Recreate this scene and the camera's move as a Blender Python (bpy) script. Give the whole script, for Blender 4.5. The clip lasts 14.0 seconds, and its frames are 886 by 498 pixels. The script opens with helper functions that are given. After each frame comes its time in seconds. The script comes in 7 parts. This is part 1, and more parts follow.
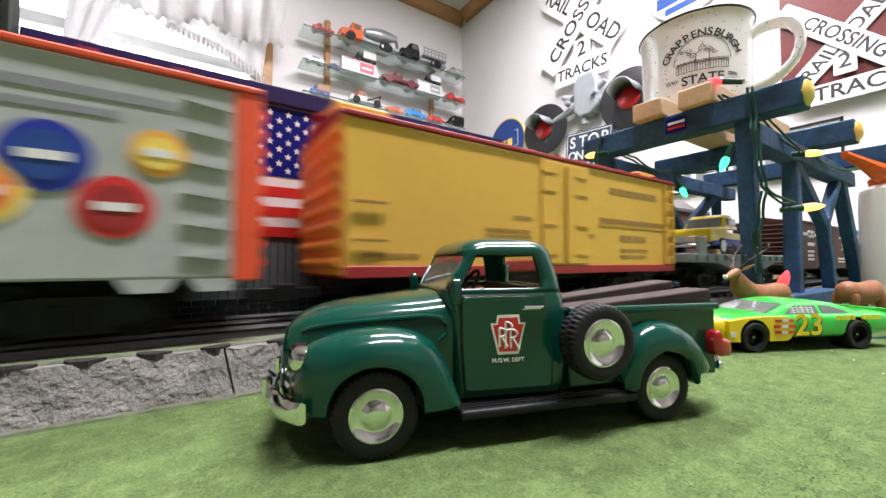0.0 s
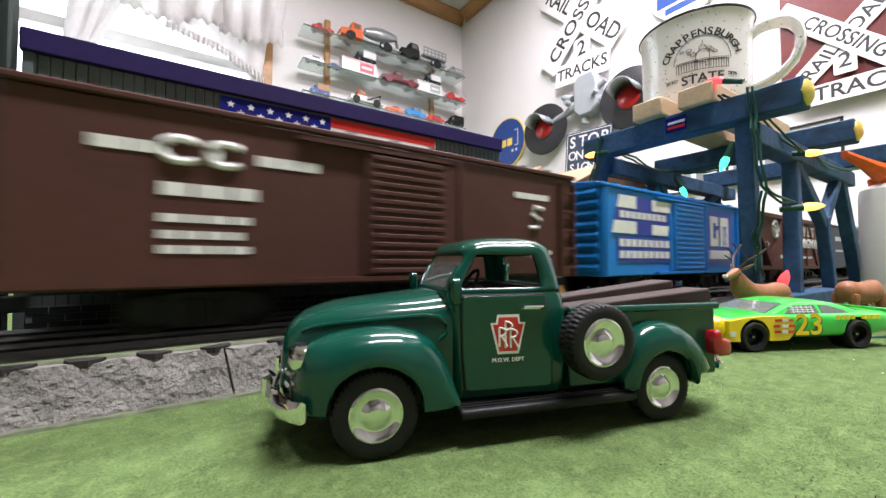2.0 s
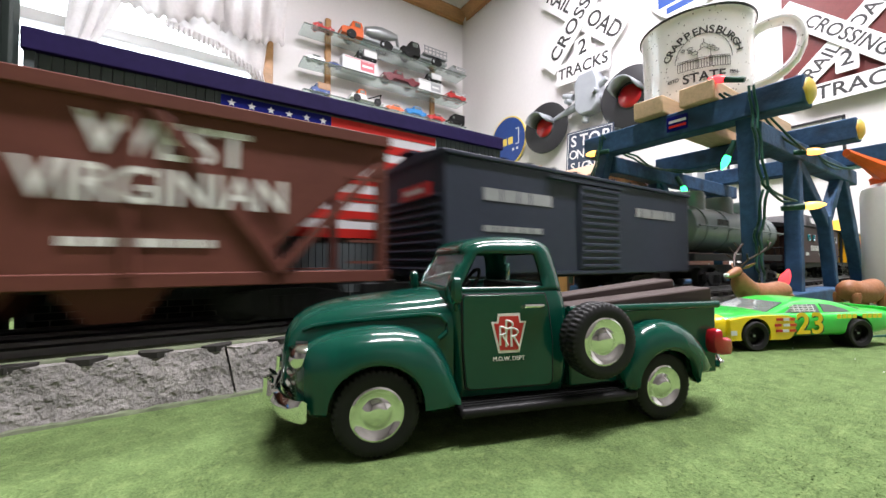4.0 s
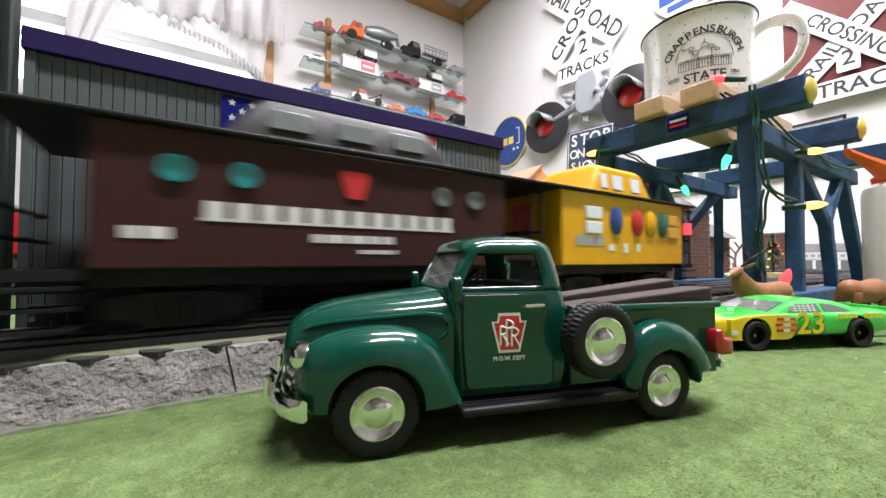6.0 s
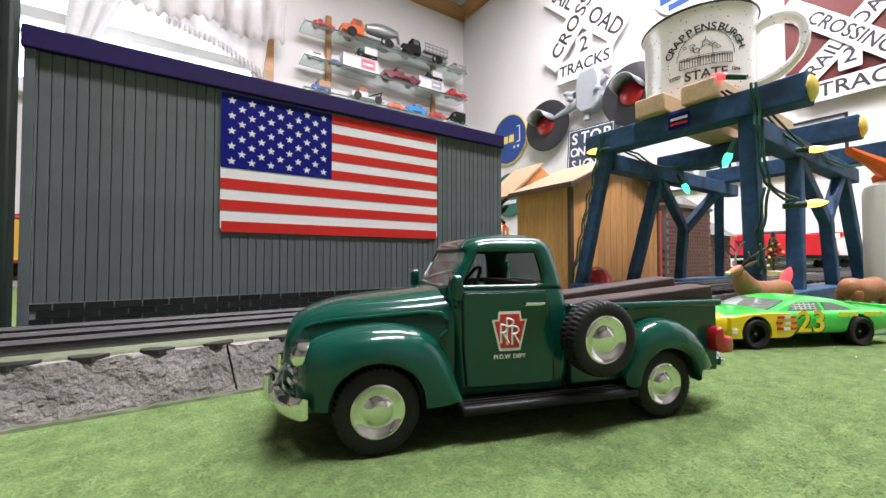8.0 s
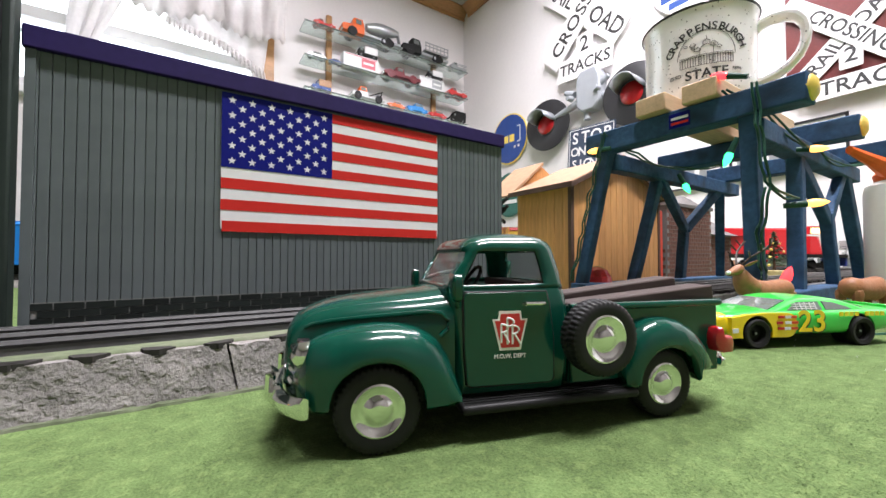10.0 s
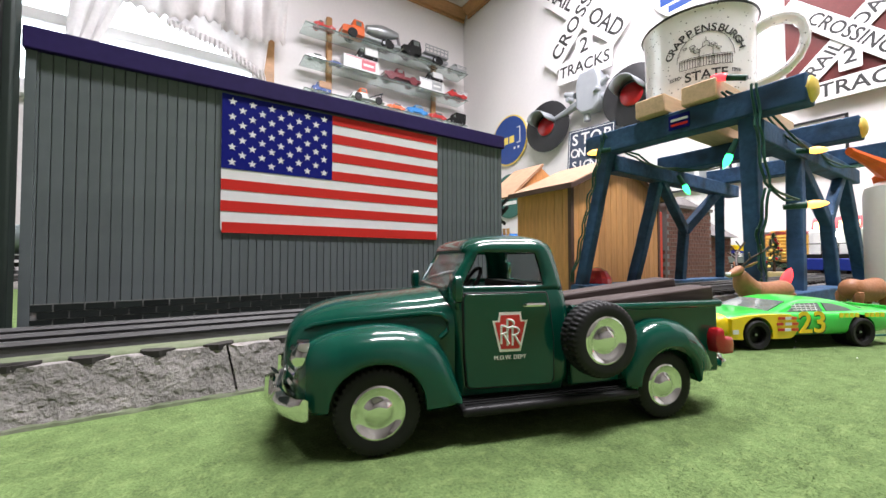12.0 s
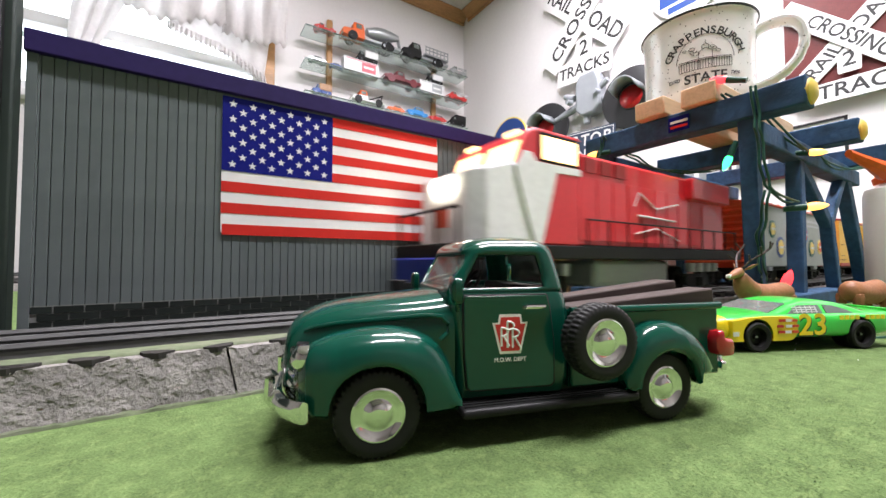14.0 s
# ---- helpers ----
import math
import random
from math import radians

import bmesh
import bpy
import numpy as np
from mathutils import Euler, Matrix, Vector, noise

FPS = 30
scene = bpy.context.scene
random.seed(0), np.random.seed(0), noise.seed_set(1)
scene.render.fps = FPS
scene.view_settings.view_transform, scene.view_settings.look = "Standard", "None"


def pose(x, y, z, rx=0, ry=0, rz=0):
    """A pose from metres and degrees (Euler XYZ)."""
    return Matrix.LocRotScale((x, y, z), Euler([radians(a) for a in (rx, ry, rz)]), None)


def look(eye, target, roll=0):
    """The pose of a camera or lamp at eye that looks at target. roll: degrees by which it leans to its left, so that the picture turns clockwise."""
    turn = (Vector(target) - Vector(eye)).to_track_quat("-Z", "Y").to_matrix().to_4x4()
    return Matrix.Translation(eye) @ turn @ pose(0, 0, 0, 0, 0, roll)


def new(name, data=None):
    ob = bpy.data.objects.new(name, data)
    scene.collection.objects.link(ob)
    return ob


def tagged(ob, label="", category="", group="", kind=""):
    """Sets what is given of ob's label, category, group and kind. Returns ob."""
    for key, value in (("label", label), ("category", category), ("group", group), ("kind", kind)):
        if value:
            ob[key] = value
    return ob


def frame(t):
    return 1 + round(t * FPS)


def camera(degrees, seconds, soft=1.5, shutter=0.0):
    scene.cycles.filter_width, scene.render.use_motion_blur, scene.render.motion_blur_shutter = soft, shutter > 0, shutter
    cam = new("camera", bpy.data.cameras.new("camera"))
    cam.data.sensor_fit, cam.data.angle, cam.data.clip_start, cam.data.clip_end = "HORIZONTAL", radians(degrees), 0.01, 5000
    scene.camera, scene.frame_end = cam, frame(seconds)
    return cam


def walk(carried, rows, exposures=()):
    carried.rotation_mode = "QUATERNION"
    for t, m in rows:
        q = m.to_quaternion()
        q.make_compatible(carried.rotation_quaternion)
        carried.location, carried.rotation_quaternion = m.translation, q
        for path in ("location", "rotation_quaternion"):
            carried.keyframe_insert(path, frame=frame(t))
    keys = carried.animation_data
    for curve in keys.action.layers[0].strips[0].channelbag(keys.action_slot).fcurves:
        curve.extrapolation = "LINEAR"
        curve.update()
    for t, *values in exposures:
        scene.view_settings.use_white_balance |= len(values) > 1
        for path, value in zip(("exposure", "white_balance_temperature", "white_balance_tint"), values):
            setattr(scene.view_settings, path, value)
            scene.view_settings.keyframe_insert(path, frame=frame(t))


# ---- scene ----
C = 0.01  # plans below are in centimetres


def at_cm(x, y, z, rx=0, ry=0, rz=0):
    return pose(x * C, y * C, z * C, rx, ry, rz)


# ---------------------------------------------------------------- camera
FOCAL = 680.0
EYE = (0.0, 0.0, 0.041)
cam = camera(98.13, 14.0, 1.5, 0.5)


def aim(right, down):
    a = radians(56.593) + right / FOCAL
    p = radians(1.6) + down / FOCAL
    return look(EYE, (EYE[0] + math.cos(a), EYE[1] + math.sin(a), EYE[2] + math.tan(p)))


walk(cam, [(t, aim(r, d)) for t, r, d in (
    (0, -2.6, 4.6), (1, -2.8, 4.1), (2, -2.7, 4.0), (2.5, -2.2, 3.2), (3, -1.7, 2.6), (4.2, -1.4, 2.0), (5.5, -0.9, 1.5),
    (6.5, -0.3, 1.5), (7, -0.1, 0.5), (7.5, 0, 0), (8, 0.1, -1.5), (9.2, 0.6, -2.2), (10.5, 0.9, -2.2), (11, 1.0, -1.9),
    (11.5, 1.0, -1.5), (12, 0.7, 0), (12.5, 0.5, 1.6), (13, 0.4, 2.6), (13.5, 0.5, 3.5), (14, 0.8, 3.6))],
    exposures=((0, 0.5), (14, 0.5)))

# ---------------------------------------------------------------- light
ROOM = (-150.0, 151.5, -140.0, 205.0, -88.0, 169.4)
world = bpy.data.worlds.new("sky")
scene.world = world
world.use_nodes = True
wt = world.node_tree
sky = wt.nodes.new("ShaderNodeTexSky")
sky.sky_type, sky.sun_disc, sky.sun_elevation, sky.sun_rotation = "NISHITA", False, radians(35), radians(200)
wt.links.new(sky.outputs[0], wt.nodes["Background"].inputs[0])
wt.nodes["Background"].inputs[1].default_value = 0.12


def area_lamp(name, sx, sy, watts, color, m):
    data = bpy.data.lights.new(name, "AREA")
    data.shape, data.size, data.size_y, data.energy, data.color = "RECTANGLE", sx, sy, watts, color
    ob = new(name, data)
    ob.matrix_world = m
    return ob


area_lamp("window_daylight", 1.10, 0.80, 8, (0.88, 0.94, 1.0), look((-0.21, 2.12, 1.08), (-0.15, 0.0, 0.4)))
area_lamp("ceiling_lamp", 1.2, 0.12, 46, (1.0, 0.955, 1.03), look((0.36, -0.20, 1.62), (0.36, -0.199, 0.0)))
area_lamp("ceiling_lamp", 1.2, 0.12, 30, (1.0, 0.955, 1.03), look((0.80, 0.66, 1.62), (0.80, 0.661, 0.0)))


# ---------------------------------------------------------------- materials
def mat(name, color, rough=0.5, metal=0.0, vary=0.12, scale=300.0, bump=0.0, coat=0.0, blotch=0.0, blotch_color=(0.1, 0.09, 0.08),
        emit=None, glow=0.0, trans=0.0, ior=1.45, per_object=0.0, stretch=(1, 1, 1), spec=0.5):
    m = bpy.data.materials.new(name)
    m.use_nodes = True
    nt = m.node_tree
    n, l = nt.nodes, nt.links
    b = n["Principled BSDF"]
    b.inputs["Roughness"].default_value, b.inputs["Metallic"].default_value = rough, metal
    b.inputs["Coat Weight"].default_value, b.inputs["Coat Roughness"].default_value = coat, 0.06
    b.inputs["Specular IOR Level"].default_value = spec
    b.inputs["IOR"].default_value = ior
    b.inputs["Transmission Weight"].default_value = trans
    co = n.new("ShaderNodeTexCoord")
    mp = n.new("ShaderNodeMapping")
    mp.inputs["Scale"].default_value = stretch
    l.new(co.outputs["Object"], mp.inputs["Vector"])
    fine, broad = n.new("ShaderNodeTexNoise"), n.new("ShaderNodeTexNoise")
    for t, s, d in ((fine, scale, 5), (broad, scale * 0.09, 3)):
        t.inputs["Scale"].default_value, t.inputs["Detail"].default_value = s, d
        l.new(mp.outputs[0], t.inputs["Vector"])
    add = n.new("ShaderNodeMath")
    add.operation = "ADD"
    l.new(fine.outputs["Fac"], add.inputs[0]), l.new(broad.outputs["Fac"], add.inputs[1])
    rng = n.new("ShaderNodeMapRange")
    rng.inputs["From Min"].default_value, rng.inputs["From Max"].default_value = 0.6, 1.4
    rng.inputs["To Min"].default_value, rng.inputs["To Max"].default_value = 1 - vary, 1 + vary
    l.new(add.outputs[0], rng.inputs["Value"])
    last = rng.outputs[0]
    if per_object:
        info, r2, mul = n.new("ShaderNodeObjectInfo"), n.new("ShaderNodeMapRange"), n.new("ShaderNodeMath")
        r2.inputs["To Min"].default_value, r2.inputs["To Max"].default_value = 1 - per_object, 1 + per_object
        mul.operation = "MULTIPLY"
        l.new(info.outputs["Random"], r2.inputs["Value"]), l.new(r2.outputs[0], mul.inputs[0]), l.new(last, mul.inputs[1])
        last = mul.outputs[0]
    vm = n.new("ShaderNodeVectorMath")
    vm.operation = "SCALE"
    vm.inputs[0].default_value = color
    l.new(last, vm.inputs["Scale"])
    out = vm.outputs[0]
    if blotch:
        dn, dr, mix = n.new("ShaderNodeTexNoise"), n.new("ShaderNodeMapRange"), n.new("ShaderNodeMix")
        dn.inputs["Scale"].default_value, dn.inputs["Detail"].default_value = scale * 0.25, 6
        l.new(mp.outputs[0], dn.inputs["Vector"])
        dr.inputs["From Min"].default_value, dr.inputs["From Max"].default_value, dr.inputs["To Max"].default_value = 0.5, 0.72, blotch
        l.new(dn.outputs["Fac"], dr.inputs["Value"])
        mix.data_type = "RGBA"
        mix.inputs["B"].default_value = (*blotch_color, 1)
        l.new(dr.outputs[0], mix.inputs["Factor"]), l.new(out, mix.inputs["A"])
        out = mix.outputs["Result"]
    l.new(out, b.inputs["Base Color"])
    if bump:
        bp = n.new("ShaderNodeBump")
        bp.inputs["Strength"].default_value, bp.inputs["Distance"].default_value = min(1.0, bump), 0.0006
        l.new(fine.outputs["Fac"], bp.inputs["Height"]), l.new(bp.outputs[0], b.inputs["Normal"])
    if emit:
        b.inputs["Emission Color"].default_value, b.inputs["Emission Strength"].default_value = (*emit, 1), glow
    return m


M = {}


def define(name, *a, **k):
    M[name] = mat(name, *a, **k)


define("grass_felt", (0.100, 0.152, 0.054), 0.95, vary=0.4, scale=1500, bump=1.0, blotch=0.45, blotch_color=(0.20, 0.27, 0.10), spec=0.1)
define("wall_paint", (0.74, 0.715, 0.71), 0.8, vary=0.03, scale=60, bump=0.1)
define("ceiling_tile", (0.55, 0.53, 0.50), 0.95, vary=0.25, scale=160, bump=0.8)
define("oak_trim", (0.42, 0.22, 0.085), 0.4, vary=0.3, scale=40, stretch=(1, 1, 6))
define("carpet", (0.22, 0.19, 0.16), 0.95, vary=0.3, scale=400)
define("white_frame", (0.8, 0.8, 0.8), 0.45, vary=0.04)
define("lace", (0.80, 0.76, 0.76), 0.9, vary=0.16, scale=70)
define("glass", (0.97, 0.99, 0.98), 0.02, trans=1.0, vary=0.0)
define("shelf_glass", (0.80, 0.92, 0.88), 0.03, trans=0.85, vary=0.0)
define("rail_steel", (0.13, 0.13, 0.128), 0.5, 0.8, vary=0.2, scale=200)
define("tie_black", (0.04, 0.038, 0.035), 0.95, spec=0.1)
define("bed_plastic", (0.022, 0.022, 0.023), 0.9, vary=0.3, scale=250)
define("ledge_moss", (0.115, 0.14, 0.078), 0.95, vary=0.35, scale=350, bump=0.6, blotch=0.5, blotch_color=(0.16, 0.15, 0.13))
define("stone", (0.235, 0.222, 0.208), 0.9, vary=0.5, scale=1600, bump=0.7, blotch=0.35, blotch_color=(0.17, 0.165, 0.16), spec=0.2)
# teal painted in for the light seen through the left two portholes
define("porthole_see_through", (0.015, 0.24, 0.26), 0.15, coat=0.6)
define("siding_grey", (0.100, 0.118, 0.119), 0.6, vary=0.14, scale=120, per_object=0.05, spec=0.2)
define("siding_gap", (0.035, 0.046, 0.046), 0.8)
define("panel_dark", (0.022, 0.032, 0.027), 0.55, vary=0.2, scale=120, spec=0.25)
# finish of the two unseen walls, dark so that they bounce little light
define("unseen_wall_grey", (0.17, 0.155, 0.145), 0.6, vary=0.25, scale=30, stretch=(1, 1, 0.2))
define("purple_cap", (0.018, 0.010, 0.072), 0.6, vary=0.15, spec=0.2)
define("brick_black", (0.012, 0.016, 0.014), 0.6, vary=0.3, per_object=0.35, spec=0.2)
define("mortar", (0.17, 0.175, 0.165), 0.9)
define("flag_red", (0.52, 0.024, 0.018), 0.5, vary=0.06, spec=0.2)
define("flag_white", (0.72, 0.72, 0.72), 0.5, vary=0.04)
define("flag_blue", (0.004, 0.007, 0.15), 0.5, vary=0.06, spec=0.15)
define("green_paint", (0.002, 0.050, 0.032), 0.22, vary=0.06, scale=250, coat=0.7, spec=0.2)
define("black_plastic", (0.008, 0.008, 0.008), 0.5, spec=0.3)
define("black_paint", (0.011, 0.011, 0.011), 0.6, spec=0.25)
define("rubber", (0.010, 0.010, 0.010), 0.6, vary=0.2, spec=0.35)
define("chrome", (0.80, 0.81, 0.78), 0.12, 1.0, vary=0.05)
define("window_plastic", (0.86, 0.88, 0.85), 0.12, trans=0.9, vary=0.0, ior=1.08, coat=0.12)
define("badge_red", (0.55, 0.03, 0.03), 0.4)
define("white_paint", (0.78, 0.77, 0.75), 0.4, vary=0.05)
define("brown_plank", (0.042, 0.026, 0.021), 0.75, vary=0.3, scale=200, stretch=(0.3, 3, 3), bump=0.4)
define("lamp_red", (0.35, 0.01, 0.015), 0.15, coat=0.5)
# near-black blotches carry wear and also the shade among the inner beams
define("blue_timber", (0.034, 0.082, 0.160), 0.7, vary=0.45, scale=220, bump=0.8, blotch=0.75, blotch_color=(0.014, 0.018, 0.024), spec=0.2)
define("pine", (0.60, 0.42, 0.25), 0.6, vary=0.22, scale=120, stretch=(0.5, 4, 4))
define("yellow_cap", (0.75, 0.55, 0.10), 0.5)
define("enamel", (0.86, 0.85, 0.84), 0.18, vary=0.03, coat=0.6)
define("enamel_black", (0.02, 0.02, 0.02), 0.3)
define("ink", (0.03, 0.03, 0.03), 0.6)
define("wire_green", (0.012, 0.07, 0.045), 0.45)
define("bulb_green", (0.1, 0.8, 0.4), 0.2, emit=(0.03, 1.0, 0.24), glow=4)
define("bulb_red", (0.8, 0.1, 0.1), 0.2, emit=(1.0, 0.03, 0.04), glow=2.4)
define("bulb_amber", (0.9, 0.6, 0.2), 0.2, emit=(1.0, 0.45, 0.08), glow=2.6)
define("deer_brown", (0.30, 0.125, 0.055), 0.5, vary=0.25, scale=350, bump=0.5)
define("antler", (0.05, 0.03, 0.025), 0.6)
define("race_green", (0.03, 0.50, 0.055), 0.3, coat=0.7, vary=0.05)
define("race_yellow", (0.85, 0.62, 0.01), 0.3, coat=0.7, vary=0.05)
define("smoked", (0.16, 0.18, 0.17), 0.1, coat=1.0)
define("bottle_white", (0.84, 0.82, 0.80), 0.3, vary=0.03)
define("nozzle_orange", (0.75, 0.12, 0.015), 0.35)
define("cedar", (0.60, 0.30, 0.105), 0.6, vary=0.25, scale=150, stretch=(3, 3, 0.35), per_object=0.14)
define("shed_dark", (0.085, 0.045, 0.03), 0.7, vary=0.3)
define("shed_roof", (0.40, 0.24, 0.14), 0.6, vary=0.2, scale=120)
define("brick_dull", (0.12, 0.055, 0.04), 0.85, vary=0.3, scale=300, per_object=0.2)
define("slate", (0.14, 0.13, 0.125), 0.8, vary=0.25)
define("red_post", (0.55, 0.06, 0.03), 0.5)
define("sign_white", (0.72, 0.71, 0.70), 0.4, vary=0.04)
define("sign_navy", (0.03, 0.045, 0.08), 0.35)
define("sign_maroon", (0.12, 0.02, 0.018), 0.4, vary=0.2)
define("sign_blue", (0.02, 0.06, 0.24), 0.4)
define("sign_green", (0.02, 0.12, 0.09), 0.4)
define("gold", (0.80, 0.60, 0.12), 0.4)
define("signal_black", (0.022, 0.022, 0.024), 0.4)
define("signal_grey", (0.30, 0.32, 0.34), 0.45, vary=0.08)
define("signal_red", (0.45, 0.01, 0.015), 0.15, coat=0.6)
define("reefer_yellow", (0.66, 0.40, 0.072), 0.5, vary=0.06, spec=0.25)
define("reefer_end", (0.74, 0.38, 0.06), 0.5)
define("box_red", (0.30, 0.022, 0.022), 0.5)
define("box_brown", (0.072, 0.029, 0.022), 0.6, vary=0.15, spec=0.2)
define("hopper_brown", (0.125, 0.042, 0.031), 0.6, vary=0.15, spec=0.2)
define("box_white", (0.38, 0.40, 0.375), 0.5, spec=0.2)
define("box_orange", (0.72, 0.085, 0.03), 0.45)
define("box_blue", (0.012, 0.172, 0.52), 0.45, spec=0.25)
define("logo_blue", (0.015, 0.035, 0.30), 0.4)
define("navy_blue", (0.012, 0.03, 0.24), 0.45)
define("car_slate", (0.03, 0.037, 0.058), 0.55, vary=0.12, spec=0.25)
define("flat_grey", (0.17, 0.21, 0.20), 0.6)
define("lettering", (0.70, 0.69, 0.66), 0.5)
define("lettering_dark", (0.30, 0.17, 0.05), 0.5)
# greenish tint and blotches put green reflections into the silver's colour
define("tank_silver", (0.21, 0.25, 0.245), 0.36, 0.6, vary=0.22, scale=90, blotch=0.4, blotch_color=(0.14, 0.2, 0.18))
define("caboose_brown", (0.045, 0.016, 0.015), 0.55, spec=0.2)
define("cupola_grey", (0.030, 0.028, 0.027), 0.55, spec=0.3)
define("caboose_yellow", (0.74, 0.38, 0.012), 0.5, spec=0.25)
define("loco_red", (0.66, 0.02, 0.03), 0.4, coat=0.3)
define("loco_white", (0.86, 0.85, 0.85), 0.35)
define("cab_glow", (0.9, 0.7, 0.4), 0.4, emit=(1.0, 0.60, 0.26), glow=2.6)
define("headlight", (1.0, 0.95, 0.85), 0.3, emit=(1.0, 0.92, 0.75), glow=45)
define("window_light", (0.75, 0.78, 0.85), 0.3)
define("toy_red", (0.50, 0.03, 0.03), 0.35)
define("toy_orange", (0.70, 0.13, 0.03), 0.35)
define("toy_blue", (0.03, 0.22, 0.55), 0.35)
define("toy_maroon", (0.14, 0.018, 0.025), 0.3)
define("carton_pink", (0.62, 0.16, 0.20), 0.6)
define("toy_grey", (0.38, 0.40, 0.41), 0.3, 0.6)
define("tree_green", (0.02, 0.055, 0.02), 0.7)
define("crate", (0.50, 0.40, 0.20), 0.7)


# lace lets daylight through
nt = M["lace"].node_tree
thin, both = nt.nodes.new("ShaderNodeBsdfTranslucent"), nt.nodes.new("ShaderNodeMixShader")
thin.inputs["Color"].default_value = (0.85, 0.83, 0.83, 1)
both.inputs[0].default_value = 0.5
nt.links.new(nt.nodes["Principled BSDF"].outputs[0], both.inputs[1]), nt.links.new(thin.outputs[0], both.inputs[2])
nt.links.new(both.outputs[0], nt.nodes["Material Output"].inputs["Surface"])


# ---------------------------------------------------------------- mesh helpers (all in centimetres)
def box(bm, x0, x1, y0, y1, z0, z1):
    v = [bm.verts.new(p) for p in ((x0, y0, z0), (x1, y0, z0), (x1, y1, z0), (x0, y1, z0), (x0, y0, z1), (x1, y0, z1), (x1, y1, z1), (x0, y1, z1))]
    for f in ((3, 2, 1, 0), (4, 5, 6, 7), (0, 1, 5, 4), (1, 2, 6, 5), (2, 3, 7, 6), (3, 0, 4, 7)):
        bm.faces.new([v[i] for i in f])


def Box(*a):
    bm = bmesh.new()
    box(bm, *a)
    return bm


def loft(bm, rings, cap0=True, cap1=True, closed=True):
    rows = [[bm.verts.new(p) for p in r] for r in rings]
    n = len(rows[0])
    for a, b in zip(rows, rows[1:]):
        for i in range(n if closed else n - 1):
            j = (i + 1) % n
            bm.faces.new((a[i], a[j], b[j], b[i]))
    if cap0:
        bm.faces.new(rows[0][::-1])
    if cap1:
        bm.faces.new(rows[-1])
    return rows


def prism(bm, pts, axis, d0, d1):
    """A flat outline, pushed along an axis from d0 to d1."""
    def put(p, d):
        return {"x": (d, p[0], p[1]), "y": (p[0], d, p[1]), "z": (p[0], p[1], d)}[axis]
    loft(bm, [[put(p, d) for p in pts] for d in (d0, d1)])


def frame_of(d):
    d = Vector(d).normalized()
    a = d.cross(Vector((0, 0, 1)) if abs(d.z) < 0.9 else Vector((1, 0, 0))).normalized()
    return d, a, d.cross(a)


def rod(bm, p0, p1, r0, r1=None, n=10):
    r1 = r0 if r1 is None else r1
    p0, p1 = Vector(p0), Vector(p1)
    d, a, b = frame_of(p1 - p0)
    loft(bm, [[p + (a * math.cos(t) + b * math.sin(t)) * r for t in (2 * math.pi * i / n for i in range(n))] for p, r in ((p0, r0), (p1, r1))])


def beam(bm, p0, p1, w, h):
    p0, p1 = Vector(p0), Vector(p1)
    d, a, b = frame_of(p1 - p0)
    loft(bm, [[p + a * (w / 2 * i) + b * (h / 2 * j) for i, j in ((-1, -1), (1, -1), (1, 1), (-1, 1))] for p in (p0, p1)])


def tube(bm, pts, r, n=6):
    pts = [Vector(p) for p in pts]
    rings = []
    for i, p in enumerate(pts):
        d, a, b = frame_of(pts[min(i + 1, len(pts) - 1)] - pts[max(i - 1, 0)])
        rings.append([p + (a * math.cos(t) + b * math.sin(t)) * r for t in (2 * math.pi * k / n for k in range(n))])
    loft(bm, rings)


def lathe(bm, profile, n=32, m=None):
    """A profile of (radius, height) turned about z; m places it."""
    rings = []
    for r, z in profile:
        rings.append([Vector((r * math.cos(2 * math.pi * i / n), r * math.sin(2 * math.pi * i / n), z)) for i in range(n)])
    if m is not None:
        rings = [[m @ p for p in r] for r in rings]
    loft(bm, rings)


def rounded(cx, cy, hx, hy, r, k=4):
    """A rectangle's outline with round corners."""
    pts = []
    for sx, sy, a0 in ((1, 1, 0), (-1, 1, 90), (-1, -1, 180), (1, -1, 270)):
        for i in range(k + 1):
            a = radians(a0 + 90 * i / k)
            pts.append((cx + sx * (hx - r) + r * math.cos(a), cy + sy * (hy - r) + r * math.sin(a)))
    return pts


def part(name, bm, material, parent=None, label="", m=None, bevel=0.0, smooth=False, seg=2, flip=True, sub=0):
    if flip:
        bmesh.ops.recalc_face_normals(bm, faces=bm.faces)
    bmesh.ops.scale(bm, vec=(C, C, C), verts=bm.verts)
    me = bpy.data.meshes.new(name)
    bm.to_mesh(me)
    bm.free()
    me.materials.append(M[material] if isinstance(material, str) else material)
    if smooth or bevel:
        me.polygons.foreach_set("use_smooth", [True] * len(me.polygons))
        me.set_sharp_from_angle(angle=radians(38))
    ob = new(name, me)
    if parent is not None:
        ob.parent = parent
    if m is not None:
        ob.matrix_basis = m
    if bevel:
        mod = ob.modifiers.new("edge", "BEVEL")
        mod.width, mod.segments, mod.limit_method, mod.angle_limit = bevel * C, seg, "ANGLE", radians(40)
    if sub:
        mod = ob.modifiers.new("round", "SUBSURF")
        mod.levels = mod.render_levels = sub
    if label:
        ob["label"] = label
    return ob


def again(ob, parent, m):
    o = ob.copy()
    scene.collection.objects.link(o)
    o.parent = parent
    o.matrix_basis = m
    return o


def thing(name, label, category, group="", m=None):
    ob = new(name)
    ob.empty_display_size = 0.02
    if m is not None:
        ob.matrix_basis = m
    return tagged(ob, label, category, group)


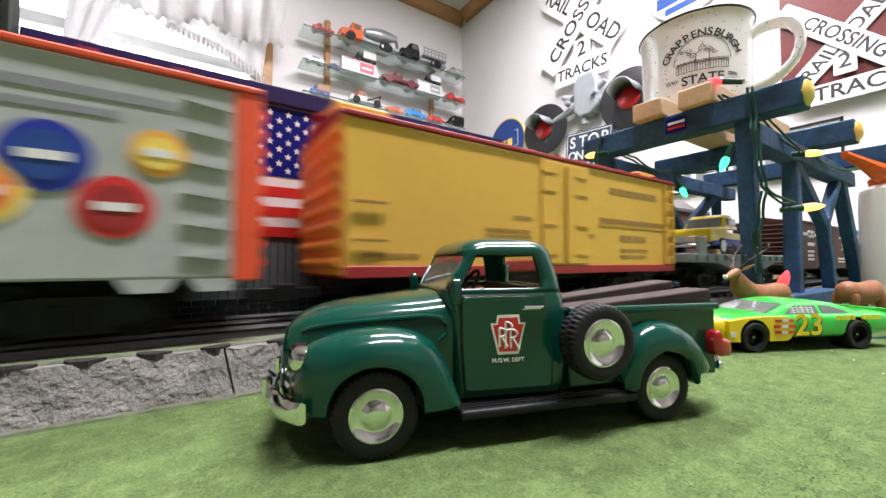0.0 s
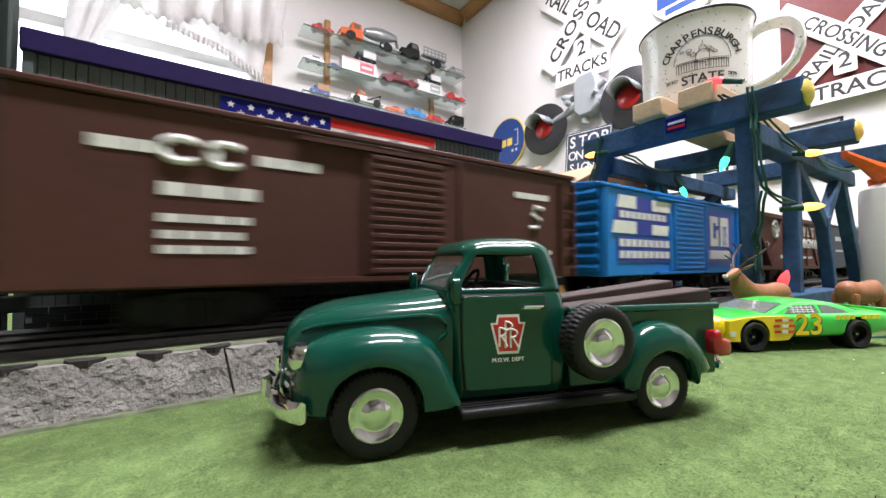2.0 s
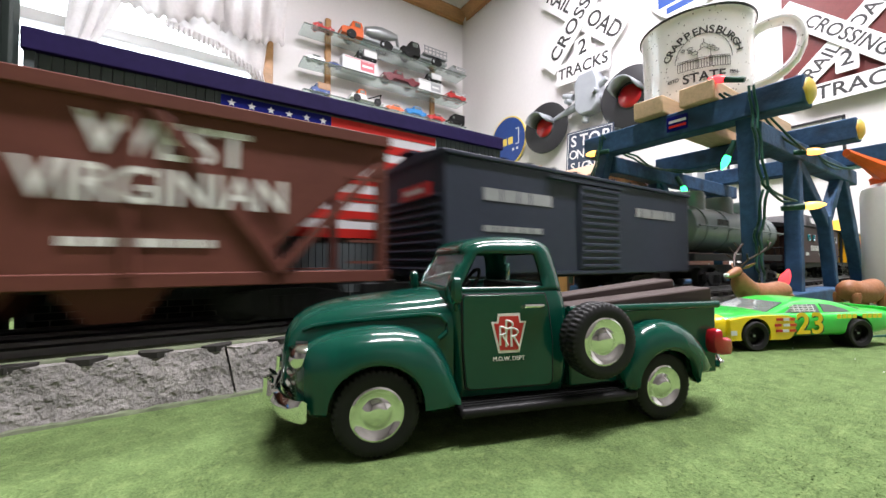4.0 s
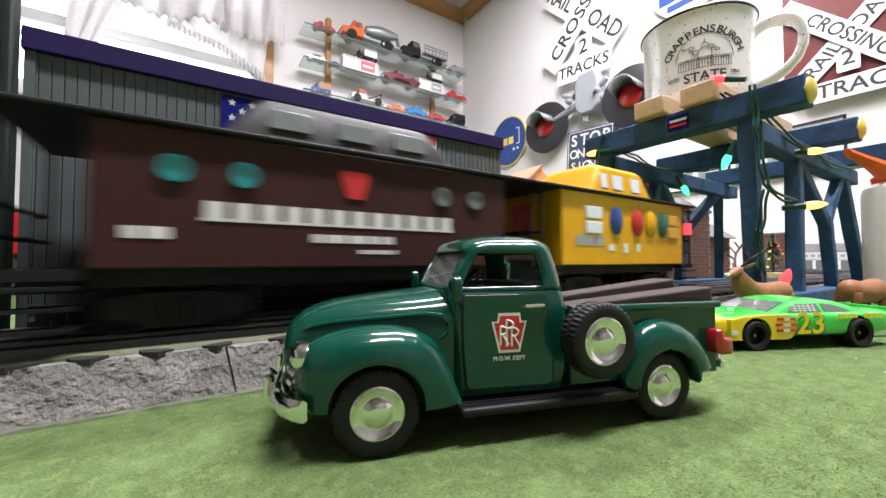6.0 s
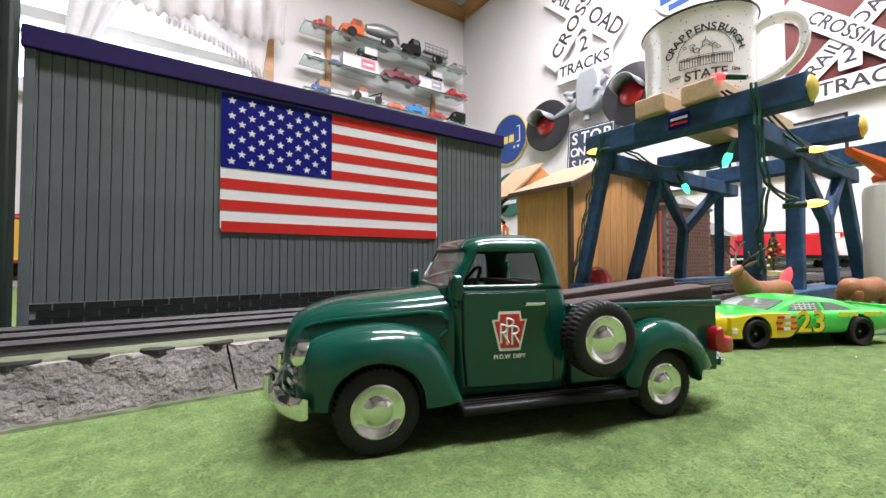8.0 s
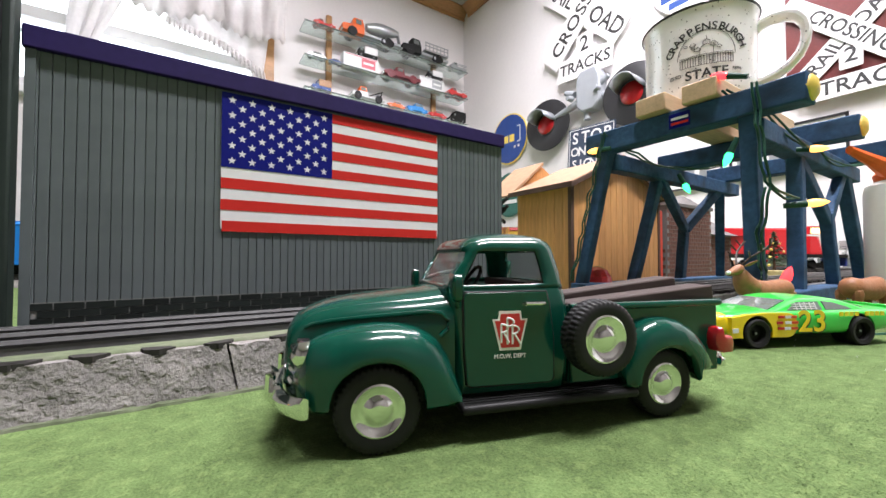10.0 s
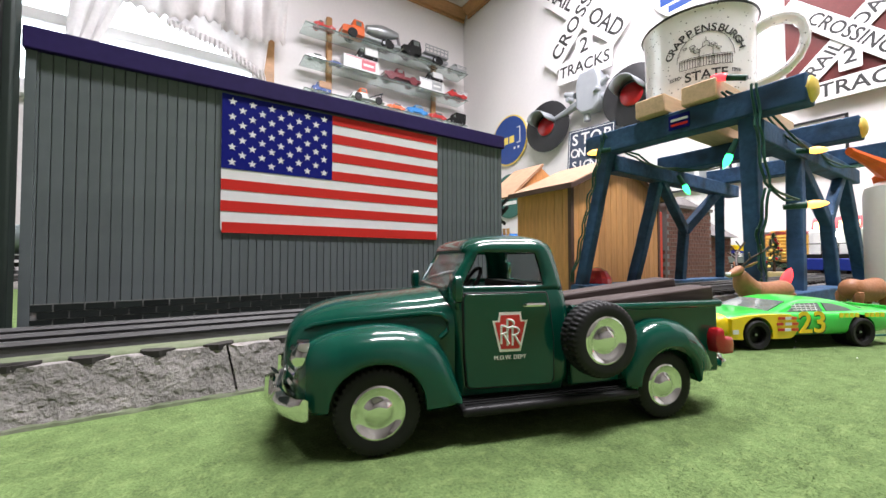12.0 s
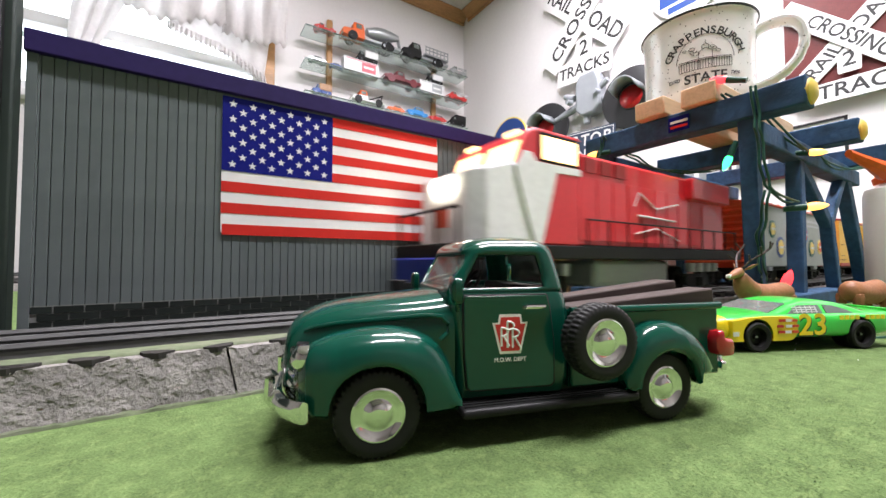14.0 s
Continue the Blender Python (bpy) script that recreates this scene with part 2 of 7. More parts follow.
def words(text, size, material, parent, m, name="lettering", depth=0.02, wide=1.0, align="CENTER"):
    """Words of the built-in font as a mesh, in the xy plane of m; size in centimetres."""
    cu = bpy.data.curves.new(name, "FONT")
    cu.body, cu.size, cu.extrude, cu.align_x, cu.align_y, cu.resolution_u = text, size * C, depth * C, align, "CENTER", 3
    cu.offset = size * C * 0.016
    tmp = bpy.data.objects.new(name, cu)
    me = bpy.data.meshes.new_from_object(tmp)
    bpy.data.objects.remove(tmp)
    me.materials.clear()
    me.materials.append(M[material])
    for v in me.vertices:
        v.co.x *= wide
    ob = new(name, me)
    ob.parent = parent
    ob.matrix_basis = m
    return ob


def bars(rows, material, parent, m, name="lettering_bar", depth=0.03):
    """Plain bars in the place of writing: (x0, x1, y0, y1) in the xy plane of m."""
    for x0, x1, y0, y1 in rows:
        part(name, Box(x0, x1, y0, y1, 0, depth), material, parent, m=m)


# side plane of a car or truck that faces -y: x to the right, y up
def side(x, y, z):
    return at_cm(x, y, z, 90, 0, 0)


# ================================================================ setting
X0, X1, Y0, Y1, Z0, Z1 = ROOM
TABLE = (-125, 149.5, -120, 203)
tagged(part("floor", Box(X0 - 10, X1 + 10, Y0 - 10, Y1 + 10, Z0 - 8, Z0), "carpet"), "brown carpeted room floor", "floor", kind="structure")
tagged(part("ceiling", Box(X0 - 10, X1 + 10, Y0 - 10, Y1 + 10, Z1, Z1 + 8), "ceiling_tile"), "grey stippled ceiling", "ceiling", kind="structure")
WX0, WX1, WZ0, WZ1 = -84.0, 28.0, 68.0, 150.0
bm = bmesh.new()
box(bm, X0, WX0, Y1, Y1 + 10, Z0, Z1)
box(bm, WX1, X1, Y1, Y1 + 10, Z0, Z1)
box(bm, WX0, WX1, Y1, Y1 + 10, Z0, WZ0)
box(bm, WX0, WX1, Y1, Y1 + 10, WZ1, Z1)
tagged(part("wall_north", bm, "wall_paint"), "white painted wall with a window", "wall", kind="structure")
tagged(part("wall_east", Box(X1, X1 + 10, Y0, Y1 + 10, Z0, Z1), "wall_paint"), "white painted wall hung with railway signs", "wall", kind="structure")
# west and south walls are out of view, kept dark to cut fill light
tagged(part("wall_west", Box(X0 - 10, X0, Y0, Y1 + 10, Z0, Z1), "unseen_wall_grey"), "unseen grey wall, darkened to cut bounced light", "wall", kind="structure")
tagged(part("wall_south", Box(X0, X1, Y0 - 10, Y0, Z0, Z1), "unseen_wall_grey"), "unseen grey wall, darkened to cut bounced light", "wall", kind="structure")
CROWN = [(0, 0), (-5.6, 0), (-5.6, -1.0), (-4.6, -1.5), (-2.2, -4.0), (-1.3, -4.6), (-1.3, -6.6), (0, -6.6)]
bm = bmesh.new()
prism(bm, [(Y1 - 0.3 + a, Z1 - 0.2 + b) for a, b in CROWN], "x", X0 + 0.3, X1 - 0.3)
tagged(part("trim_north", bm, "oak_trim", bevel=0.3), "oak crown moulding", "trim", kind="structure")
bm = bmesh.new()
prism(bm, [(X1 - 0.3 + a, Z1 - 0.2 + b) for a, b in CROWN], "y", Y0 + 0.3, Y1 - 6.0)
tagged(part("trim_east", bm, "oak_trim", bevel=0.3), "oak crown moulding", "trim", kind="structure")

# window with frame, sashes and panes
win = tagged(new("window_1"), "white double-hung window, bright with daylight", "window", kind="structure")
bm = bmesh.new()
for a in ((WX0, WX0 + 4, WZ0, WZ1), (WX1 - 4, WX1, WZ0, WZ1), (WX0 + 4, WX1 - 4, WZ1 - 4, WZ1), (WX0 + 4, WX1 - 4, WZ0, WZ0 + 5)):
    box(bm, a[0], a[1], Y1 + 2, Y1 + 8, a[2], a[3])
part("window_frame", bm, "white_frame", win, bevel=0.3)
part("meeting_rail", Box(WX0 + 4, WX1 - 4, Y1 + 3, Y1 + 7, 97, 101.5), "white_frame", win, bevel=0.3)
part("screen_rail", Box(WX0 + 4, WX1 - 4, Y1 + 5.4, Y1 + 7, 91.5, 93), "white_frame", win, bevel=0.2)
part("window_sill", Box(WX0 - 5, WX1 + 5, Y1 - 5, Y1 + 2, WZ0 - 3, WZ0), "white_frame", win, bevel=0.4)
for a, b in ((WZ0 + 5, 97), (101.5, WZ1 - 4)):
    pane = part("pane", Box(WX0 + 4, WX1 - 4, Y1 + 4.6, Y1 + 5.0, a, b), "glass", win)
    pane.visible_shadow = False
part("casing", Box(WX1, WX1 + 5.5, Y1 - 1.8, Y1 - 0.05, WZ0 - 8, WZ1 + 6), "oak_trim", win, bevel=0.3)
part("casing", Box(WX0 - 5.5, WX0, Y1 - 1.8, Y1 - 0.05, WZ0 - 8, WZ1 + 6), "oak_trim", win, bevel=0.3)
part("casing", Box(WX0 - 5.5, WX1 + 5.5, Y1 - 1.8, Y1 - 0.05, WZ1 + 6, WZ1 + 9), "oak_trim", win, bevel=0.3)
tagged(part("backdrop", Box(-260, 200, 330, 332, -60, 260), mat("daylight_haze", (0.9, 0.92, 0.95), 0.9, emit=(0.92, 0.96, 1.0), glow=0.85)), "pale daylight outside the window", "backdrop", kind="structure")


def cloth(pts_top, pts_low, rows, cols, wave, folds, y, name, parent, material="lace", seed=0):
    """A gathered cloth between an upper and a lower line."""
    rnd = random.Random(seed)
    ph = rnd.random() * 6
    bm = bmesh.new()

    def along(pts, u):
        f = u * (len(pts) - 1)
        i = min(int(f), len(pts) - 2)
        return Vector(pts[i]).lerp(Vector(pts[i + 1]), f - i)
    grid = []
    for j in range(rows + 1):
        line = []
        for i in range(cols + 1):
            u, v = i / cols, j / rows
            p = along(pts_top, u).lerp(along(pts_low, u), v)
            w = math.sin(u * folds * 6.283 + ph + 0.8 * math.sin(v * 3)) * wave * (0.5 + 0.6 * v) + noise.noise((u * 9, v * 5, seed)) * wave
            frill = 0.9 * math.sin(u * folds * 17) * max(0, v - 0.86) * 6
            line.append(bm.verts.new((p.x, y - 3 + w, p.y + frill)))
        grid.append(line)
    for a, b in zip(grid, grid[1:]):
        for i in range(cols):
            bm.faces.new((a[i], a[i + 1], b[i + 1], b[i]))
    ob = part(name, bm, material, parent, smooth=True)
    mod = ob.modifiers.new("thick", "SOLIDIFY")
    mod.thickness = 0.003
    return ob


curtain = thing("curtain", "white lace curtain with ruffled swag valance gathered at the sides", "curtain")
cloth([(-36, 156), (-20, 156), (-6, 156)], [(-42, 72), (-40, 72), (-38, 72)], 16, 40, 1.0, 3, Y1 - 4, "swag", curtain, seed=1)
cloth([(-30, 157), (-14, 157), (0, 157), (12, 157), (16, 157)], [(-26, 108), (-16, 104.5), (-6, 105), (3, 109), (13, 109)], 18, 90, 1.3, 4, Y1 - 8, "valance", curtain, seed=2)
cloth([(11, 157), (24, 157), (38, 157)], [(10, 106), (22, 104.5), (37, 108)], 14, 60, 1.5, 3, Y1 - 9, "side_panel", curtain, seed=3)
cloth([(-12, 118), (10, 118), (31, 118)], [(-9, 105.5), (10, 101.5), (28, 92)], 10, 60, 0.5, 5, Y1 - 4, "sheer", curtain, seed=4)
cloth([(-10, 106.2), (10, 102.2), (28, 92.8)], [(-10, 103.2), (10, 98.6), (29, 88)], 6, 200, 0.7, 22, Y1 - 5, "ruffle", curtain, seed=5)
part("rod", (lambda b: (rod(b, (-100, Y1 - 8, 157), (46, Y1 - 8, 157), 1.0), b)[1])(bmesh.new()), "white_frame", curtain)

# layout table with a green mat
ground = tagged(part("ground", Box(TABLE[0], TABLE[1], TABLE[2], TABLE[3], -2.5, 0), "grass_felt", bevel=0.2), "layout table covered with a green felt grass mat", "ground", kind="structure")
bm = bmesh.new()
for x in (TABLE[0] + 6, TABLE[1] - 14):
    for y in (TABLE[2] + 6, TABLE[3] - 14):
        box(bm, x, x + 8, y, y + 8, Z0, -2.5)
tagged(part("table_frame", bm, "pine"), "pine legs under the layout table", "table", kind="structure")


# ---------------------------------------------------------------- the track loops
def closed_path(pts, step=0.5):
    p = np.array(pts, float)
    n = len(p)
    out = []
    for i in range(n):
        a, b, c, d = p[i - 1], p[i], p[(i + 1) % n], p[(i + 2) % n]
        for u in np.linspace(0, 1, 24, endpoint=False):
            out.append(0.5 * (2 * b + (c - a) * u + (2 * a - 5 * b + 4 * c - d) * u * u + (3 * b - a - 3 * c + d) * u ** 3))
    out = np.array(out + [out[0]])
    s = np.concatenate(([0], np.cumsum(np.linalg.norm(np.diff(out, axis=0), axis=1))))
    return out, s


MAIN = closed_path([(x, 17.25) for x in range(0, 106, 15)] + [(117, 16.2), (127, 12.5), (134, 9.0), (138.0, 12.5), (135, 18.5), (126, 23.5), (112, 31.6),
                   (80, 50), (40, 66), (0, 78), (-46, 82), (-94, 73), (-108, 48), (-94, 25), (-60, 17.6), (-45, 17.25), (-30, 17.25), (-15, 17.25)])
OUTER = closed_path([(146, 26), (146.5, 0), (140, -45), (105, -90), (30, -104), (-60, -98), (-108, -60), (-114, 40), (-95, 105), (-40, 120), (40, 100), (95, 70), (130, 44)])


def on_path(path, s):
    pts, ss = path
    s = s % ss[-1]
    return np.array((np.interp(s, ss, pts[:, 0]), np.interp(s, ss, pts[:, 1])))


def car_pose(path, s, half, z=0.0):
    """The pose of a car centred at s, by its two trucks half a base apart."""
    a, b = on_path(path, s - half), on_path(path, s + half)
    m = (a + b) / 2
    return at_cm(m[0], m[1], z, 0, 0, math.degrees(math.atan2(b[1] - a[1], b[0] - a[0])))


def sweep(bm, path, section, s0, s1, step=1.5):
    rings = []
    k = max(2, int((s1 - s0) / step))
    for i in range(k + 1):
        s = s0 + (s1 - s0) * i / k
        p, q = on_path(path, s - 0.3), on_path(path, s + 0.3)
        d = (q - p) / np.linalg.norm(q - p)
        c = (p + q) / 2
        rings.append([(c[0] - d[1] * o, c[1] + d[0] * o, z) for o, z in section])
    loft(bm, rings)


RAIL = 1.8
RAIL_SEC = [(-0.13, RAIL - 0.45), (0.13, RAIL - 0.45), (0.08, RAIL - 0.2), (0.15, RAIL - 0.1), (0.1, RAIL), (-0.1, RAIL), (-0.15, RAIL - 0.1), (-0.08, RAIL - 0.2)]
for path, what in ((MAIN, "near"), (OUTER, "far")):
    bm = bmesh.new()
    sweep(bm, path, [(-3.75, 0.02), (3.75, 0.02), (3.3, 1.05), (-3.3, 1.05)], 0, path[1][-1])
    tagged(part("roadbed", bm, "stone"), "grey cast stone roadbed of the model railway", "roadbed", kind="structure")
    track = thing("track", "three-rail model railway track with black ties", "track")
    for o in (-1.6, 0, 1.6):
        bm = bmesh.new()
        sweep(bm, path, [(a + o, b) for a, b in RAIL_SEC], 0, path[1][-1])
        part("rail", bm, "rail_steel", track)
    bm = bmesh.new()
    sweep(bm, path, [(-2.6, 1.0), (2.6, 1.0), (2.1, 1.3), (-2.1, 1.3)], 0, path[1][-1])
    part("track_base", bm, "bed_plastic", track)
    base = Box(-0.45, 0.45, -2.9, 2.9, 1.1, 1.36)
    tie = part("tie", base, "tie_black", track, m=car_pose(path, 0, 0.3))
    count = int(path[1][-1] / 1.9)
    for i in range(1, min(count, 300)):
        again(tie, track, car_pose(path, i * 1.9 if i * 1.9 < 320 else i * 1.9, 0.3))


# ================================================================ the near stone wall, the flag wall
wall = tagged(new("stone_ledge"), "low grey cast stone retaining wall with moss on its ledge", "wall", kind="structure")
rnd = random.Random(4)
joints = [-40, -24, -9.5, 1.0, 12, 27]
for a, b in zip(joints, joints[1:]):
    bm = bmesh.new()
    nx, nz = int((b - a) * 22), 34
    rows = []
    for j in range(nz + 1):
        v = j / nz
        row = []
        for i in range(nx + 1):
            x = a + 0.03 + (b - a - 0.06) * i / nx - 0.28 * v + 0.28
            f = 0.04 * noise.noise((x * 1.1, v * 2.2, 3)) + 0.025 * noise.noise((x * 3.3, v * 5.3, 7)) + 0.03 * noise.noise((x * 8.3, v * 11.7, 1.3)) + 0.035 * noise.noise((x * 17.1, v * 23.3, 2.7))
            top = 1.45 + 0.10 * noise.noise((x * 1.7, 0, 5))
            row.append((x, 13.32 + 0.38 * v + f, -0.02 + top * v))
        rows.append(row)
    for y, z in ((14.1, 1.42), (14.1, -0.02)):
        rows.append([(a + 0.03 + (b - a - 0.06) * i / nx, y, z) for i in range(nx + 1)])
    loft(bm, rows, False, False, False)
    part("stone_block", bm, "stone", wall, smooth=True)
part("ledge", Box(-40, 27, 14.1, 15.1, 0.0, 1.5), "ledge_moss", wall, bevel=0.15)
moss = bmesh.new()
loft(moss, [[(x, 13.22 + 0.05 * noise.noise((x * 2, 0, 0)), -0.02), (x, 13.26 + 0.06 * noise.noise((x * 3, 1, 0)), 0.07 + 0.06 * noise.noise((x * 2.3, 2, 0))), (x, 13.55, 0.16 + 0.05 * noise.noise((x * 3, 3, 0))), (x, 13.6, -0.02)] for x in (-40 + i * 0.25 for i in range(268))])
part("moss_edge", moss, "ledge_moss", wall, smooth=True)
patch = bmesh.new()
prism(patch, [(0.4 * math.cos(a) * (1 + 0.3 * math.sin(3 * a)), 0.28 * math.sin(a) * (1 + 0.2 * math.cos(2 * a))) for a in (i * 0.5236 for i in range(12))], "z", -0.1, 0.07)
p0 = part("tie_end", patch, "tie_black", wall, m=at_cm(-3.6, 13.9, 1.44))
for i in range(1, 18):
    again(p0, wall, at_cm(-12 + i * 1.62 + rnd.uniform(-0.2, 0.2), 13.9, 1.44, 0, 0, rnd.uniform(-30, 30)))

FW_X0, FW_X1, FW_Y, FW_TOP = -5.5, 19.4, 21.5, 13.0
fw = tagged(new("flag_wall"), "grey boarded model wall with purple cap and black brick base", "wall", kind="structure")
part("backing", Box(FW_X0, FW_X1, FW_Y + 0.12, FW_Y + 1.0, 0.0, FW_TOP - 0.3), "siding_gap", fw)
n_boards = 66
bw = (FW_X1 - FW_X0) / n_boards
bm = bmesh.new()
prism(bm, [(0.012, 0), (0.03, -0.02), (bw - 0.03, -0.02), (bw - 0.012, 0), (bw - 0.012, 0.12), (0.012, 0.12)], "z", 2.35, FW_TOP - 0.3)
first = part("siding_board", bm, "siding_grey", fw, m=at_cm(FW_X0, FW_Y, 0))
for i in range(1, n_boards):
    again(first, fw, at_cm(FW_X0 + i * bw, FW_Y, 0))
part("brick_joint", Box(FW_X0, FW_X1, FW_Y - 0.02, FW_Y + 0.12, 0.4, 2.35), "mortar", fw)
brick0 = part("brick", Box(0.025, 0.925, -0.04, 0.0, 0.018, 0.282), "brick_black", fw, m=at_cm(FW_X0, FW_Y - 0.02, 0.83))
for r in range(5):
    for i in range(26):
        if r or i:
            x = FW_X0 + i * 0.95 + (0.475 if r % 2 else 0)
            if x + 0.94 < FW_X1:
                again(brick0, fw, at_cm(x, FW_Y - 0.02, 0.83 + r * 0.3))
bm = bmesh.new()
box(bm, FW_X0 - 0.1, FW_X1 + 0.1, FW_Y - 0.25, FW_Y + 1.1, FW_TOP - 0.62, FW_TOP + 0.3)
part("wall_cap", bm, "purple_cap", fw, bevel=0.06)
part("corner_post", Box(FW_X0 - 0.02, FW_X0 + 0.3, FW_Y - 0.12, FW_Y, 1.0, FW_TOP - 0.4), "siding_grey", fw)
# neighbouring wall panel that begins the row
pw = tagged(new("side_wall"), "dark grey model wall panel standing beside the flag wall", "wall", kind="structure")
part("panel", Box(-30, FW_X0 - 0.12, FW_Y - 0.9, FW_Y - 0.1, 0, 16.5), "panel_dark", pw, bevel=0.1)
part("post", Box(FW_X0 - 0.75, FW_X0 - 0.4, FW_Y - 1.25, FW_Y - 0.9, 0, 16.5), "black_plastic", pw, bevel=0.05)

flag = thing("flag", "flag with white stars and red stripes fixed on the grey wall", "flag", m=at_cm(1.19, FW_Y - 0.06, 5.42))
FL, FH = 12.45, 6.83
bm = bmesh.new()
prism(bm, [(x, z) for x, z in rounded(FL / 2, FH / 2, FL / 2, FH / 2, 0.25)], "y", -0.03, 0.0)
part("sheet", bm, "flag_white", flag)
sh = FH / 13
for i in range(0, 13, 2):
    a = FL * 0.435 if i >= 6 else 0
    z0 = i * sh
    bm = bmesh.new()
    box(bm, a + (0.06 if i == 0 else 0), FL - (0.06 if i in (0, 12) else 0), -0.045, -0.03, z0 + (0.0 if i else 0.0), z0 + sh)
    part("stripe", bm, "flag_red", flag)
part("canton", Box(0, FL * 0.435, -0.05, -0.03, 6 * sh, FH), "flag_blue", flag)
bm = bmesh.new()
prism(bm, [(r * 0.2 * math.sin(i * math.pi / 5), r * 0.2 * math.cos(i * math.pi / 5)) for i, r in ((i, 1.0 if i % 2 == 0 else 0.42) for i in range(10))], "y", -0.012, 0)
star = None
for r in range(9):
    for c in range(6 if r % 2 == 0 else 5):
        m = at_cm(FL * 0.435 * ((c if r % 2 == 0 else c + 0.5) * 0.166 + 0.085), -0.05, FH - (r + 0.9) * (7 * sh) / 9.8)
        if star is None:
            star = part("star", bm, "flag_white", flag, m=m)
        else:
            again(star, flag, m)


# ================================================================ wheels
def tyre_wheel(parent, m, r, w, hub, name="wheel", treads=44):
    """A treaded tyre with a chrome cap; the axle is local y, the face at -y."""
    wh = part(name, Box(-0.01, 0.01, -0.01, 0.01, -0.01, 0.01), "black_plastic", parent, m=m)
    turn = Matrix.Rotation(radians(90), 4, "X")
    bm = bmesh.new()
    n = treads * 4
    rings = []
    for q, z, tread in ((hub * 0.95, -w * 0.42, 0), (hub * 1.08, w * 0.46, 0), (r * 0.80, w * 0.5, 0), (r * 0.90, w * 0.46, 0), (r * 0.955, w * 0.42, 1), (r * 0.985, w * 0.30, 1), (r, w * 0.10, 1), (r * 0.97, w * 0.04, 0), (r * 0.97, -w * 0.04, 0), (r, -w * 0.10, 2), (r * 0.985, -w * 0.30, 2), (r * 0.955, -w * 0.42, 2), (r * 0.90, -w * 0.46, 0), (hub, -w * 0.5, 0)):
        ring = []
        for i in range(n):
            a = 2 * math.pi * i / n
            k = 1.0 if not tread else (1.012 if (i + tread * 2) % 4 < 2 else 0.982)
            ring.append(turn @ Vector((q * k * math.cos(a), q * k * math.sin(a), z)))
        rings.append(ring)
    loft(bm, rings, False, False)
    part("tyre", bm, "rubber", wh, "black ribbed rubber tyre", smooth=True)
    bm = bmesh.new()
    lathe(bm, [(0.001, w * 0.1), (0.001, w * 0.52), (hub * 0.25, w * 0.515), (hub * 0.42, w * 0.47), (hub * 0.5, w * 0.40), (hub * 0.62, w * 0.34), (hub * 0.8, w * 0.36), (hub * 0.92, w * 0.44), (hub, w * 0.48), (hub * 1.1, w * 0.44), (hub * 1.1, w * 0.1)], 40, turn)
    part("hubcap", bm, "chrome", wh, "domed chrome hubcap", smooth=True)
    return wh


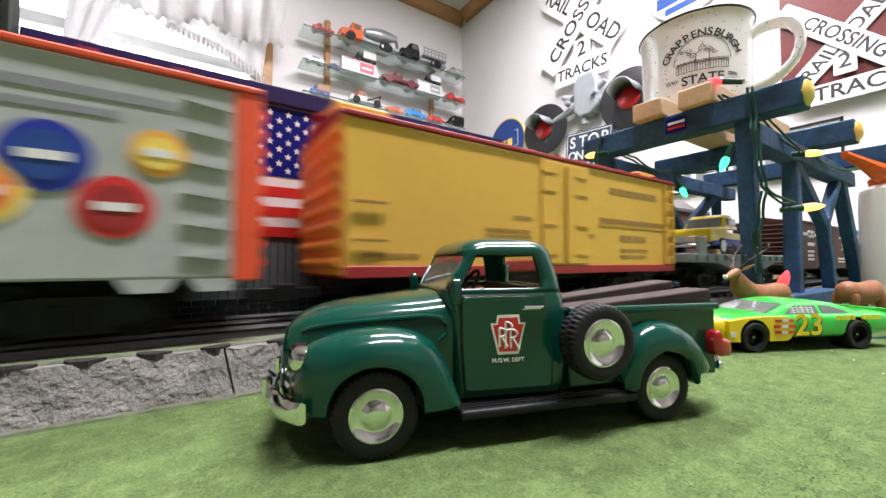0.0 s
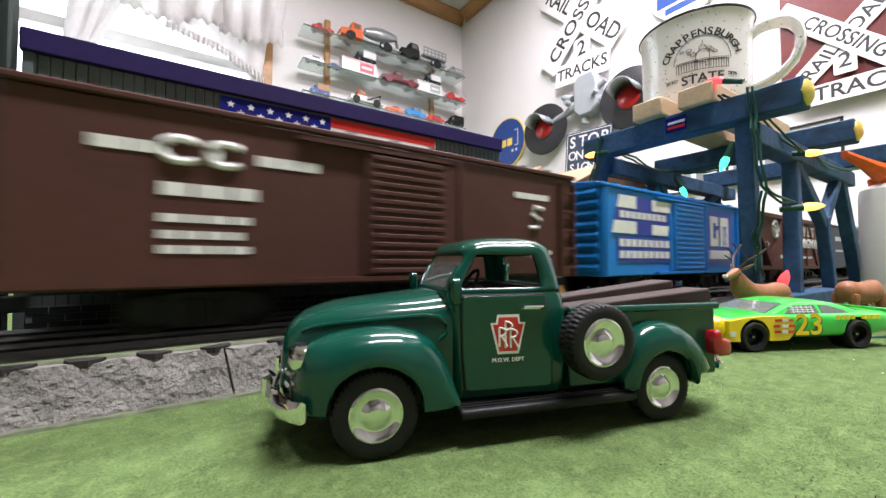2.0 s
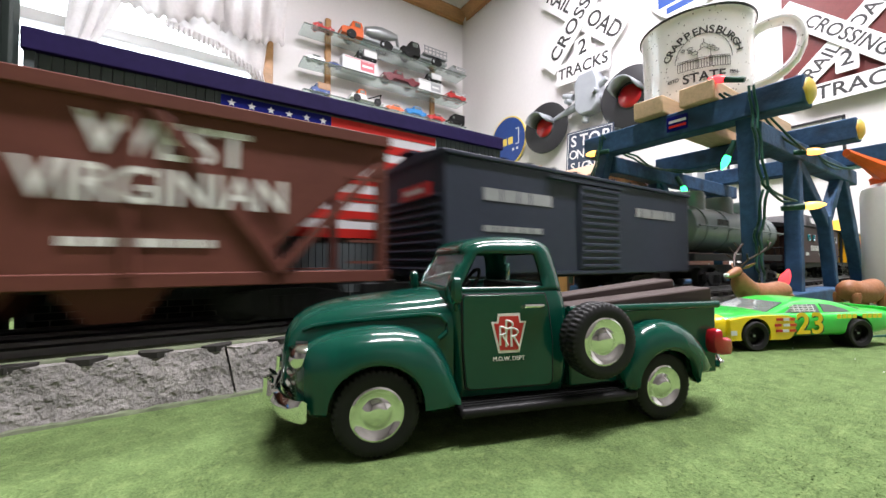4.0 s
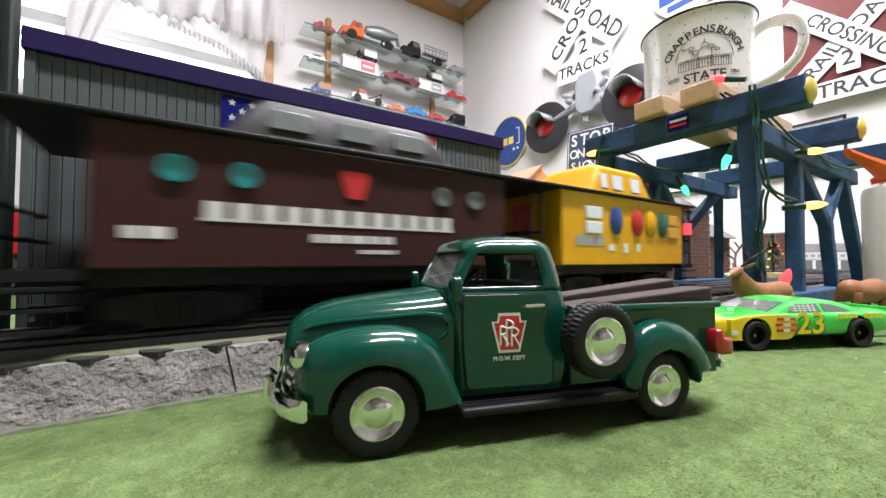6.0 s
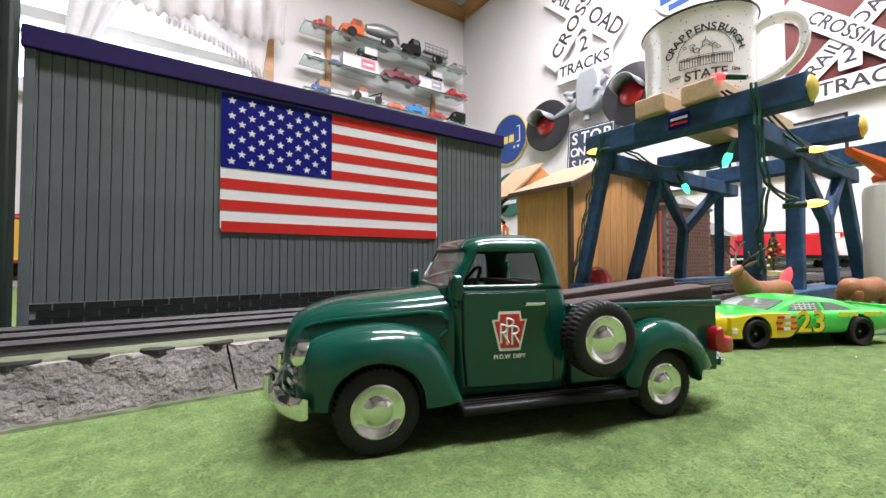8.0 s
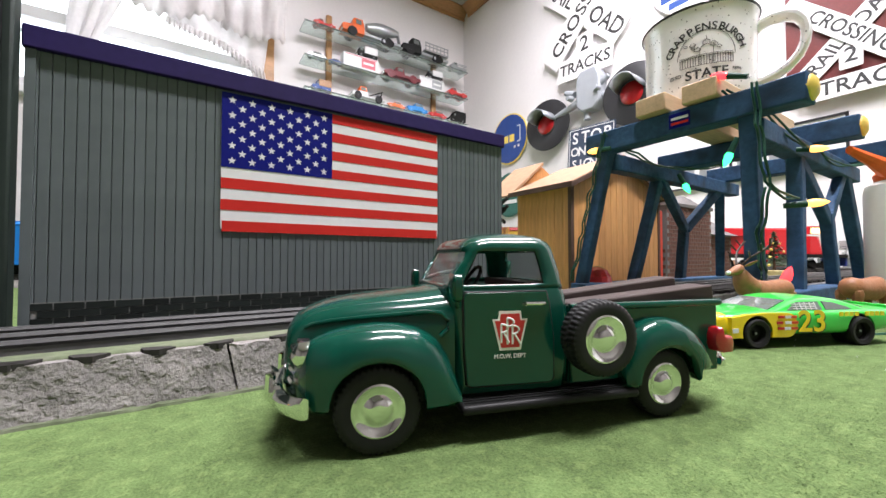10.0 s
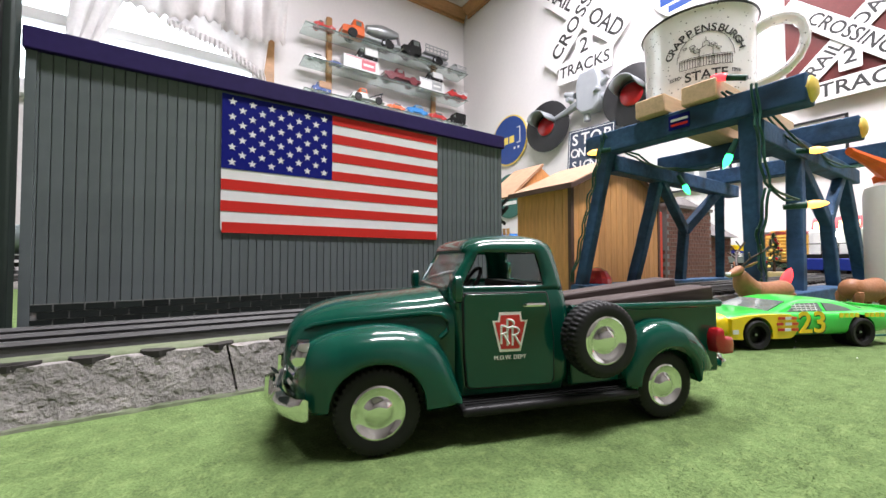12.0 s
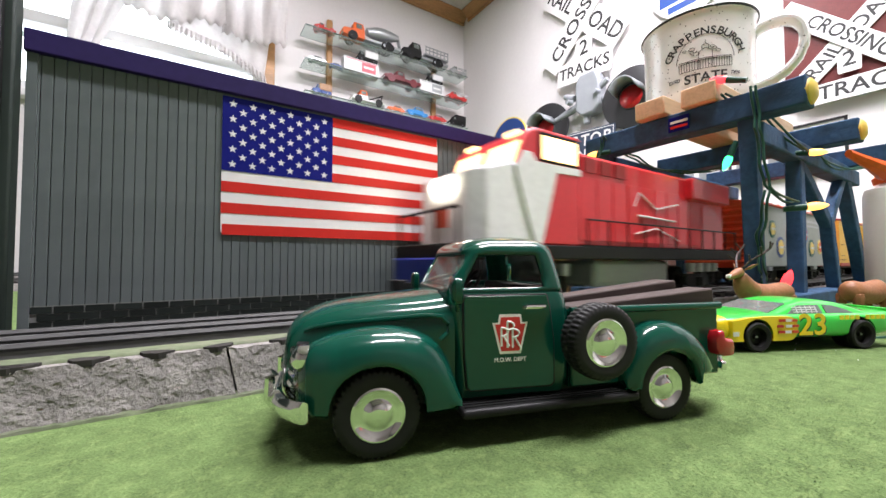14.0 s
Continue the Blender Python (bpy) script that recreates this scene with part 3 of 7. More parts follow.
# ================================================================ the green pickup
def pickup():
    t = thing("pickup_truck", "dark green die-cast pickup with chrome trim and side spare wheel", "toy truck", m=at_cm(7.59, 8.48, 0, 0, 0, 162.1 - 180))
    # local: front at -x, near side at -y

    def ring(x0, x1, hy0, hy1, z, r, k=5, n=7):
        """A level ring with round corners; the half width goes from hy0 (front, -x) to hy1."""
        pts = []
        def edge(a, b):
            for i in range(n):
                u = i / n
                pts.append((a[0] + (b[0] - a[0]) * u, a[1] + (b[1] - a[1]) * u, z))
        def corner(cx, cy, a0):
            for i in range(k):
                a = radians(a0 + 90 * i / k)
                pts.append((cx + r * math.cos(a), cy + r * math.sin(a), z))
        edge((x1, -hy1 + r), (x1, hy1 - r))
        corner(x1 - r, hy1 - r, 0)
        edge((x1 - r, hy1), (x0 + r, hy0))
        corner(x0 + r, hy0 - r, 90)
        edge((x0, hy0 - r), (x0, -hy0 + r))
        corner(x0 + r, -hy0 + r, 180)
        edge((x0 + r, -hy0), (x1 - r, -hy1))
        corner(x1 - r, -hy1 + r, 270)
        return pts
    # lower cab
    bm = bmesh.new()
    loft(bm, [ring(-1.95, 0.92, 1.85, 1.95, 0.95, 0.25), ring(-1.95, 0.98, 1.9, 2.02, 1.3, 0.3), ring(-1.97, 1.0, 1.92, 2.06, 2.2, 0.3), ring(-2.02, 1.0, 1.9, 2.04, 2.9, 0.32), ring(-2.1, 0.98, 1.85, 1.98, 3.2, 0.34), ring(-2.1, 0.95, 1.8, 1.92, 3.36, 0.36)])
    cab = part("cab", bm, "green_paint", t, smooth=True)
    # greenhouse with window openings
    bm = bmesh.new()
    levels = [(-2.12, 0.98, 1.8, 1.92, 3.34, 0.36), (-2.04, 0.97, 1.78, 1.9, 3.48, 0.38), (-1.92, 0.95, 1.74, 1.85, 3.75, 0.42), (-1.78, 0.91, 1.69, 1.79, 4.02, 0.45), (-1.66, 0.86, 1.66, 1.75, 4.29, 0.5), (-1.62, 0.84, 1.64, 1.72, 4.4, 0.52), (-1.55, 0.79, 1.58, 1.65, 4.51, 0.54), (-1.42, 0.69, 1.45, 1.52, 4.61, 0.54), (-1.15, 0.5, 1.18, 1.24, 4.7, 0.5), (-0.8, 0.25, 0.8, 0.85, 4.76, 0.4)]
    rows = loft(bm, [ring(*a, n=9) for a in levels], False, True)
    kill = []
    for f in bm.faces:
        c = f.calc_center_median()
        if 3.42 < c.z < 4.30 and len(f.verts) == 4:
            f.normal_update()
            ax, ay = abs(f.normal.x), abs(f.normal.y)
            if ay > 0.85 and -1.75 < c.x < 0.3:
                kill.append(f)
            elif f.normal.x * (1 if c.x > 0 else -1) and ax > 0.7 and abs(c.y) < 1.42 and (c.x < -0.9 or c.x > 0.5) and 3.5 < c.z:
                kill.append(f)
    bmesh.ops.delete(bm, geom=kill, context="FACES")
    roof = part("roof", bm, "green_paint", t, smooth=True)
    mod = roof.modifiers.new("thick", "SOLIDIFY")
    mod.thickness, mod.offset = 0.0012, -1
    bm = bmesh.new()
    loft(bm, [ring(a[0] + 0.07, a[1] - 0.07, a[2] - 0.07, a[3] - 0.07, a[4], a[5], n=9) for a in levels[:5]], False, False)
    kill = [f for f in bm.faces if (f.normal_update() or True) and abs(f.normal.y) > 0.7]
    bmesh.ops.delete(bm, geom=kill, context="FACES")
    part("windscreen", bm, "window_plastic", t, "clear plastic glazing", smooth=True)
    bm = bmesh.new()
    loft(bm, [[(x, y, z) for y, z in rounded(0, 3.2, 1.5, 0.28, 0.12)] for x in (0.1, 0.6)])
    part("bench_seat", bm, "black_plastic", t)
    bm = bmesh.new()
    box(bm, -1.7, 0.5, -1.5, 1.5, 2.95, 3.05)
    part("cab_floor", bm, "black_plastic", t)
    bm = bmesh.new()
    tube(bm, [(-1.15 + 0.2 * math.cos(a), -0.75 + 0.38 * math.sin(a), 3.55 + 0.33 * math.cos(a)) for a in (i * 0.4189 for i in range(16))], 0.05)
    rod(bm, (-1.15, -0.75, 3.55), (-1.7, -0.75, 3.1), 0.05)
    part("steering_wheel", bm, "black_plastic", t)
    # bonnet: arched sections along x
    bm = bmesh.new()
    rings = []
    for x, hw, zt, zb in ((-5.80, 0.62, 2.0, 1.35), (-5.79, 0.86, 2.22, 1.3), (-5.72, 1.0, 2.5, 1.3), (-5.58, 1.1, 2.71, 1.3), (-5.32, 1.19, 2.89, 1.3), (-4.95, 1.28, 3.02, 1.3), (-4.6, 1.35, 3.1, 1.3), (-4.2, 1.42, 3.16, 1.3), (-3.3, 1.55, 3.25, 1.3), (-2.5, 1.67, 3.33, 1.3), (-1.95, 1.78, 3.4, 1.3)):
        sec = [(-hw, zb)]
        for i in range(13):
            a = math.pi - math.pi * i / 12
            sec.append((hw * (abs(math.cos(a)) ** 0.62) * (1 if math.cos(a) > 0 else -1), zt - 0.85 + 0.85 * max(0, math.sin(a)) ** 0.75))
        sec.append((hw, zb))
        rings.append([(x, y, z) for y, z in sec])
    loft(bm, rings)
    hood = part("bonnet", bm, "green_paint", t, smooth=True)
    # bonnet side rib and emblem strip
    for s in (-1, 1):
        bm = bmesh.new()
        tube(bm, [(x, s * y, z) for x, y, z in ((-5.3, 1.08, 2.52), (-5.1, 1.17, 2.62), (-4.6, 1.28, 2.7), (-3.6, 1.47, 2.78), (-2.6, 1.63, 2.86), (-2.25, 1.69, 2.82), (-2.1, 1.73, 2.66), (-2.12, 1.76, 2.45), (-2.3, 1.78, 2.3))], 0.055, 8)
        part("bonnet_rib", bm, "green_paint", hood, smooth=True)
    # front wings with arches

    def wing(name, s, prof, arch, crest, inner, drop, low0, low1):
        """A pressed wing: rounded sections along x, open over the wheel. prof: x, height of the crest, half width."""
        cx, cz, ar = arch
        p = np.array(prof)
        xs = np.unique(np.round(np.concatenate((np.linspace(p[0, 0], p[-1, 0], 56), cx + ar * np.array((-1.001, -0.999, -0.97, -0.92, 0.92, 0.97, 0.999, 1.001)))), 4))
        run = np.linspace(p[0, 0], p[-1, 0], 400)
        soft = [np.convolve(np.pad(np.interp(run, p[:, 0], p[:, i]), 12, "edge"), np.ones(25) / 25, "valid") for i in (1, 2)]
        rings = []
        for x in xs:
            zt, yo = (float(np.interp(x, run, q)) for q in soft)
            d = abs(x - cx)
            zb = cz + math.sqrt(ar * ar - d * d) if d < ar else (low0 if x < cx else low1)
            zb = min(zb, zt - 0.12)
            h = min(drop, 0.8 * (zt - zb))
            sec = [(inner, zt - 0.22), (inner + (crest - inner) * 0.6, zt - 0.04)]
            for i in range(9):
                a = radians(90 * i / 8)
                sec.append((crest + (yo - crest) * math.sin(a) ** 0.9, zt - h * (1 - math.cos(a) ** 0.9)))
            sec += [(yo + 0.01, (zt - h + zb) / 2), (yo, zb + 0.05), (yo - 0.05, zb), (yo - 0.3, zb + 0.01)]
            rings.append([(x, s * y, z) for y, z in sec])
        bm = bmesh.new()
        rows = loft(bm, rings, False, False, False)
        for row in (rows[0], rows[-1]):
            bm.faces.new(row)
        ob = part(name, bm, "green_paint", t, smooth=True)
        mod = ob.modifiers.new("thick", "SOLIDIFY")
        mod.thickness, mod.offset = 0.0006, -1
        return ob
    front = [(-5.42, 1.85, 1.62), (-5.38, 2.05, 1.82), (-5.28, 2.25, 2.02), (-5.08, 2.4, 2.2), (-4.75, 2.53, 2.34), (-4.3, 2.62, 2.42), (-3.8, 2.67, 2.46), (-3.3, 2.65, 2.46), (-2.85, 2.54, 2.44), (-2.5, 2.36, 2.41), (-2.25, 2.1, 2.37), (-2.08, 1.75, 2.32), (-1.97, 1.35, 2.27), (-1.92, 1.05, 2.24)]
    rear = [(2.4, 1.2, 2.3), (2.46, 1.7, 2.38), (2.62, 2.12, 2.46), (2.9, 2.37, 2.5), (3.25, 2.49, 2.52), (3.65, 2.51, 2.52), (4.05, 2.43, 2.51), (4.4, 2.24, 2.48), (4.7, 1.98, 2.44), (4.9, 1.68, 2.38), (5.05, 1.3, 2.3)]
    for s in (-1, 1):
        wing("front_wing", s, front, (-3.76, 0.95, 1.0), 1.62, 0.95, 0.78, 0.98, 0.9)
        wing("rear_wing", s, rear, (3.58, 0.92, 0.96), 2.02, 1.92, 0.5, 0.95, 1.2)
        a, b = sorted((s * 1.6, s * 2.4))
        board_ = part("running_board", Box(-1.95, 2.7, a, b, 0.64, 0.86), "black_plastic", t, "black ribbed running board", bevel=0.09, seg=3)
        for k in range(4):
            yy = s * (1.75 + k * 0.15)
            part("board_rib", Box(-1.85, 2.6, yy - 0.035, yy + 0.035, 0.85, 0.885), "black_plastic", board_)
        # bed side
        a, b = sorted((s * 1.88, s * 2.02))
        bed = part("bed_side", Box(0.98, 5.68, a, b, 1.0, 2.85), "green_paint", t, bevel=0.05)
        bm = bmesh.new()
        tube(bm, [(0.98, s * 2.0, 2.88), (5.76, s * 2.0, 2.88)], 0.1, 10)
        part("bed_rail", bm, "green_paint", bed, smooth=True)
    part("bed_floor", Box(0.98, 5.62, -1.88, 1.88, 1.0, 1.2), "green_paint", t)
    part("bulkhead", Box(1.0, 1.14, -1.88, 1.88, 1.0, 2.9), "green_paint", t)
    tg = part("tailgate", Box(5.6, 5.74, -1.88, 1.88, 1.05, 2.84), "green_paint", t, bevel=0.04)
    part("chassis", Box(-5.0, 5.2, -1.0, 1.0, 0.55, 1.0), "black_plastic", t, bevel=0.05)
    part("inner_arch", Box(-4.9, -2.5, -1.6, 1.6, 1.0, 2.2), "black_plastic", t)
    part("inner_arch", Box(2.7, 4.6, -1.9, 1.9, 0.9, 1.9), "black_plastic", t)
    # door, handle, badge
    for s in (-1, 1):
        def skin(x):
            return 1.92 + 0.059 * (x + 1.67)
        line = [(-1.7, 1.2), (-1.6, 1.13), (0.36, 1.13), (0.46, 1.22), (0.46, 2.2), (0.36, 3.0), (0.28, 3.3), (-1.72, 3.3), (-1.78, 3.2), (-1.76, 2.0)]
        mid = (-0.68, 2.2)
        for nm, k, out, mm, par in (("door_seam", 1.028, 0.034, "black_plastic", t), ("door", 1.0, 0.046, "green_paint", t)):
            pts = [(mid[0] + (x - mid[0]) * k, mid[1] + (z - mid[1]) * k) for x, z in line]
            bm = bmesh.new()
            loft(bm, [[(x, s * (skin(x) + o), z) for x, z in pts] for o in (-0.1, out)])
            door = part(nm, bm, mm, par, bevel=0.02)
        bm = bmesh.new()
        tube(bm, [(-0.3, s * 2.0, 3.0), (-0.28, s * 2.13, 3.03), (0.18, s * 2.16, 3.03), (0.2, s * 2.04, 3.0)], 0.055, 8)
        part("door_handle", bm, "chrome", door, "chrome door handle", smooth=True)
        if s < 0:
            key = [(-0.27, 0.46), (0.27, 0.46), (0.30, 0.27), (0.44, 0.27), (0.26, -0.46), (-0.26, -0.46), (-0.44, 0.27), (-0.30, 0.27)]
            at = at_cm(-0.66, -skin(-0.66) - 0.047, 2.4, 0, 0, -3.4)
            for k, d, mm in ((1.0, 0.012, "white_paint"), (0.86, 0.02, "badge_red")):
                bm = bmesh.new()
                prism(bm, [(x * k, z * k) for x, z in key], "y", -d, 0)
                part("keystone_badge", bm, mm, door, "red keystone badge with white border", m=at)
            bm = bmesh.new()
            for cx, cz, h, leg in ((0.0, 0.3, 0.62, 0), (-0.15, 0.16, 0.44, 1), (0.13, 0.12, 0.44, 1)):
                box(bm, cx - 0.1, cx - 0.05, -0.03, -0.018, cz - h, cz)
                tube(bm, [(cx - 0.08 + 0.17 * math.sin(a), -0.024, cz - 0.1 + 0.1 * math.cos(a)) for a in (i * 0.45 for i in range(8))], 0.026, 6)
                if leg:
                    tube(bm, [(cx - 0.02, -0.024, cz - 0.2), (cx + 0.12, -0.024, cz - h)], 0.026, 6)
            part("monogram", bm, "white_paint", door, m=at)
            words("M.O.W. DEPT", 0.135, "white_paint", door, at_cm(-0.66, -skin(-0.66) - 0.05, 1.8, 90, 0, -3.4), depth=0.006)
        # mirror
        bm = bmesh.new()
        tube(bm, [(-1.95, s * 1.9, 3.0), (-2.02, s * 2.2, 3.02), (-2.05, s * 2.3, 3.2), (-2.06, s * 2.3, 3.4)], 0.05, 8)
        loft(bm, [[(x, s * 2.3 + y * k, 3.45 + (z - 3.45) * k) for y, z in rounded(0, 3.45, 0.2, 0.3, 0.13)] for x, k in ((-2.2, 0.7), (-2.14, 1), (-2.0, 1), (-1.96, 0.8))])
        part("mirror", bm, "green_paint", t, "green door mirror on a bent arm", smooth=True)
        # lamps
        bm = bmesh.new()
        lathe(bm, [(0.001, 0.18), (0.15, 0.15), (0.25, 0.06), (0.29, 0.0), (0.29, -0.2)], 20, Matrix.Translation((-5.36, s * 1.66, 2.05)) @ Matrix.Rotation(radians(-90), 4, "Y"))
        part("headlamp", bm, "chrome", t, "clear headlamp in a chrome rim", smooth=True)
        bm = bmesh.new()
        loft(bm, [[(x, s * 2.15 + y, z) for y, z in rounded(0, zc, 0.2 * k, h * k, 0.1)] for x, k, zc, h in ((5.3, 0.7, 1.9, 0.28), (5.36, 0.9, 1.9, 0.34), (5.5, 1, 1.9, 0.34), (5.54, 1, 1.78, 0.25), (5.82, 1, 1.76, 0.23), (5.9, 0.75, 1.76, 0.2))])
        part("tail_lamp", bm, "lamp_red", t, "red tail lamp", smooth=True)
    # grille and bumpers
    for i in range(5):
        z = 1.15 + i * 0.24
        bm = bmesh.new()
        tube(bm, [(-5.74 + 0.32 * (y / 1.6) ** 2 + 0.02 * i, y, z) for y in (-1.6, -1.2, -0.8, -0.4, 0, 0.4, 0.8, 1.2, 1.6)], 0.105, 8)
        part("grille_bar", bm, "chrome", t, "curved chrome grille bar", smooth=True)
    part("grille_back", Box(-5.45, -5.2, -1.4, 1.4, 1.0, 2.3), "black_plastic", t)
    bm = bmesh.new()
    loft(bm, [[(x + a, y, z + 0.1) for a, z in ((-0.09, 0.86), (0.0, 0.8), (0.08, 0.84), (0.08, 1.2), (0.0, 1.24), (-0.09, 1.18), (-0.15, 1.02))] for x, y in ((-5.22, -2.3), (-5.36, -2.24), (-5.6, -1.95), (-5.82, -1.3), (-5.92, -0.6), (-5.94, 0), (-5.92, 0.6), (-5.82, 1.3), (-5.6, 1.95), (-5.36, 2.24), (-5.22, 2.3))])
    part("front_bumper", bm, "chrome", t, "curved chrome front bumper", smooth=True)
    for s in (-1, 1):
        bm = bmesh.new()
        tube(bm, [(-5.88, s * 1.0, 0.85), (-6.06, s * 1.0, 1.05), (-6.04, s * 1.0, 1.5), (-5.94, s * 1.0, 1.62)], 0.12, 8)
        part("overrider", bm, "chrome", t, smooth=True)
    part("rear_bumper", Box(5.86, 6.02, -2.0, 2.0, 1.05, 1.3), "chrome", t, bevel=0.05)
    bm = bmesh.new()
    tube(bm, [(6.1 + 0.2 * math.cos(a), -1.7 + 0.22 * math.cos(a), 1.25 + 0.18 * math.sin(a)) for a in (i * 0.7 for i in range(10))], 0.05)
    part("tow_ring", bm, "chrome", t, smooth=True)
    # wheels
    for x, z, r in ((-3.76, 0.93, 0.92), (3.56, 0.88, 0.87)):
        tyre_wheel(t, at_cm(x, -2.03, z), r, 0.62, r * 0.57)
        tyre_wheel(t, at_cm(x, 2.03, z, 0, 0, 180), r, 0.62, r * 0.57)
    tyre_wheel(t, at_cm(1.38, -2.55, 2.24), 0.89, 0.66, 0.52, "spare_wheel")
    return t


pickup()
# timber in its bed
for y, z0, z1, x0, x1 in ((-1.25, 2.72, 3.12, 1.25, 6.0), (-0.35, 2.85, 3.32, 1.25, 5.6)):
    bm = bmesh.new()
    beam(bm, (x0, 0, z0), (x1, 0, z1), 0.8, 0.42)
    ob = part("timber", bm, "brown_plank", bevel=0.05, m=at_cm(7.59, 8.48, 0, 0, 0, -17.9) @ at_cm(0, y, 0))
    tagged(ob, "dark brown timber lying in the pickup bed", "timber", "timbers in the pickup")


# ================================================================ the train
def bogie(parent, x, wr=0.82, base=3.0):
    """A freight truck with side frames and wheels on the rails, at x of its car."""
    b = part("truck", Box(x - 0.6, x + 0.6, -1.3, 1.3, RAIL + 0.7, RAIL + 1.3), "black_paint", parent)
    for s in (-1, 1):
        bm = bmesh.new()
        prism(bm, [(-base / 2 - 0.5, 0.55), (-base / 2 - 0.4, 1.15), (-0.8, 1.3), (0.8, 1.3), (base / 2 + 0.4, 1.15), (base / 2 + 0.5, 0.55), (base / 2 - 0.3, 0.5), (0.8, 0.2), (-0.8, 0.2), (-base / 2 + 0.3, 0.5)], "y", *sorted((s * 1.95, s * 2.25)))
        for k in (-1, 1):
            rod(bm, (k * base / 2, s * 2.2, 0.82), (k * base / 2, s * 2.42, 0.82), 0.34)
        for k in (-0.35, 0, 0.35):
            rod(bm, (k, s * 2.3, 0.35), (k, s * 2.3, 1.05), 0.13, n=8)
        part("side_frame", bm, "black_paint", b, m=at_cm(x, 0, RAIL), smooth=True)
        for k in (-1, 1):
            bm = bmesh.new()
            lathe(bm, [(0.001, -0.2), (wr * 1.12, -0.2), (wr * 1.12, -0.08), (wr, 0.0), (wr, 0.28), (wr * 0.82, 0.28), (wr * 0.75, 0.2), (0.3, 0.2), (0.25, 0.34), (0.001, 0.34)], 24, Matrix.Translation((x + k * base / 2, s * 1.5, RAIL + wr)) @ Matrix.Rotation(radians(90 * (-s)), 4, "X"))
            part("wheel", bm, "black_paint", b, smooth=True)
    return b


def coupler(parent, x, s):
    bm = bmesh.new()
    box(bm, *sorted((x, x + s * 1.3)), -0.3, 0.3, RAIL + 0.75, RAIL + 1.25)
    box(bm, *sorted((x + s * 1.0, x + s * 1.6)), -0.45, 0.45, RAIL + 0.65, RAIL + 1.4)
    part("coupler", bm, "black_paint", parent, bevel=0.05)


def running_gear(car, L, inset=4.6):
    for s in (-1, 1):
        bogie(car, s * (L / 2 - inset))
        coupler(car, s * L / 2, s)
    part("underframe", Box(-L / 2 + 0.2, L / 2 - 0.2, -1.2, 1.2, RAIL + 1.3, RAIL + 1.9), "black_paint", car)


W2 = 3.2  # half a car's width


def ribbed_end(car, x, s, z0, z1, material, ribs=9, w=W2):
    for i in range(ribs):
        bm = bmesh.new()
        z = z0 + (z1 - z0) * (i + 0.5) / ribs
        h = (z1 - z0) / ribs * 0.34
        prism(bm, [(x, z - h), (x + s * 0.16, z - h * 0.5), (x + s * 0.2, z), (x + s * 0.16, z + h * 0.5), (x, z + h)], "y", -w + 0.35, w - 0.35)
        part("end_rib", bm, material, car, smooth=True)


def ladder(car, x, z0, z1, material, y=-W2, n=6, w=1.1):
    bm = bmesh.new()
    for k in (-1, 1):
        box(bm, x + k * w / 2 - 0.07, x + k * w / 2 + 0.07, y - 0.18, y, z0, z1)
    for i in range(n):
        z = z0 + (z1 - z0) * (i + 0.5) / n
        box(bm, x - w / 2, x + w / 2, y - 0.2, y - 0.1, z - 0.06, z + 0.06)
    part("ladder", bm, material, car)


def shell(car, L, z0, z1, body, roof, peak=0.75, name="body"):
    """A boxcar's body with a low gabled roof that overhangs a little."""
    b = part(name, Box(-L / 2, L / 2, -W2, W2, z0, z1), body, car, bevel=0.08)
    bm = bmesh.new()
    prism(bm, [(-W2 - 0.12, z1), (-W2 - 0.12, z1 + 0.2), (-W2 + 0.4, z1 + 0.32), (-0.5, z1 + peak), (0.5, z1 + peak), (W2 - 0.4, z1 + 0.32), (W2 + 0.12, z1 + 0.2), (W2 + 0.12, z1)], "x", -L / 2 - 0.08, L / 2 + 0.08)
    r = part("roof", bm, roof, car, bevel=0.05)
    n = 12
    bm = bmesh.new()
    for i in range(1, n):
        x = -L / 2 + L * i / n
        for s in (-1, 1):
            beam(bm, (x, s * (W2 - 0.1), z1 + 0.33), (x, s * 0.6, z1 + peak - 0.02), 0.14, 0.1)
    part("roof_rib", bm, roof, r)
    part("running_plank", Box(-L / 2 - 0.3, L / 2 + 0.3, -0.45, 0.45, z1 + peak + 0.02, z1 + peak + 0.14), roof, r)
    return b


def ribs_on_side(car, xs, z0, z1, material, w=0.12, d=0.1, y=-W2):
    for x in xs:
        part("side_rib", Box(x - w, x + w, y - d, y + 0.02, z0, z1), material, car, bevel=0.04)


def sliding_door(car, x0, x1, z0, z1, material, slats=8, y=-W2):
    d = part("sliding_door", Box(x0, x1, y - 0.16, y, z0, z1), material, car, bevel=0.05)
    for i in range(slats):
        z = z0 + (z1 - z0) * (i + 0.5) / slats
        part("door_rib", Box(x0 + 0.25, x1 - 0.25, y - 0.24, y - 0.15, z - 0.1, z + 0.1), material, d, bevel=0.04)
    part("door_track", Box(x0 - 2.5, x1 + 0.2, y - 0.22, y, z0 - 0.22, z0 - 0.05), material, d)
    part("door_track", Box(x0 - 2.5, x1 + 0.2, y - 0.22, y, z1 + 0.05, z1 + 0.2), material, d)
    return d


def label_rows(rnd, x0, x1, z, h, gap=0.12):
    """A row of bars as long and as broken as a line of writing."""
    out, x = [], x0
    while x < x1 - 0.2:
        w = min(rnd.uniform(0.5, 1.4) * h * 2, x1 - x)
        out.append((x, x + w, z, z + h))
        x += w + gap
    return out


CARS = []  # each car with its centre's place along the loop at the clip's start and half its truck base


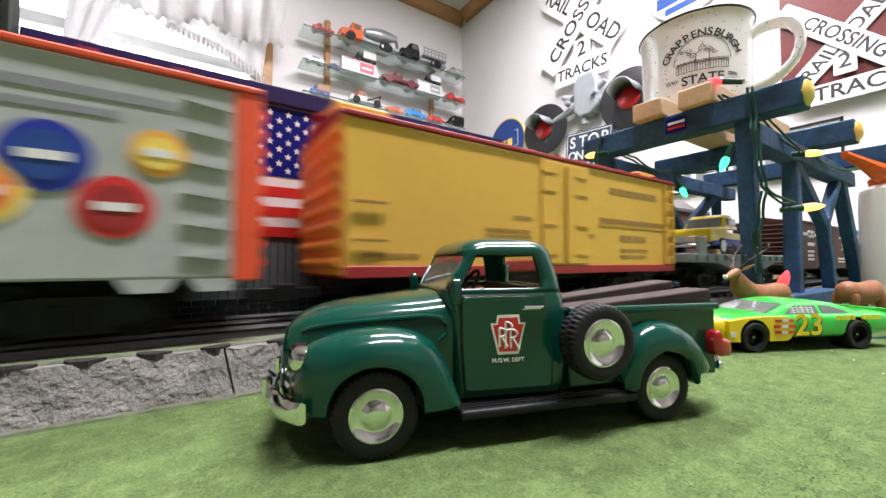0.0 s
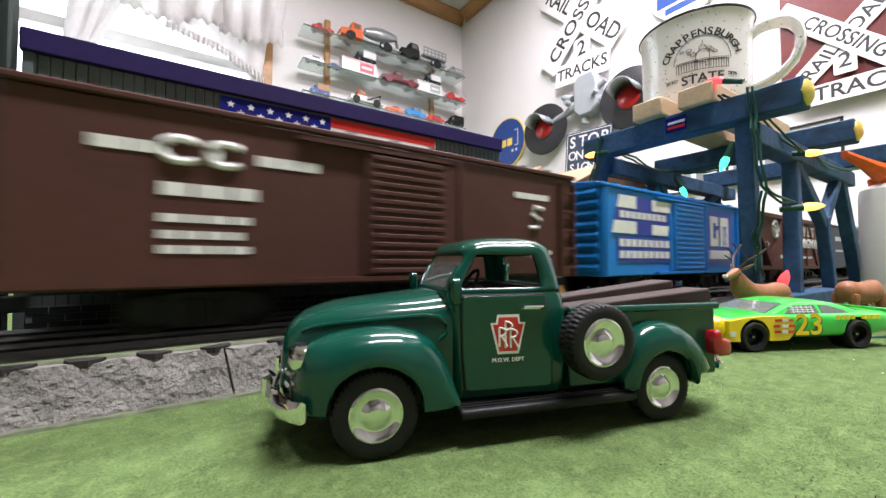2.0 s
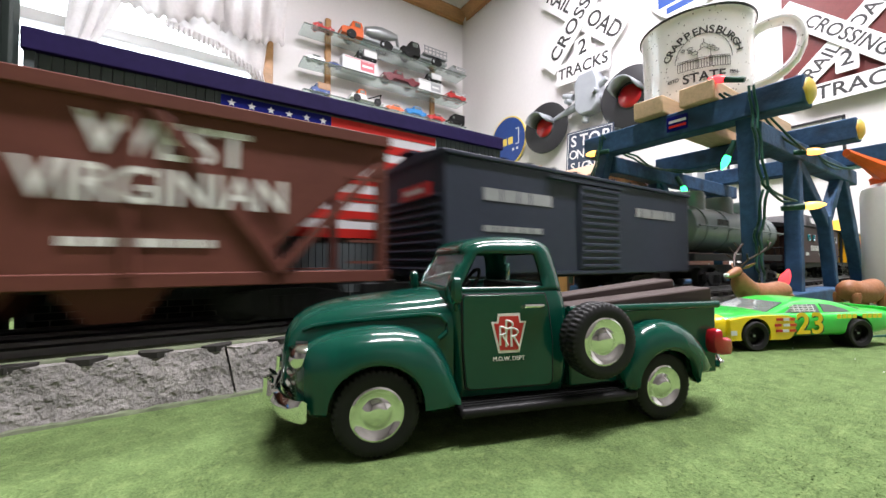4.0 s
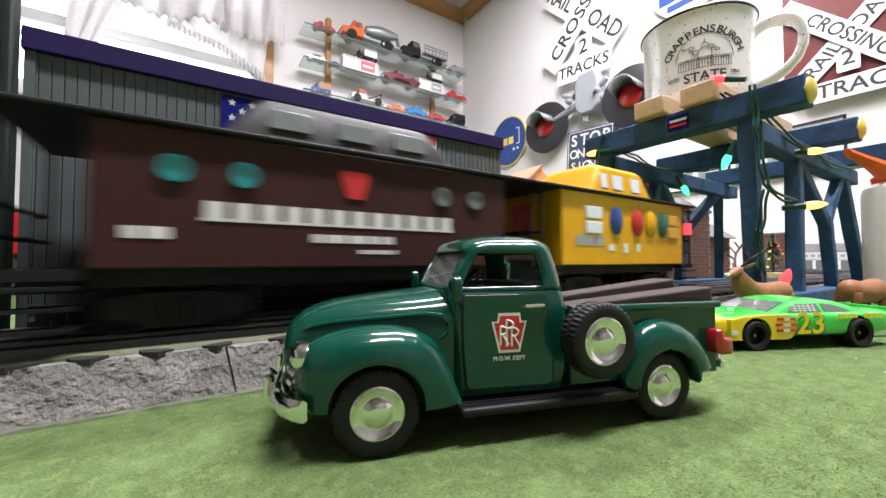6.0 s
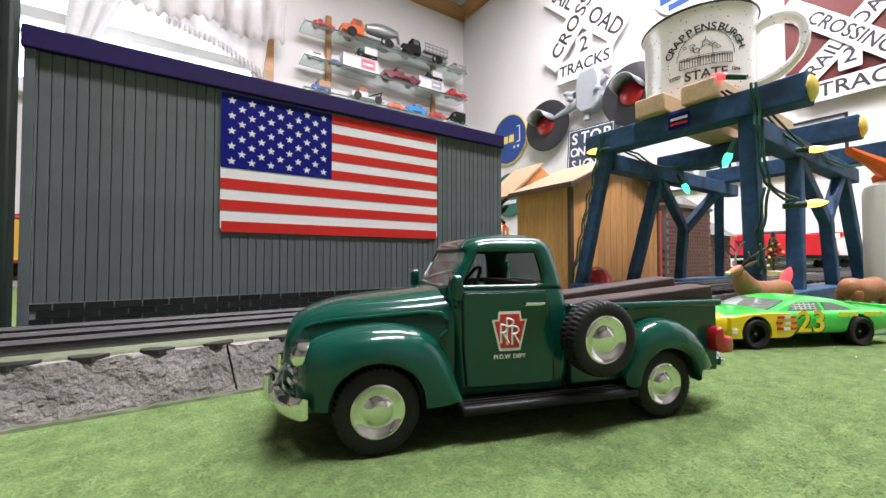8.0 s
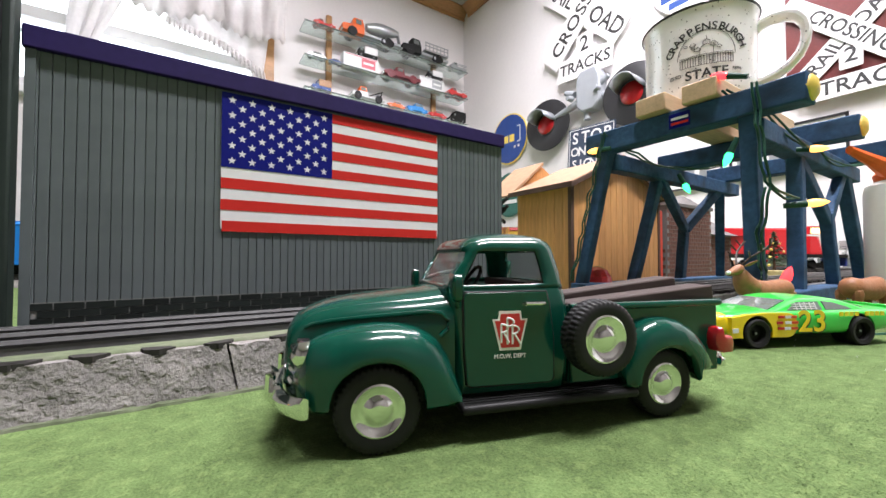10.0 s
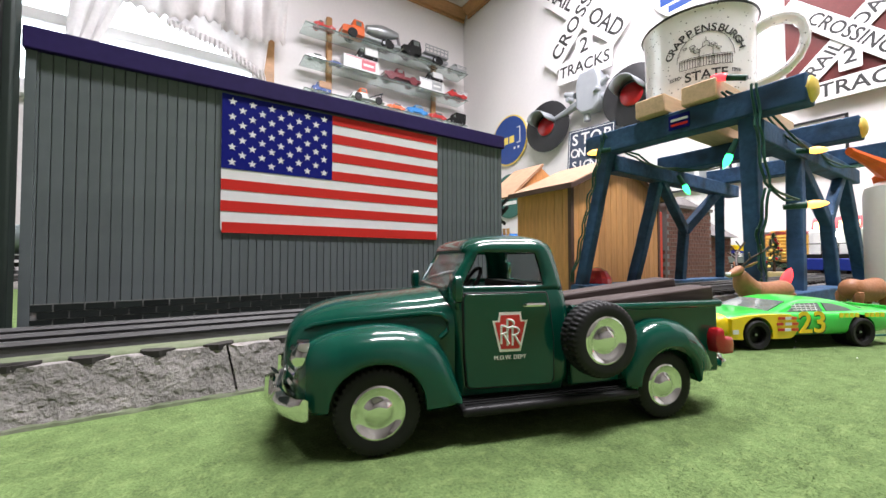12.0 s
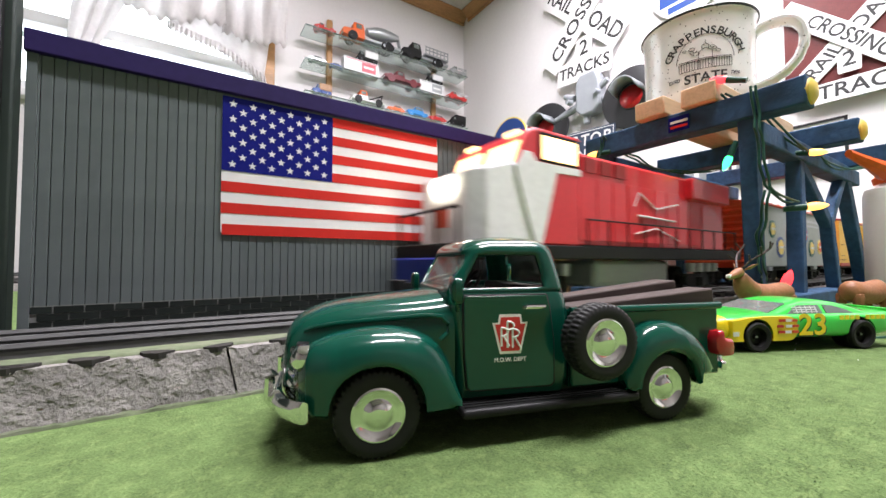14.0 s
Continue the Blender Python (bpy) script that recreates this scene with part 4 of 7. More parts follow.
def begin_car(name, label, category, s0, s1, group="cars of the train"):
    car = thing(name, label, category, group)
    CARS.append((car, (s0 + s1) / 2, max(3.0, (s1 - s0) / 2 - 4.6)))
    return car, s1 - s0


def white_boxcar(s0, s1):
    c, L = begin_car("boxcar", "white boxcar with orange-red ends and round team badges", "train car", s0, s1)
    z0, z1 = 3.6, 9.7
    b = shell(c, L, z0, z1, "box_white", "box_orange")
    for s in (-1, 1):
        part("end_panel", Box(*sorted((s * (L / 2 - 0.7), s * (L / 2 + 0.1))), -W2 - 0.06, W2 + 0.06, z0 - 0.1, z1), "box_orange", c, bevel=0.06)
        ribbed_end(c, s * (L / 2 + 0.1), s, z0 + 0.2, z1 - 0.2, "box_orange", 9)
    for i in range(6):
        z = z0 + 0.7 + i * 0.95
        bm = bmesh.new()
        prism(bm, [(L / 2 - 2.1, z), (L / 2 - 0.85, z + 0.14), (L / 2 - 0.85, z - 0.14)], "y", -W2 - 0.12, -W2)
        part("side_step", bm, "box_white", c)
    for x, z, r, col, inner in ((7.9, 6.9, 0.95, "logo_blue", "sign_blue"), (10.3, 7.3, 0.7, "reefer_end", "gold"), (9.35, 5.65, 0.88, "badge_red", "box_red"), (6.7, 5.9, 0.9, "gold", "box_orange"), (3.4, 5.7, 1.05, "sign_green", "gold"), (1.0, 7.2, 1.0, "box_blue", "badge_red"), (-4, 7.0, 1.1, "badge_red", "gold"), (-7, 5.6, 1.1, "sign_blue", "gold"), (-9.2, 7.4, 0.9, "sign_green", "gold")):
        for k, d, mm in ((1, 0.05, col), (0.82, 0.07, "lettering" if inner == "black_paint" else col), (0.7, 0.09, inner)):
            bm = bmesh.new()
            lathe(bm, [(0.001, 0), (r * k, 0), (r * k, d), (0.001, d)], 28, Matrix.Translation((x, -W2, z)) @ Matrix.Rotation(radians(90), 4, "X"))
            part("badge", bm, mm, b, smooth=True)
        bars([(-r * 0.5, r * 0.5, -0.12, 0.12)], "lettering", b, side(x, -W2 - 0.09, z))
    bars([(-3, 10.7, 0, 0.28), (-2, 9.4, -0.5, -0.28)], "toy_grey", b, side(0, -W2, 8.65))
    for k in (-10.6, -4.5, -1.5, 4.2, 9.4, 11.1):
        bm = bmesh.new()
        prism(bm, [(k, z0), (k + 0.25, z0 - 0.4), (k + 1.15, z0 - 0.4), (k + 1.4, z0)], "y", -W2, -W2 + 0.3)
        part("sill_tab", bm, "box_white", c)
    running_gear(c, L)


def reefer(s0, s1):
    c, L = begin_car("refrigerator_car", "yellow refrigerator car with dark red roof edge and sill", "train car", s0, s1)
    z0, z1 = 3.6, 9.75
    rnd = random.Random(5)
    b = shell(c, L, z0, z1, "reefer_yellow", "box_red")
    part("sill", Box(-L / 2, L / 2, -W2 - 0.08, W2 + 0.08, z0 - 0.12, z0 + 0.35), "box_red", c, bevel=0.04)
    for s in (-1, 1):
        part("end_panel", Box(*sorted((s * L / 2, s * (L / 2 + 0.06))), -W2, W2, z0, z1), "reefer_end", c)
        ribbed_end(c, s * (L / 2 + 0.05), s, z0 + 0.1, z1 - 0.1, "reefer_end", 8)
        bm = bmesh.new()
        box(bm, s * (L / 2 - 1.2) - 1.2, s * (L / 2 - 1.2) + 1.2, -2, 2, z1 + 0.5, z1 + 1.0)
        part("ice_hatch", bm, "reefer_end", c, bevel=0.1)
    ladder(c, L / 2 - 0.7, z0 + 0.4, z1 - 0.1, "reefer_yellow")
    bm = bmesh.new()
    for z in (4.9, 6.4):
        box(bm, -L / 2 + 0.3, -L / 2 + 1.7, -W2 - 0.2, -W2 - 0.1, z, z + 0.1)
    part("grab_iron", bm, "lettering_dark", b)
    for k in range(2):
        d = part("door", Box(-1.6 + k * 2.0, 0.3 + k * 2.0, -W2 - 0.12, -W2, z0 + 0.4, z1 - 0.15), "reefer_yellow", c, bevel=0.06)
        for z in (4.6, 6.2, 8.0, 9.0):
            bm = bmesh.new()
            box(bm, -1.6 + k * 2.7, -0.5 + k * 2.7, -W2 - 0.17, -W2 - 0.1, z - 0.07, z + 0.07)
            part("hinge", bm, "reefer_yellow", d)
    bm = bmesh.new()
    rod(bm, (0.3, -W2 - 0.2, z0 + 0.5), (0.3, -W2 - 0.2, z1 - 0.4), 0.09, n=8)
    part("lock_rod", bm, "reefer_yellow", c)
    rows = label_rows(rnd, 4.6, 10.0, 8.4, 0.34, 0.1)
    rows += [(3.4, 11.0, 6.3, 6.36)] + label_rows(rnd, 3.5, 10.9, 6.55, 0.26, 0.08) + label_rows(rnd, 5.6, 8.6, 5.45, 0.36) + label_rows(rnd, 5.6, 8.8, 4.8, 0.16) + label_rows(rnd, 5.6, 8.8, 4.4, 0.16)
    for z in (5.6, 5.3, 5.0, 4.7):
        rows += label_rows(rnd, -5.4, -2.4, z, 0.16, 0.1)
    rows += label_rows(rnd, -3.6, -2.2, 6.3, 0.16) + label_rows(rnd, 2.5, 3.2, 5.6, 0.16) + label_rows(rnd, -11.5, -9, 4.3, 0.16)
    bars(rows, "lettering_dark", b, side(0, -W2, 0))
    running_gear(c, L)


def brown_boxcar(s0, s1):
    c, L = begin_car("boxcar", "brown boxcar with white lettering and ribbed ends", "train car", s0, s1)
    z0, z1 = 3.3, 8.75
    rnd = random.Random(6)
    b = shell(c, L, z0, z1, "box_brown", "box_brown", 0.6)
    for s in (-1, 1):
        ribbed_end(c, s * L / 2, s, z0 + 0.2, z1, "box_brown", 10)
    sliding_door(c, -1.4, 2.4, z0 + 0.3, z1 - 0.4, "box_brown", 14)
    ladder(c, L / 2 - 0.7, z0, z1 - 0.3, "box_brown", n=5)
    ribs_on_side(c, [3.2], z0, z1, "box_brown")
    rows = []
    rows += label_rows(rnd, -9.4, -7.9, 7.3, 0.35, 0.05) + label_rows(rnd, -5.2, -3.2, 7.3, 0.35, 0.05) + label_rows(rnd, -7.8, -5.2, 6.1, 0.4) + label_rows(rnd, -7.8, -5.4, 5.3, 0.25) + label_rows(rnd, -7.8, -5.4, 4.8, 0.25) + label_rows(rnd, -7.8, -5.4, 4.35, 0.25)
    rows += label_rows(rnd, 6.6, 9.2, 7.35, 0.3, 0.06) + label_rows(rnd, 5.6, 9.2, 4.5, 0.22, 0.08) + label_rows(rnd, 5.6, 9.2, 4.1, 0.18, 0.08)
    bars(rows, "lettering", b, side(0, -W2, 0))
    # railway mark: two round strokes
    bm = bmesh.new()
    for cx in (-7.3, -6.1):
        tube(bm, [(cx + 0.5 * math.cos(a), -W2 - 0.02, 7.5 + 0.36 * math.sin(a)) for a in (0.7 + i * 0.4 for i in range(13))], 0.13, 6)
    tube(bm, [(-6.4, -W2 - 0.02, 7.1), (-6.4, -W2 - 0.02, 7.9)], 0.12, 6)
    part("railway_mark", bm, "lettering", b, "white railway mark", smooth=True)
    bm = bmesh.new()
    tube(bm, [(8.6, -W2 - 0.02, 6.9), (8.0, -W2 - 0.02, 7.0), (7.8, -W2 - 0.02, 6.6), (8.4, -W2 - 0.02, 6.3), (8.2, -W2 - 0.02, 5.9), (7.6, -W2 - 0.02, 5.9)], 0.11, 6)
    part("railway_mark", bm, "lettering", b, "white railway mark", smooth=True)
    running_gear(c, L)


def blue_boxcar(s0, s1):
    c, L = begin_car("boxcar", "bright blue boxcar with white and dark blue maker's marks", "train car", s0, s1)
    z0, z1 = 3.2, 8.8
    rnd = random.Random(7)
    b = shell(c, L, z0, z1, "box_blue", "box_blue", 0.6)
    for s in (-1, 1):
        ribbed_end(c, s * L / 2, s, z0 + 0.2, z1, "box_blue", 8)
    sliding_door(c, -1.9, 2.8, z0 + 0.3, z1 - 0.3, "box_blue", 14)
    ladder(c, L / 2 - 0.7, z0, z1 - 0.2, "box_blue", n=7)
    ribs_on_side(c, [-L / 2 + 0.3, -2.4, 3.3], z0, z1, "box_blue")
    # dark bow-tie field with white corners
    bm = bmesh.new()
    prism(bm, [(-9.6, 5.9), (-2.9, 5.9), (-2.1, 8.4), (-8.8, 8.4)], "y", -W2 - 0.05, -W2)
    part("mark_field", bm, "logo_blue", b)
    for pts in ([(-9.6, 5.95), (-6.9, 5.95), (-6.9, 6.75), (-9.35, 6.75)], [(-9.05, 7.6), (-6.9, 7.6), (-6.9, 8.4), (-8.8, 8.4)], [(-4.9, 5.95), (-2.9, 5.95), (-2.65, 6.65), (-4.9, 6.65)], [(-4.9, 7.6), (-2.4, 7.6), (-2.15, 8.35), (-4.9, 8.35)]):
        bm = bmesh.new()
        prism(bm, pts, "y", -W2 - 0.09, -W2 - 0.03)
        part("mark_corner", bm, "lettering", b, "white corner of the mark")
    part("mark_field", Box(-9.0, -2.4, -W2 - 0.05, -W2, 4.1, 5.75), "logo_blue", b)
    bars([(-8.7 + i * 0.64, -8.24 + i * 0.64, 6.95, 7.4) for i in range(9)] + [(-8.8 + i * 0.7, -8.3 + i * 0.7, z, z + 0.48) for i in range(9) for z in (5.1, 4.35)], "lettering", b, side(0, -W2 - 0.05, 0))
    part("mark_field", Box(3.5, 8.3, -W2 - 0.05, -W2, 3.9, 8.3), "logo_blue", b)
    # two white blocks over a bar
    y = -W2 - 0.1
    for x0, x1, dark in ((4.0, 5.45, ((4.5, 4.95, 6.05, 7.3), (4.9, 5.5, 6.75, 7.1))), (5.85, 7.4, ((6.3, 6.5, 5.35, 7.1), (6.78, 6.98, 5.35, 7.1)))):
        block = part("mark_block", Box(x0, x1, y, y + 0.06, 5.4, 7.85), "lettering", b, "white block of the mark")
        for a in dark:
            part("mark_slit", Box(a[0], a[1], y - 0.02, y + 0.02, a[2], a[3]), "logo_blue", block)
    part("maker_bar", Box(3.8, 7.6, y - 0.02, y + 0.05, 4.35, 5.05), "lettering", b)
    running_gear(c, L)


def hopper(s0, s1):
    c, L = begin_car("hopper_car", "brown open hopper car with white lettering and sloped ends", "train car", s0, s1)
    z0, z1 = 3.3, 8.9
    bm = bmesh.new()
    prism(bm, [(-L / 2 + 0.3, z1), (L / 2 - 0.3, z1), (L / 2 - 0.6, z1 - 1.0), (L / 2 - 4.2, 4.6), (L / 2 - 4.2, z0 + 0.3), (-L / 2 + 4.2, z0 + 0.3), (-L / 2 + 4.2, 4.6), (-L / 2 + 0.6, z1 - 1.0)], "y", -W2, W2)
    b = part("hopper_body", bm, "hopper_brown", c, bevel=0.06)
    part("load_opening", Box(-L / 2 + 0.9, L / 2 - 0.9, -W2 + 0.3, W2 - 0.3, z1 + 0.01, z1 + 0.05), "black_paint", b)
    bm = bmesh.new()
    for s in (-1, 1):
        box(bm, -L / 2, L / 2, *sorted((s * (W2 - 0.1), s * (W2 + 0.2))), z1 - 0.3, z1 + 0.15)
        box(bm, -L / 2, L / 2, *sorted((s * (W2 - 0.3), s * (W2 + 0.05))), z0, z0 + 0.45)
        box(bm, *sorted((s * (L / 2 - 0.2), s * L / 2)), -W2, W2, z1 - 0.3, z1 + 0.15)
        for k in (-1, 1):
            box(bm, *sorted((s * (L / 2 - 0.5), s * (L / 2 - 0.1))), *sorted((k * (W2 - 0.35), k * W2)), z0, z1)
            beam(bm, (s * (L / 2 - 4.0), k * (W2 + 0.05), z0 + 0.4), (s * (L / 2 - 7.6), k * (W2 + 0.05), z1 - 0.3), 0.25, 0.3)
            beam(bm, (s * (L / 2 - 4.2), k * (W2 + 0.05), z0 + 0.4), (s * (L / 2 - 0.4), k * (W2 + 0.05), z1 - 1.0), 0.25, 0.3)
    part("top_rail", bm, "hopper_brown", c, bevel=0.04)
    ribs_on_side(c, [-3.9, 0, 3.9], z0 + 0.3, z1, "hopper_brown", 0.14, 0.14)
    for x in (-3.5, 0, 3.5):
        bm = bmesh.new()
        loft(bm, [[(x + a * k, y * k2, z) for a, y in ((-1.6, -2.4), (1.6, -2.4), (1.6, 2.4), (-1.6, 2.4))] for z, k, k2 in ((z0 + 0.3, 1, 1), (2.2, 0.4, 0.8))])
        part("chute", bm, "hopper_brown", c)
    bm = bmesh.new()
    for k in range(5):
        box(bm, -L / 2 + 0.4, -L / 2 + 1.7, -W2 - 0.1, -W2, 4 + k * 0.8, 4.1 + k * 0.8)
        box(bm, L / 2 - 1.7, L / 2 - 0.4, -W2 - 0.1, -W2, 4 + k * 0.8, 4.1 + k * 0.8)
    part("grab_irons", bm, "hopper_brown", c)
    words("WEST", 1.6, "lettering", b, side(4.9, -W2 - 0.03, 7.6), depth=0.03)
    words("VIRGINIAN", 1.5, "lettering", b, side(4.9, -W2 - 0.15, 6.2), depth=0.03, wide=0.88)
    rnd = random.Random(8)
    bars(label_rows(rnd, -0.9, 0.9, 6.3, 0.4) + label_rows(rnd, -0.9, 0.9, 5.5, 0.35) + label_rows(rnd, -1.2, 1.2, 4.5, 0.35) + label_rows(rnd, -5, -3.9, 4.5, 0.35) + label_rows(rnd, 2.5, 6.0, 4.5, 0.25), "lettering", b, side(0, -W2 - 0.02, 0))
    bm = bmesh.new()
    tube(bm, [(-6.4 + 0.75 * math.cos(a), -W2 - 0.03, 7.5 + 0.8 * math.sin(a)) for a in (i * 0.3307 for i in range(20))], 0.16, 6)
    tube(bm, [(-6.4 + 0.3 * math.cos(a), -W2 - 0.03, 7.5 + 0.36 * math.sin(a)) for a in (i * 0.6 for i in range(12))], 0.12, 6)
    part("round_mark", bm, "lettering", b, "white round mark", smooth=True)
    running_gear(c, L, 3.6)


def dark_boxcar(s0, s1):
    c, L = begin_car("boxcar", "dark blue boxcar with a small red and white plate", "train car", s0, s1)
    z0, z1 = 3.3, 8.9
    b = shell(c, L, z0, z1, "car_slate", "car_slate", 0.6)
    for s in (-1, 1):
        ribbed_end(c, s * L / 2, s, z0 + 0.2, z1 - 1.6, "car_slate", 9)
    part("plate", Box(-L / 2 - 0.24, -L / 2 - 0.05, -2.2, 0.6, 7.1, 7.8), "badge_red", b)
    bars([(-0.9, 0.9, -0.12, 0.12)], "lettering", b, at_cm(-L / 2 - 0.25, -0.8, 7.45, 90, 0, -90))
    sliding_door(c, -2, 2, z0 + 0.3, z1 - 0.4, "car_slate", 12)
    rnd = random.Random(9)
    bars(label_rows(rnd, -9, -4, 7.0, 0.6) + label_rows(rnd, 4, 9, 7.0, 0.6) + label_rows(rnd, -9, -5, 5.5, 0.3), "toy_grey", b, side(0, -W2, 0))
    running_gear(c, L)


def flatcar(s0, s1):
    c, L = begin_car("flatcar", "grey flatcar with stake pockets", "train car", s0, s1)
    bm = bmesh.new()
    prism(bm, [(-L / 2, 4.8), (L / 2, 4.8), (L / 2, 4.1), (L / 2 - 5, 4.0), (L / 2 - 8, 3.4), (-L / 2 + 8, 3.4), (-L / 2 + 5, 4.0), (-L / 2, 4.1)], "y", -W2, W2)
    b = part("deck", bm, "flat_grey", c, bevel=0.06)
    for i in range(13):
        x = -L / 2 + 1.1 + i * (L - 2.2) / 12
        for s in (-1, 1):
            part("stake_pocket", Box(x - 0.3, x + 0.3, *sorted((s * W2, s * (W2 + 0.22))), 4.25, 4.7), "flat_grey", b)
    part("end_board", Box(-L / 2 + 2.2, -L / 2 + 3.6, -W2 + 0.3, -W2 + 0.6, 4.8, 6.2), "flat_grey", b, bevel=0.05)
    running_gear(c, L)
    # the toy pickup that rides on it
    t = thing("toy_pickup", "yellow and blue toy pickup strapped on the grey flatcar", "toy truck")
    CARS.append((t, 44.2, (s1 - s0) / 2 - 4.6))
    prof = [(-6.1, 5.9), (-6.2, 6.7), (-6.0, 7.2), (-3.0, 7.45), (-1.9, 7.5), (-1.9, 7.0), (6.2, 6.75), (6.25, 6.0)]
    bm = bmesh.new()
    prism(bm, prof, "y", -2.05, 2.05)
    tb = part("upper_body", bm, "race_yellow", t, bevel=0.22, seg=3)
    bm = bmesh.new()
    prism(bm, [(-2.9, 5.55), (-5.9, 5.7), (-5.9, 5.95), (-3.0, 6.35), (6.28, 6.28), (6.28, 5.6), (5.2, 5.5)], "y", -2.12, 2.12)
    part("lower_body", bm, "logo_blue", t, bevel=0.12, seg=3)
    part("bed_inside", Box(1.5, 6.0, -1.7, 1.7, 6.5, 6.85), "logo_blue", t)
    bm = bmesh.new()
    loft(bm, [[(x, y, z) for x, y in rounded(cx, 0, hx, hy, 0.35)] for z, cx, hx, hy in ((7.3, -0.7, 1.75, 1.9), (7.9, -0.55, 1.45, 1.75), (8.5, -0.4, 1.2, 1.6), (8.72, -0.35, 1.0, 1.4))])
    cab = part("cab", bm, "race_yellow", t, smooth=True)
    for s in (-1, 1):
        part("side_window", Box(-1.5, 0.7, *sorted((s * 1.62, s * 1.84)), 7.55, 8.35), "smoked", cab, bevel=0.1)
    bm = bmesh.new()
    prism(bm, [(-2.38, 7.5), (-1.85, 8.4), (-1.8, 8.4), (-2.3, 7.5)], "y", -1.5, 1.5)
    part("windscreen", bm, "smoked", cab)
    part("grille", Box(-6.35, -6.1, -1.8, 1.8, 5.95, 6.55), "chrome", t, bevel=0.08)
    part("bumper", Box(-6.45, -6.2, -2.0, 2.0, 5.5, 5.8), "chrome", t, bevel=0.08)
    for x in (-3.6, 3.6):
        for s in (-1, 1):
            bm = bmesh.new()
            lathe(bm, [(0.001, -0.3), (0.78, -0.3), (0.8, 0.1), (0.72, 0.3), (0.001, 0.3)], 24, Matrix.Translation((x, s * 1.85, 5.62)) @ Matrix.Rotation(radians(-90 * s), 4, "X"))
            w = part("wheel", bm, "rubber", t, smooth=True)
            bm = bmesh.new()
            lathe(bm, [(0.001, 0.28), (0.5, 0.3), (0.56, 0.34), (0.4, 0.36), (0.001, 0.42)], 20, Matrix.Translation((x, s * 1.85, 5.62)) @ Matrix.Rotation(radians(-90 * s), 4, "X"))
            part("rim", bm, "lettering", w, smooth=True)
    for x in (-4.3, 4.4):
        part("chock", Box(x - 0.5, x + 0.5, -2.1, -1.3, 4.82, 5.3), "pine", t, "wooden chock", bevel=0.08)
    # the die-cast body is short for its height
    for ob in t.children_recursive:
        if ob.name.split(".")[0] in ("wheel", "rim"):
            ob.data.transform(Matrix.Translation((-0.36 * C if ob.data.vertices[0].co.x > 0 else 0.36 * C, 0, 0)))
        else:
            ob.data.transform(Matrix.Diagonal((0.9, 1, 1, 1)))


def tank_car(s0, s1):
    c, L = begin_car("tank_car", "silver three-dome tank car with walkway rail", "train car", s0, s1)
    zc, r = 7.05, 2.15
    bm = bmesh.new()
    lathe(bm, [(0.001, -L / 2), (1.0, -L / 2 + 0.1), (1.7, -L / 2 + 0.35), (r, -L / 2 + 0.9), (r, L / 2 - 0.9), (1.7, L / 2 - 0.35), (1.0, L / 2 - 0.1), (0.001, L / 2)], 36, Matrix.Translation((0, 0, zc)) @ Matrix.Rotation(radians(90), 4, "Y"))
    b = part("tank", bm, "tank_silver", c, smooth=True)
    for x in (-6.2, 0.0, 6.2):
        bm = bmesh.new()
        lathe(bm, [(1.35, 8.2), (1.35, 10.2), (1.2, 10.5), (0.001, 10.65)], 24, Matrix.Translation((x, 0, 0)))
        part("dome", bm, "tank_silver", b, smooth=True)
    for x in (-7.5, -3, 3, 7.5):
        bm = bmesh.new()
        lathe(bm, [(r + 0.06, -0.15), (r + 0.06, 0.15)], 36, Matrix.Translation((x, 0, zc)) @ Matrix.Rotation(radians(90), 4, "Y"))
        part("band", bm, "tank_silver", b, smooth=True)
    bm = bmesh.new()
    tube(bm, [(-L / 2 + 0.2, -r - 0.45, 7.1), (L / 2 - 0.2, -r - 0.45, 7.1)], 0.07)
    for i in range(7):
        x = -L / 2 + 0.6 + i * (L - 1.2) / 6
        tube(bm, [(x, -r - 0.45, 7.1), (x, -r - 0.1, 6.9)], 0.05)
    part("hand_rail", bm, "tank_silver", c)
    part("frame", Box(-L / 2, L / 2, -2.3, 2.3, 4.1, 4.75), "black_paint", c, bevel=0.05)
    rnd = random.Random(3)
    bars(label_rows(rnd, -5.6, -3.4, 0, 0.5) + label_rows(rnd, 2.6, 5.6, 0, 0.4), "ink", b, side(0, -r - 0.08, 7.35))
    running_gear(c, L, 4.0)


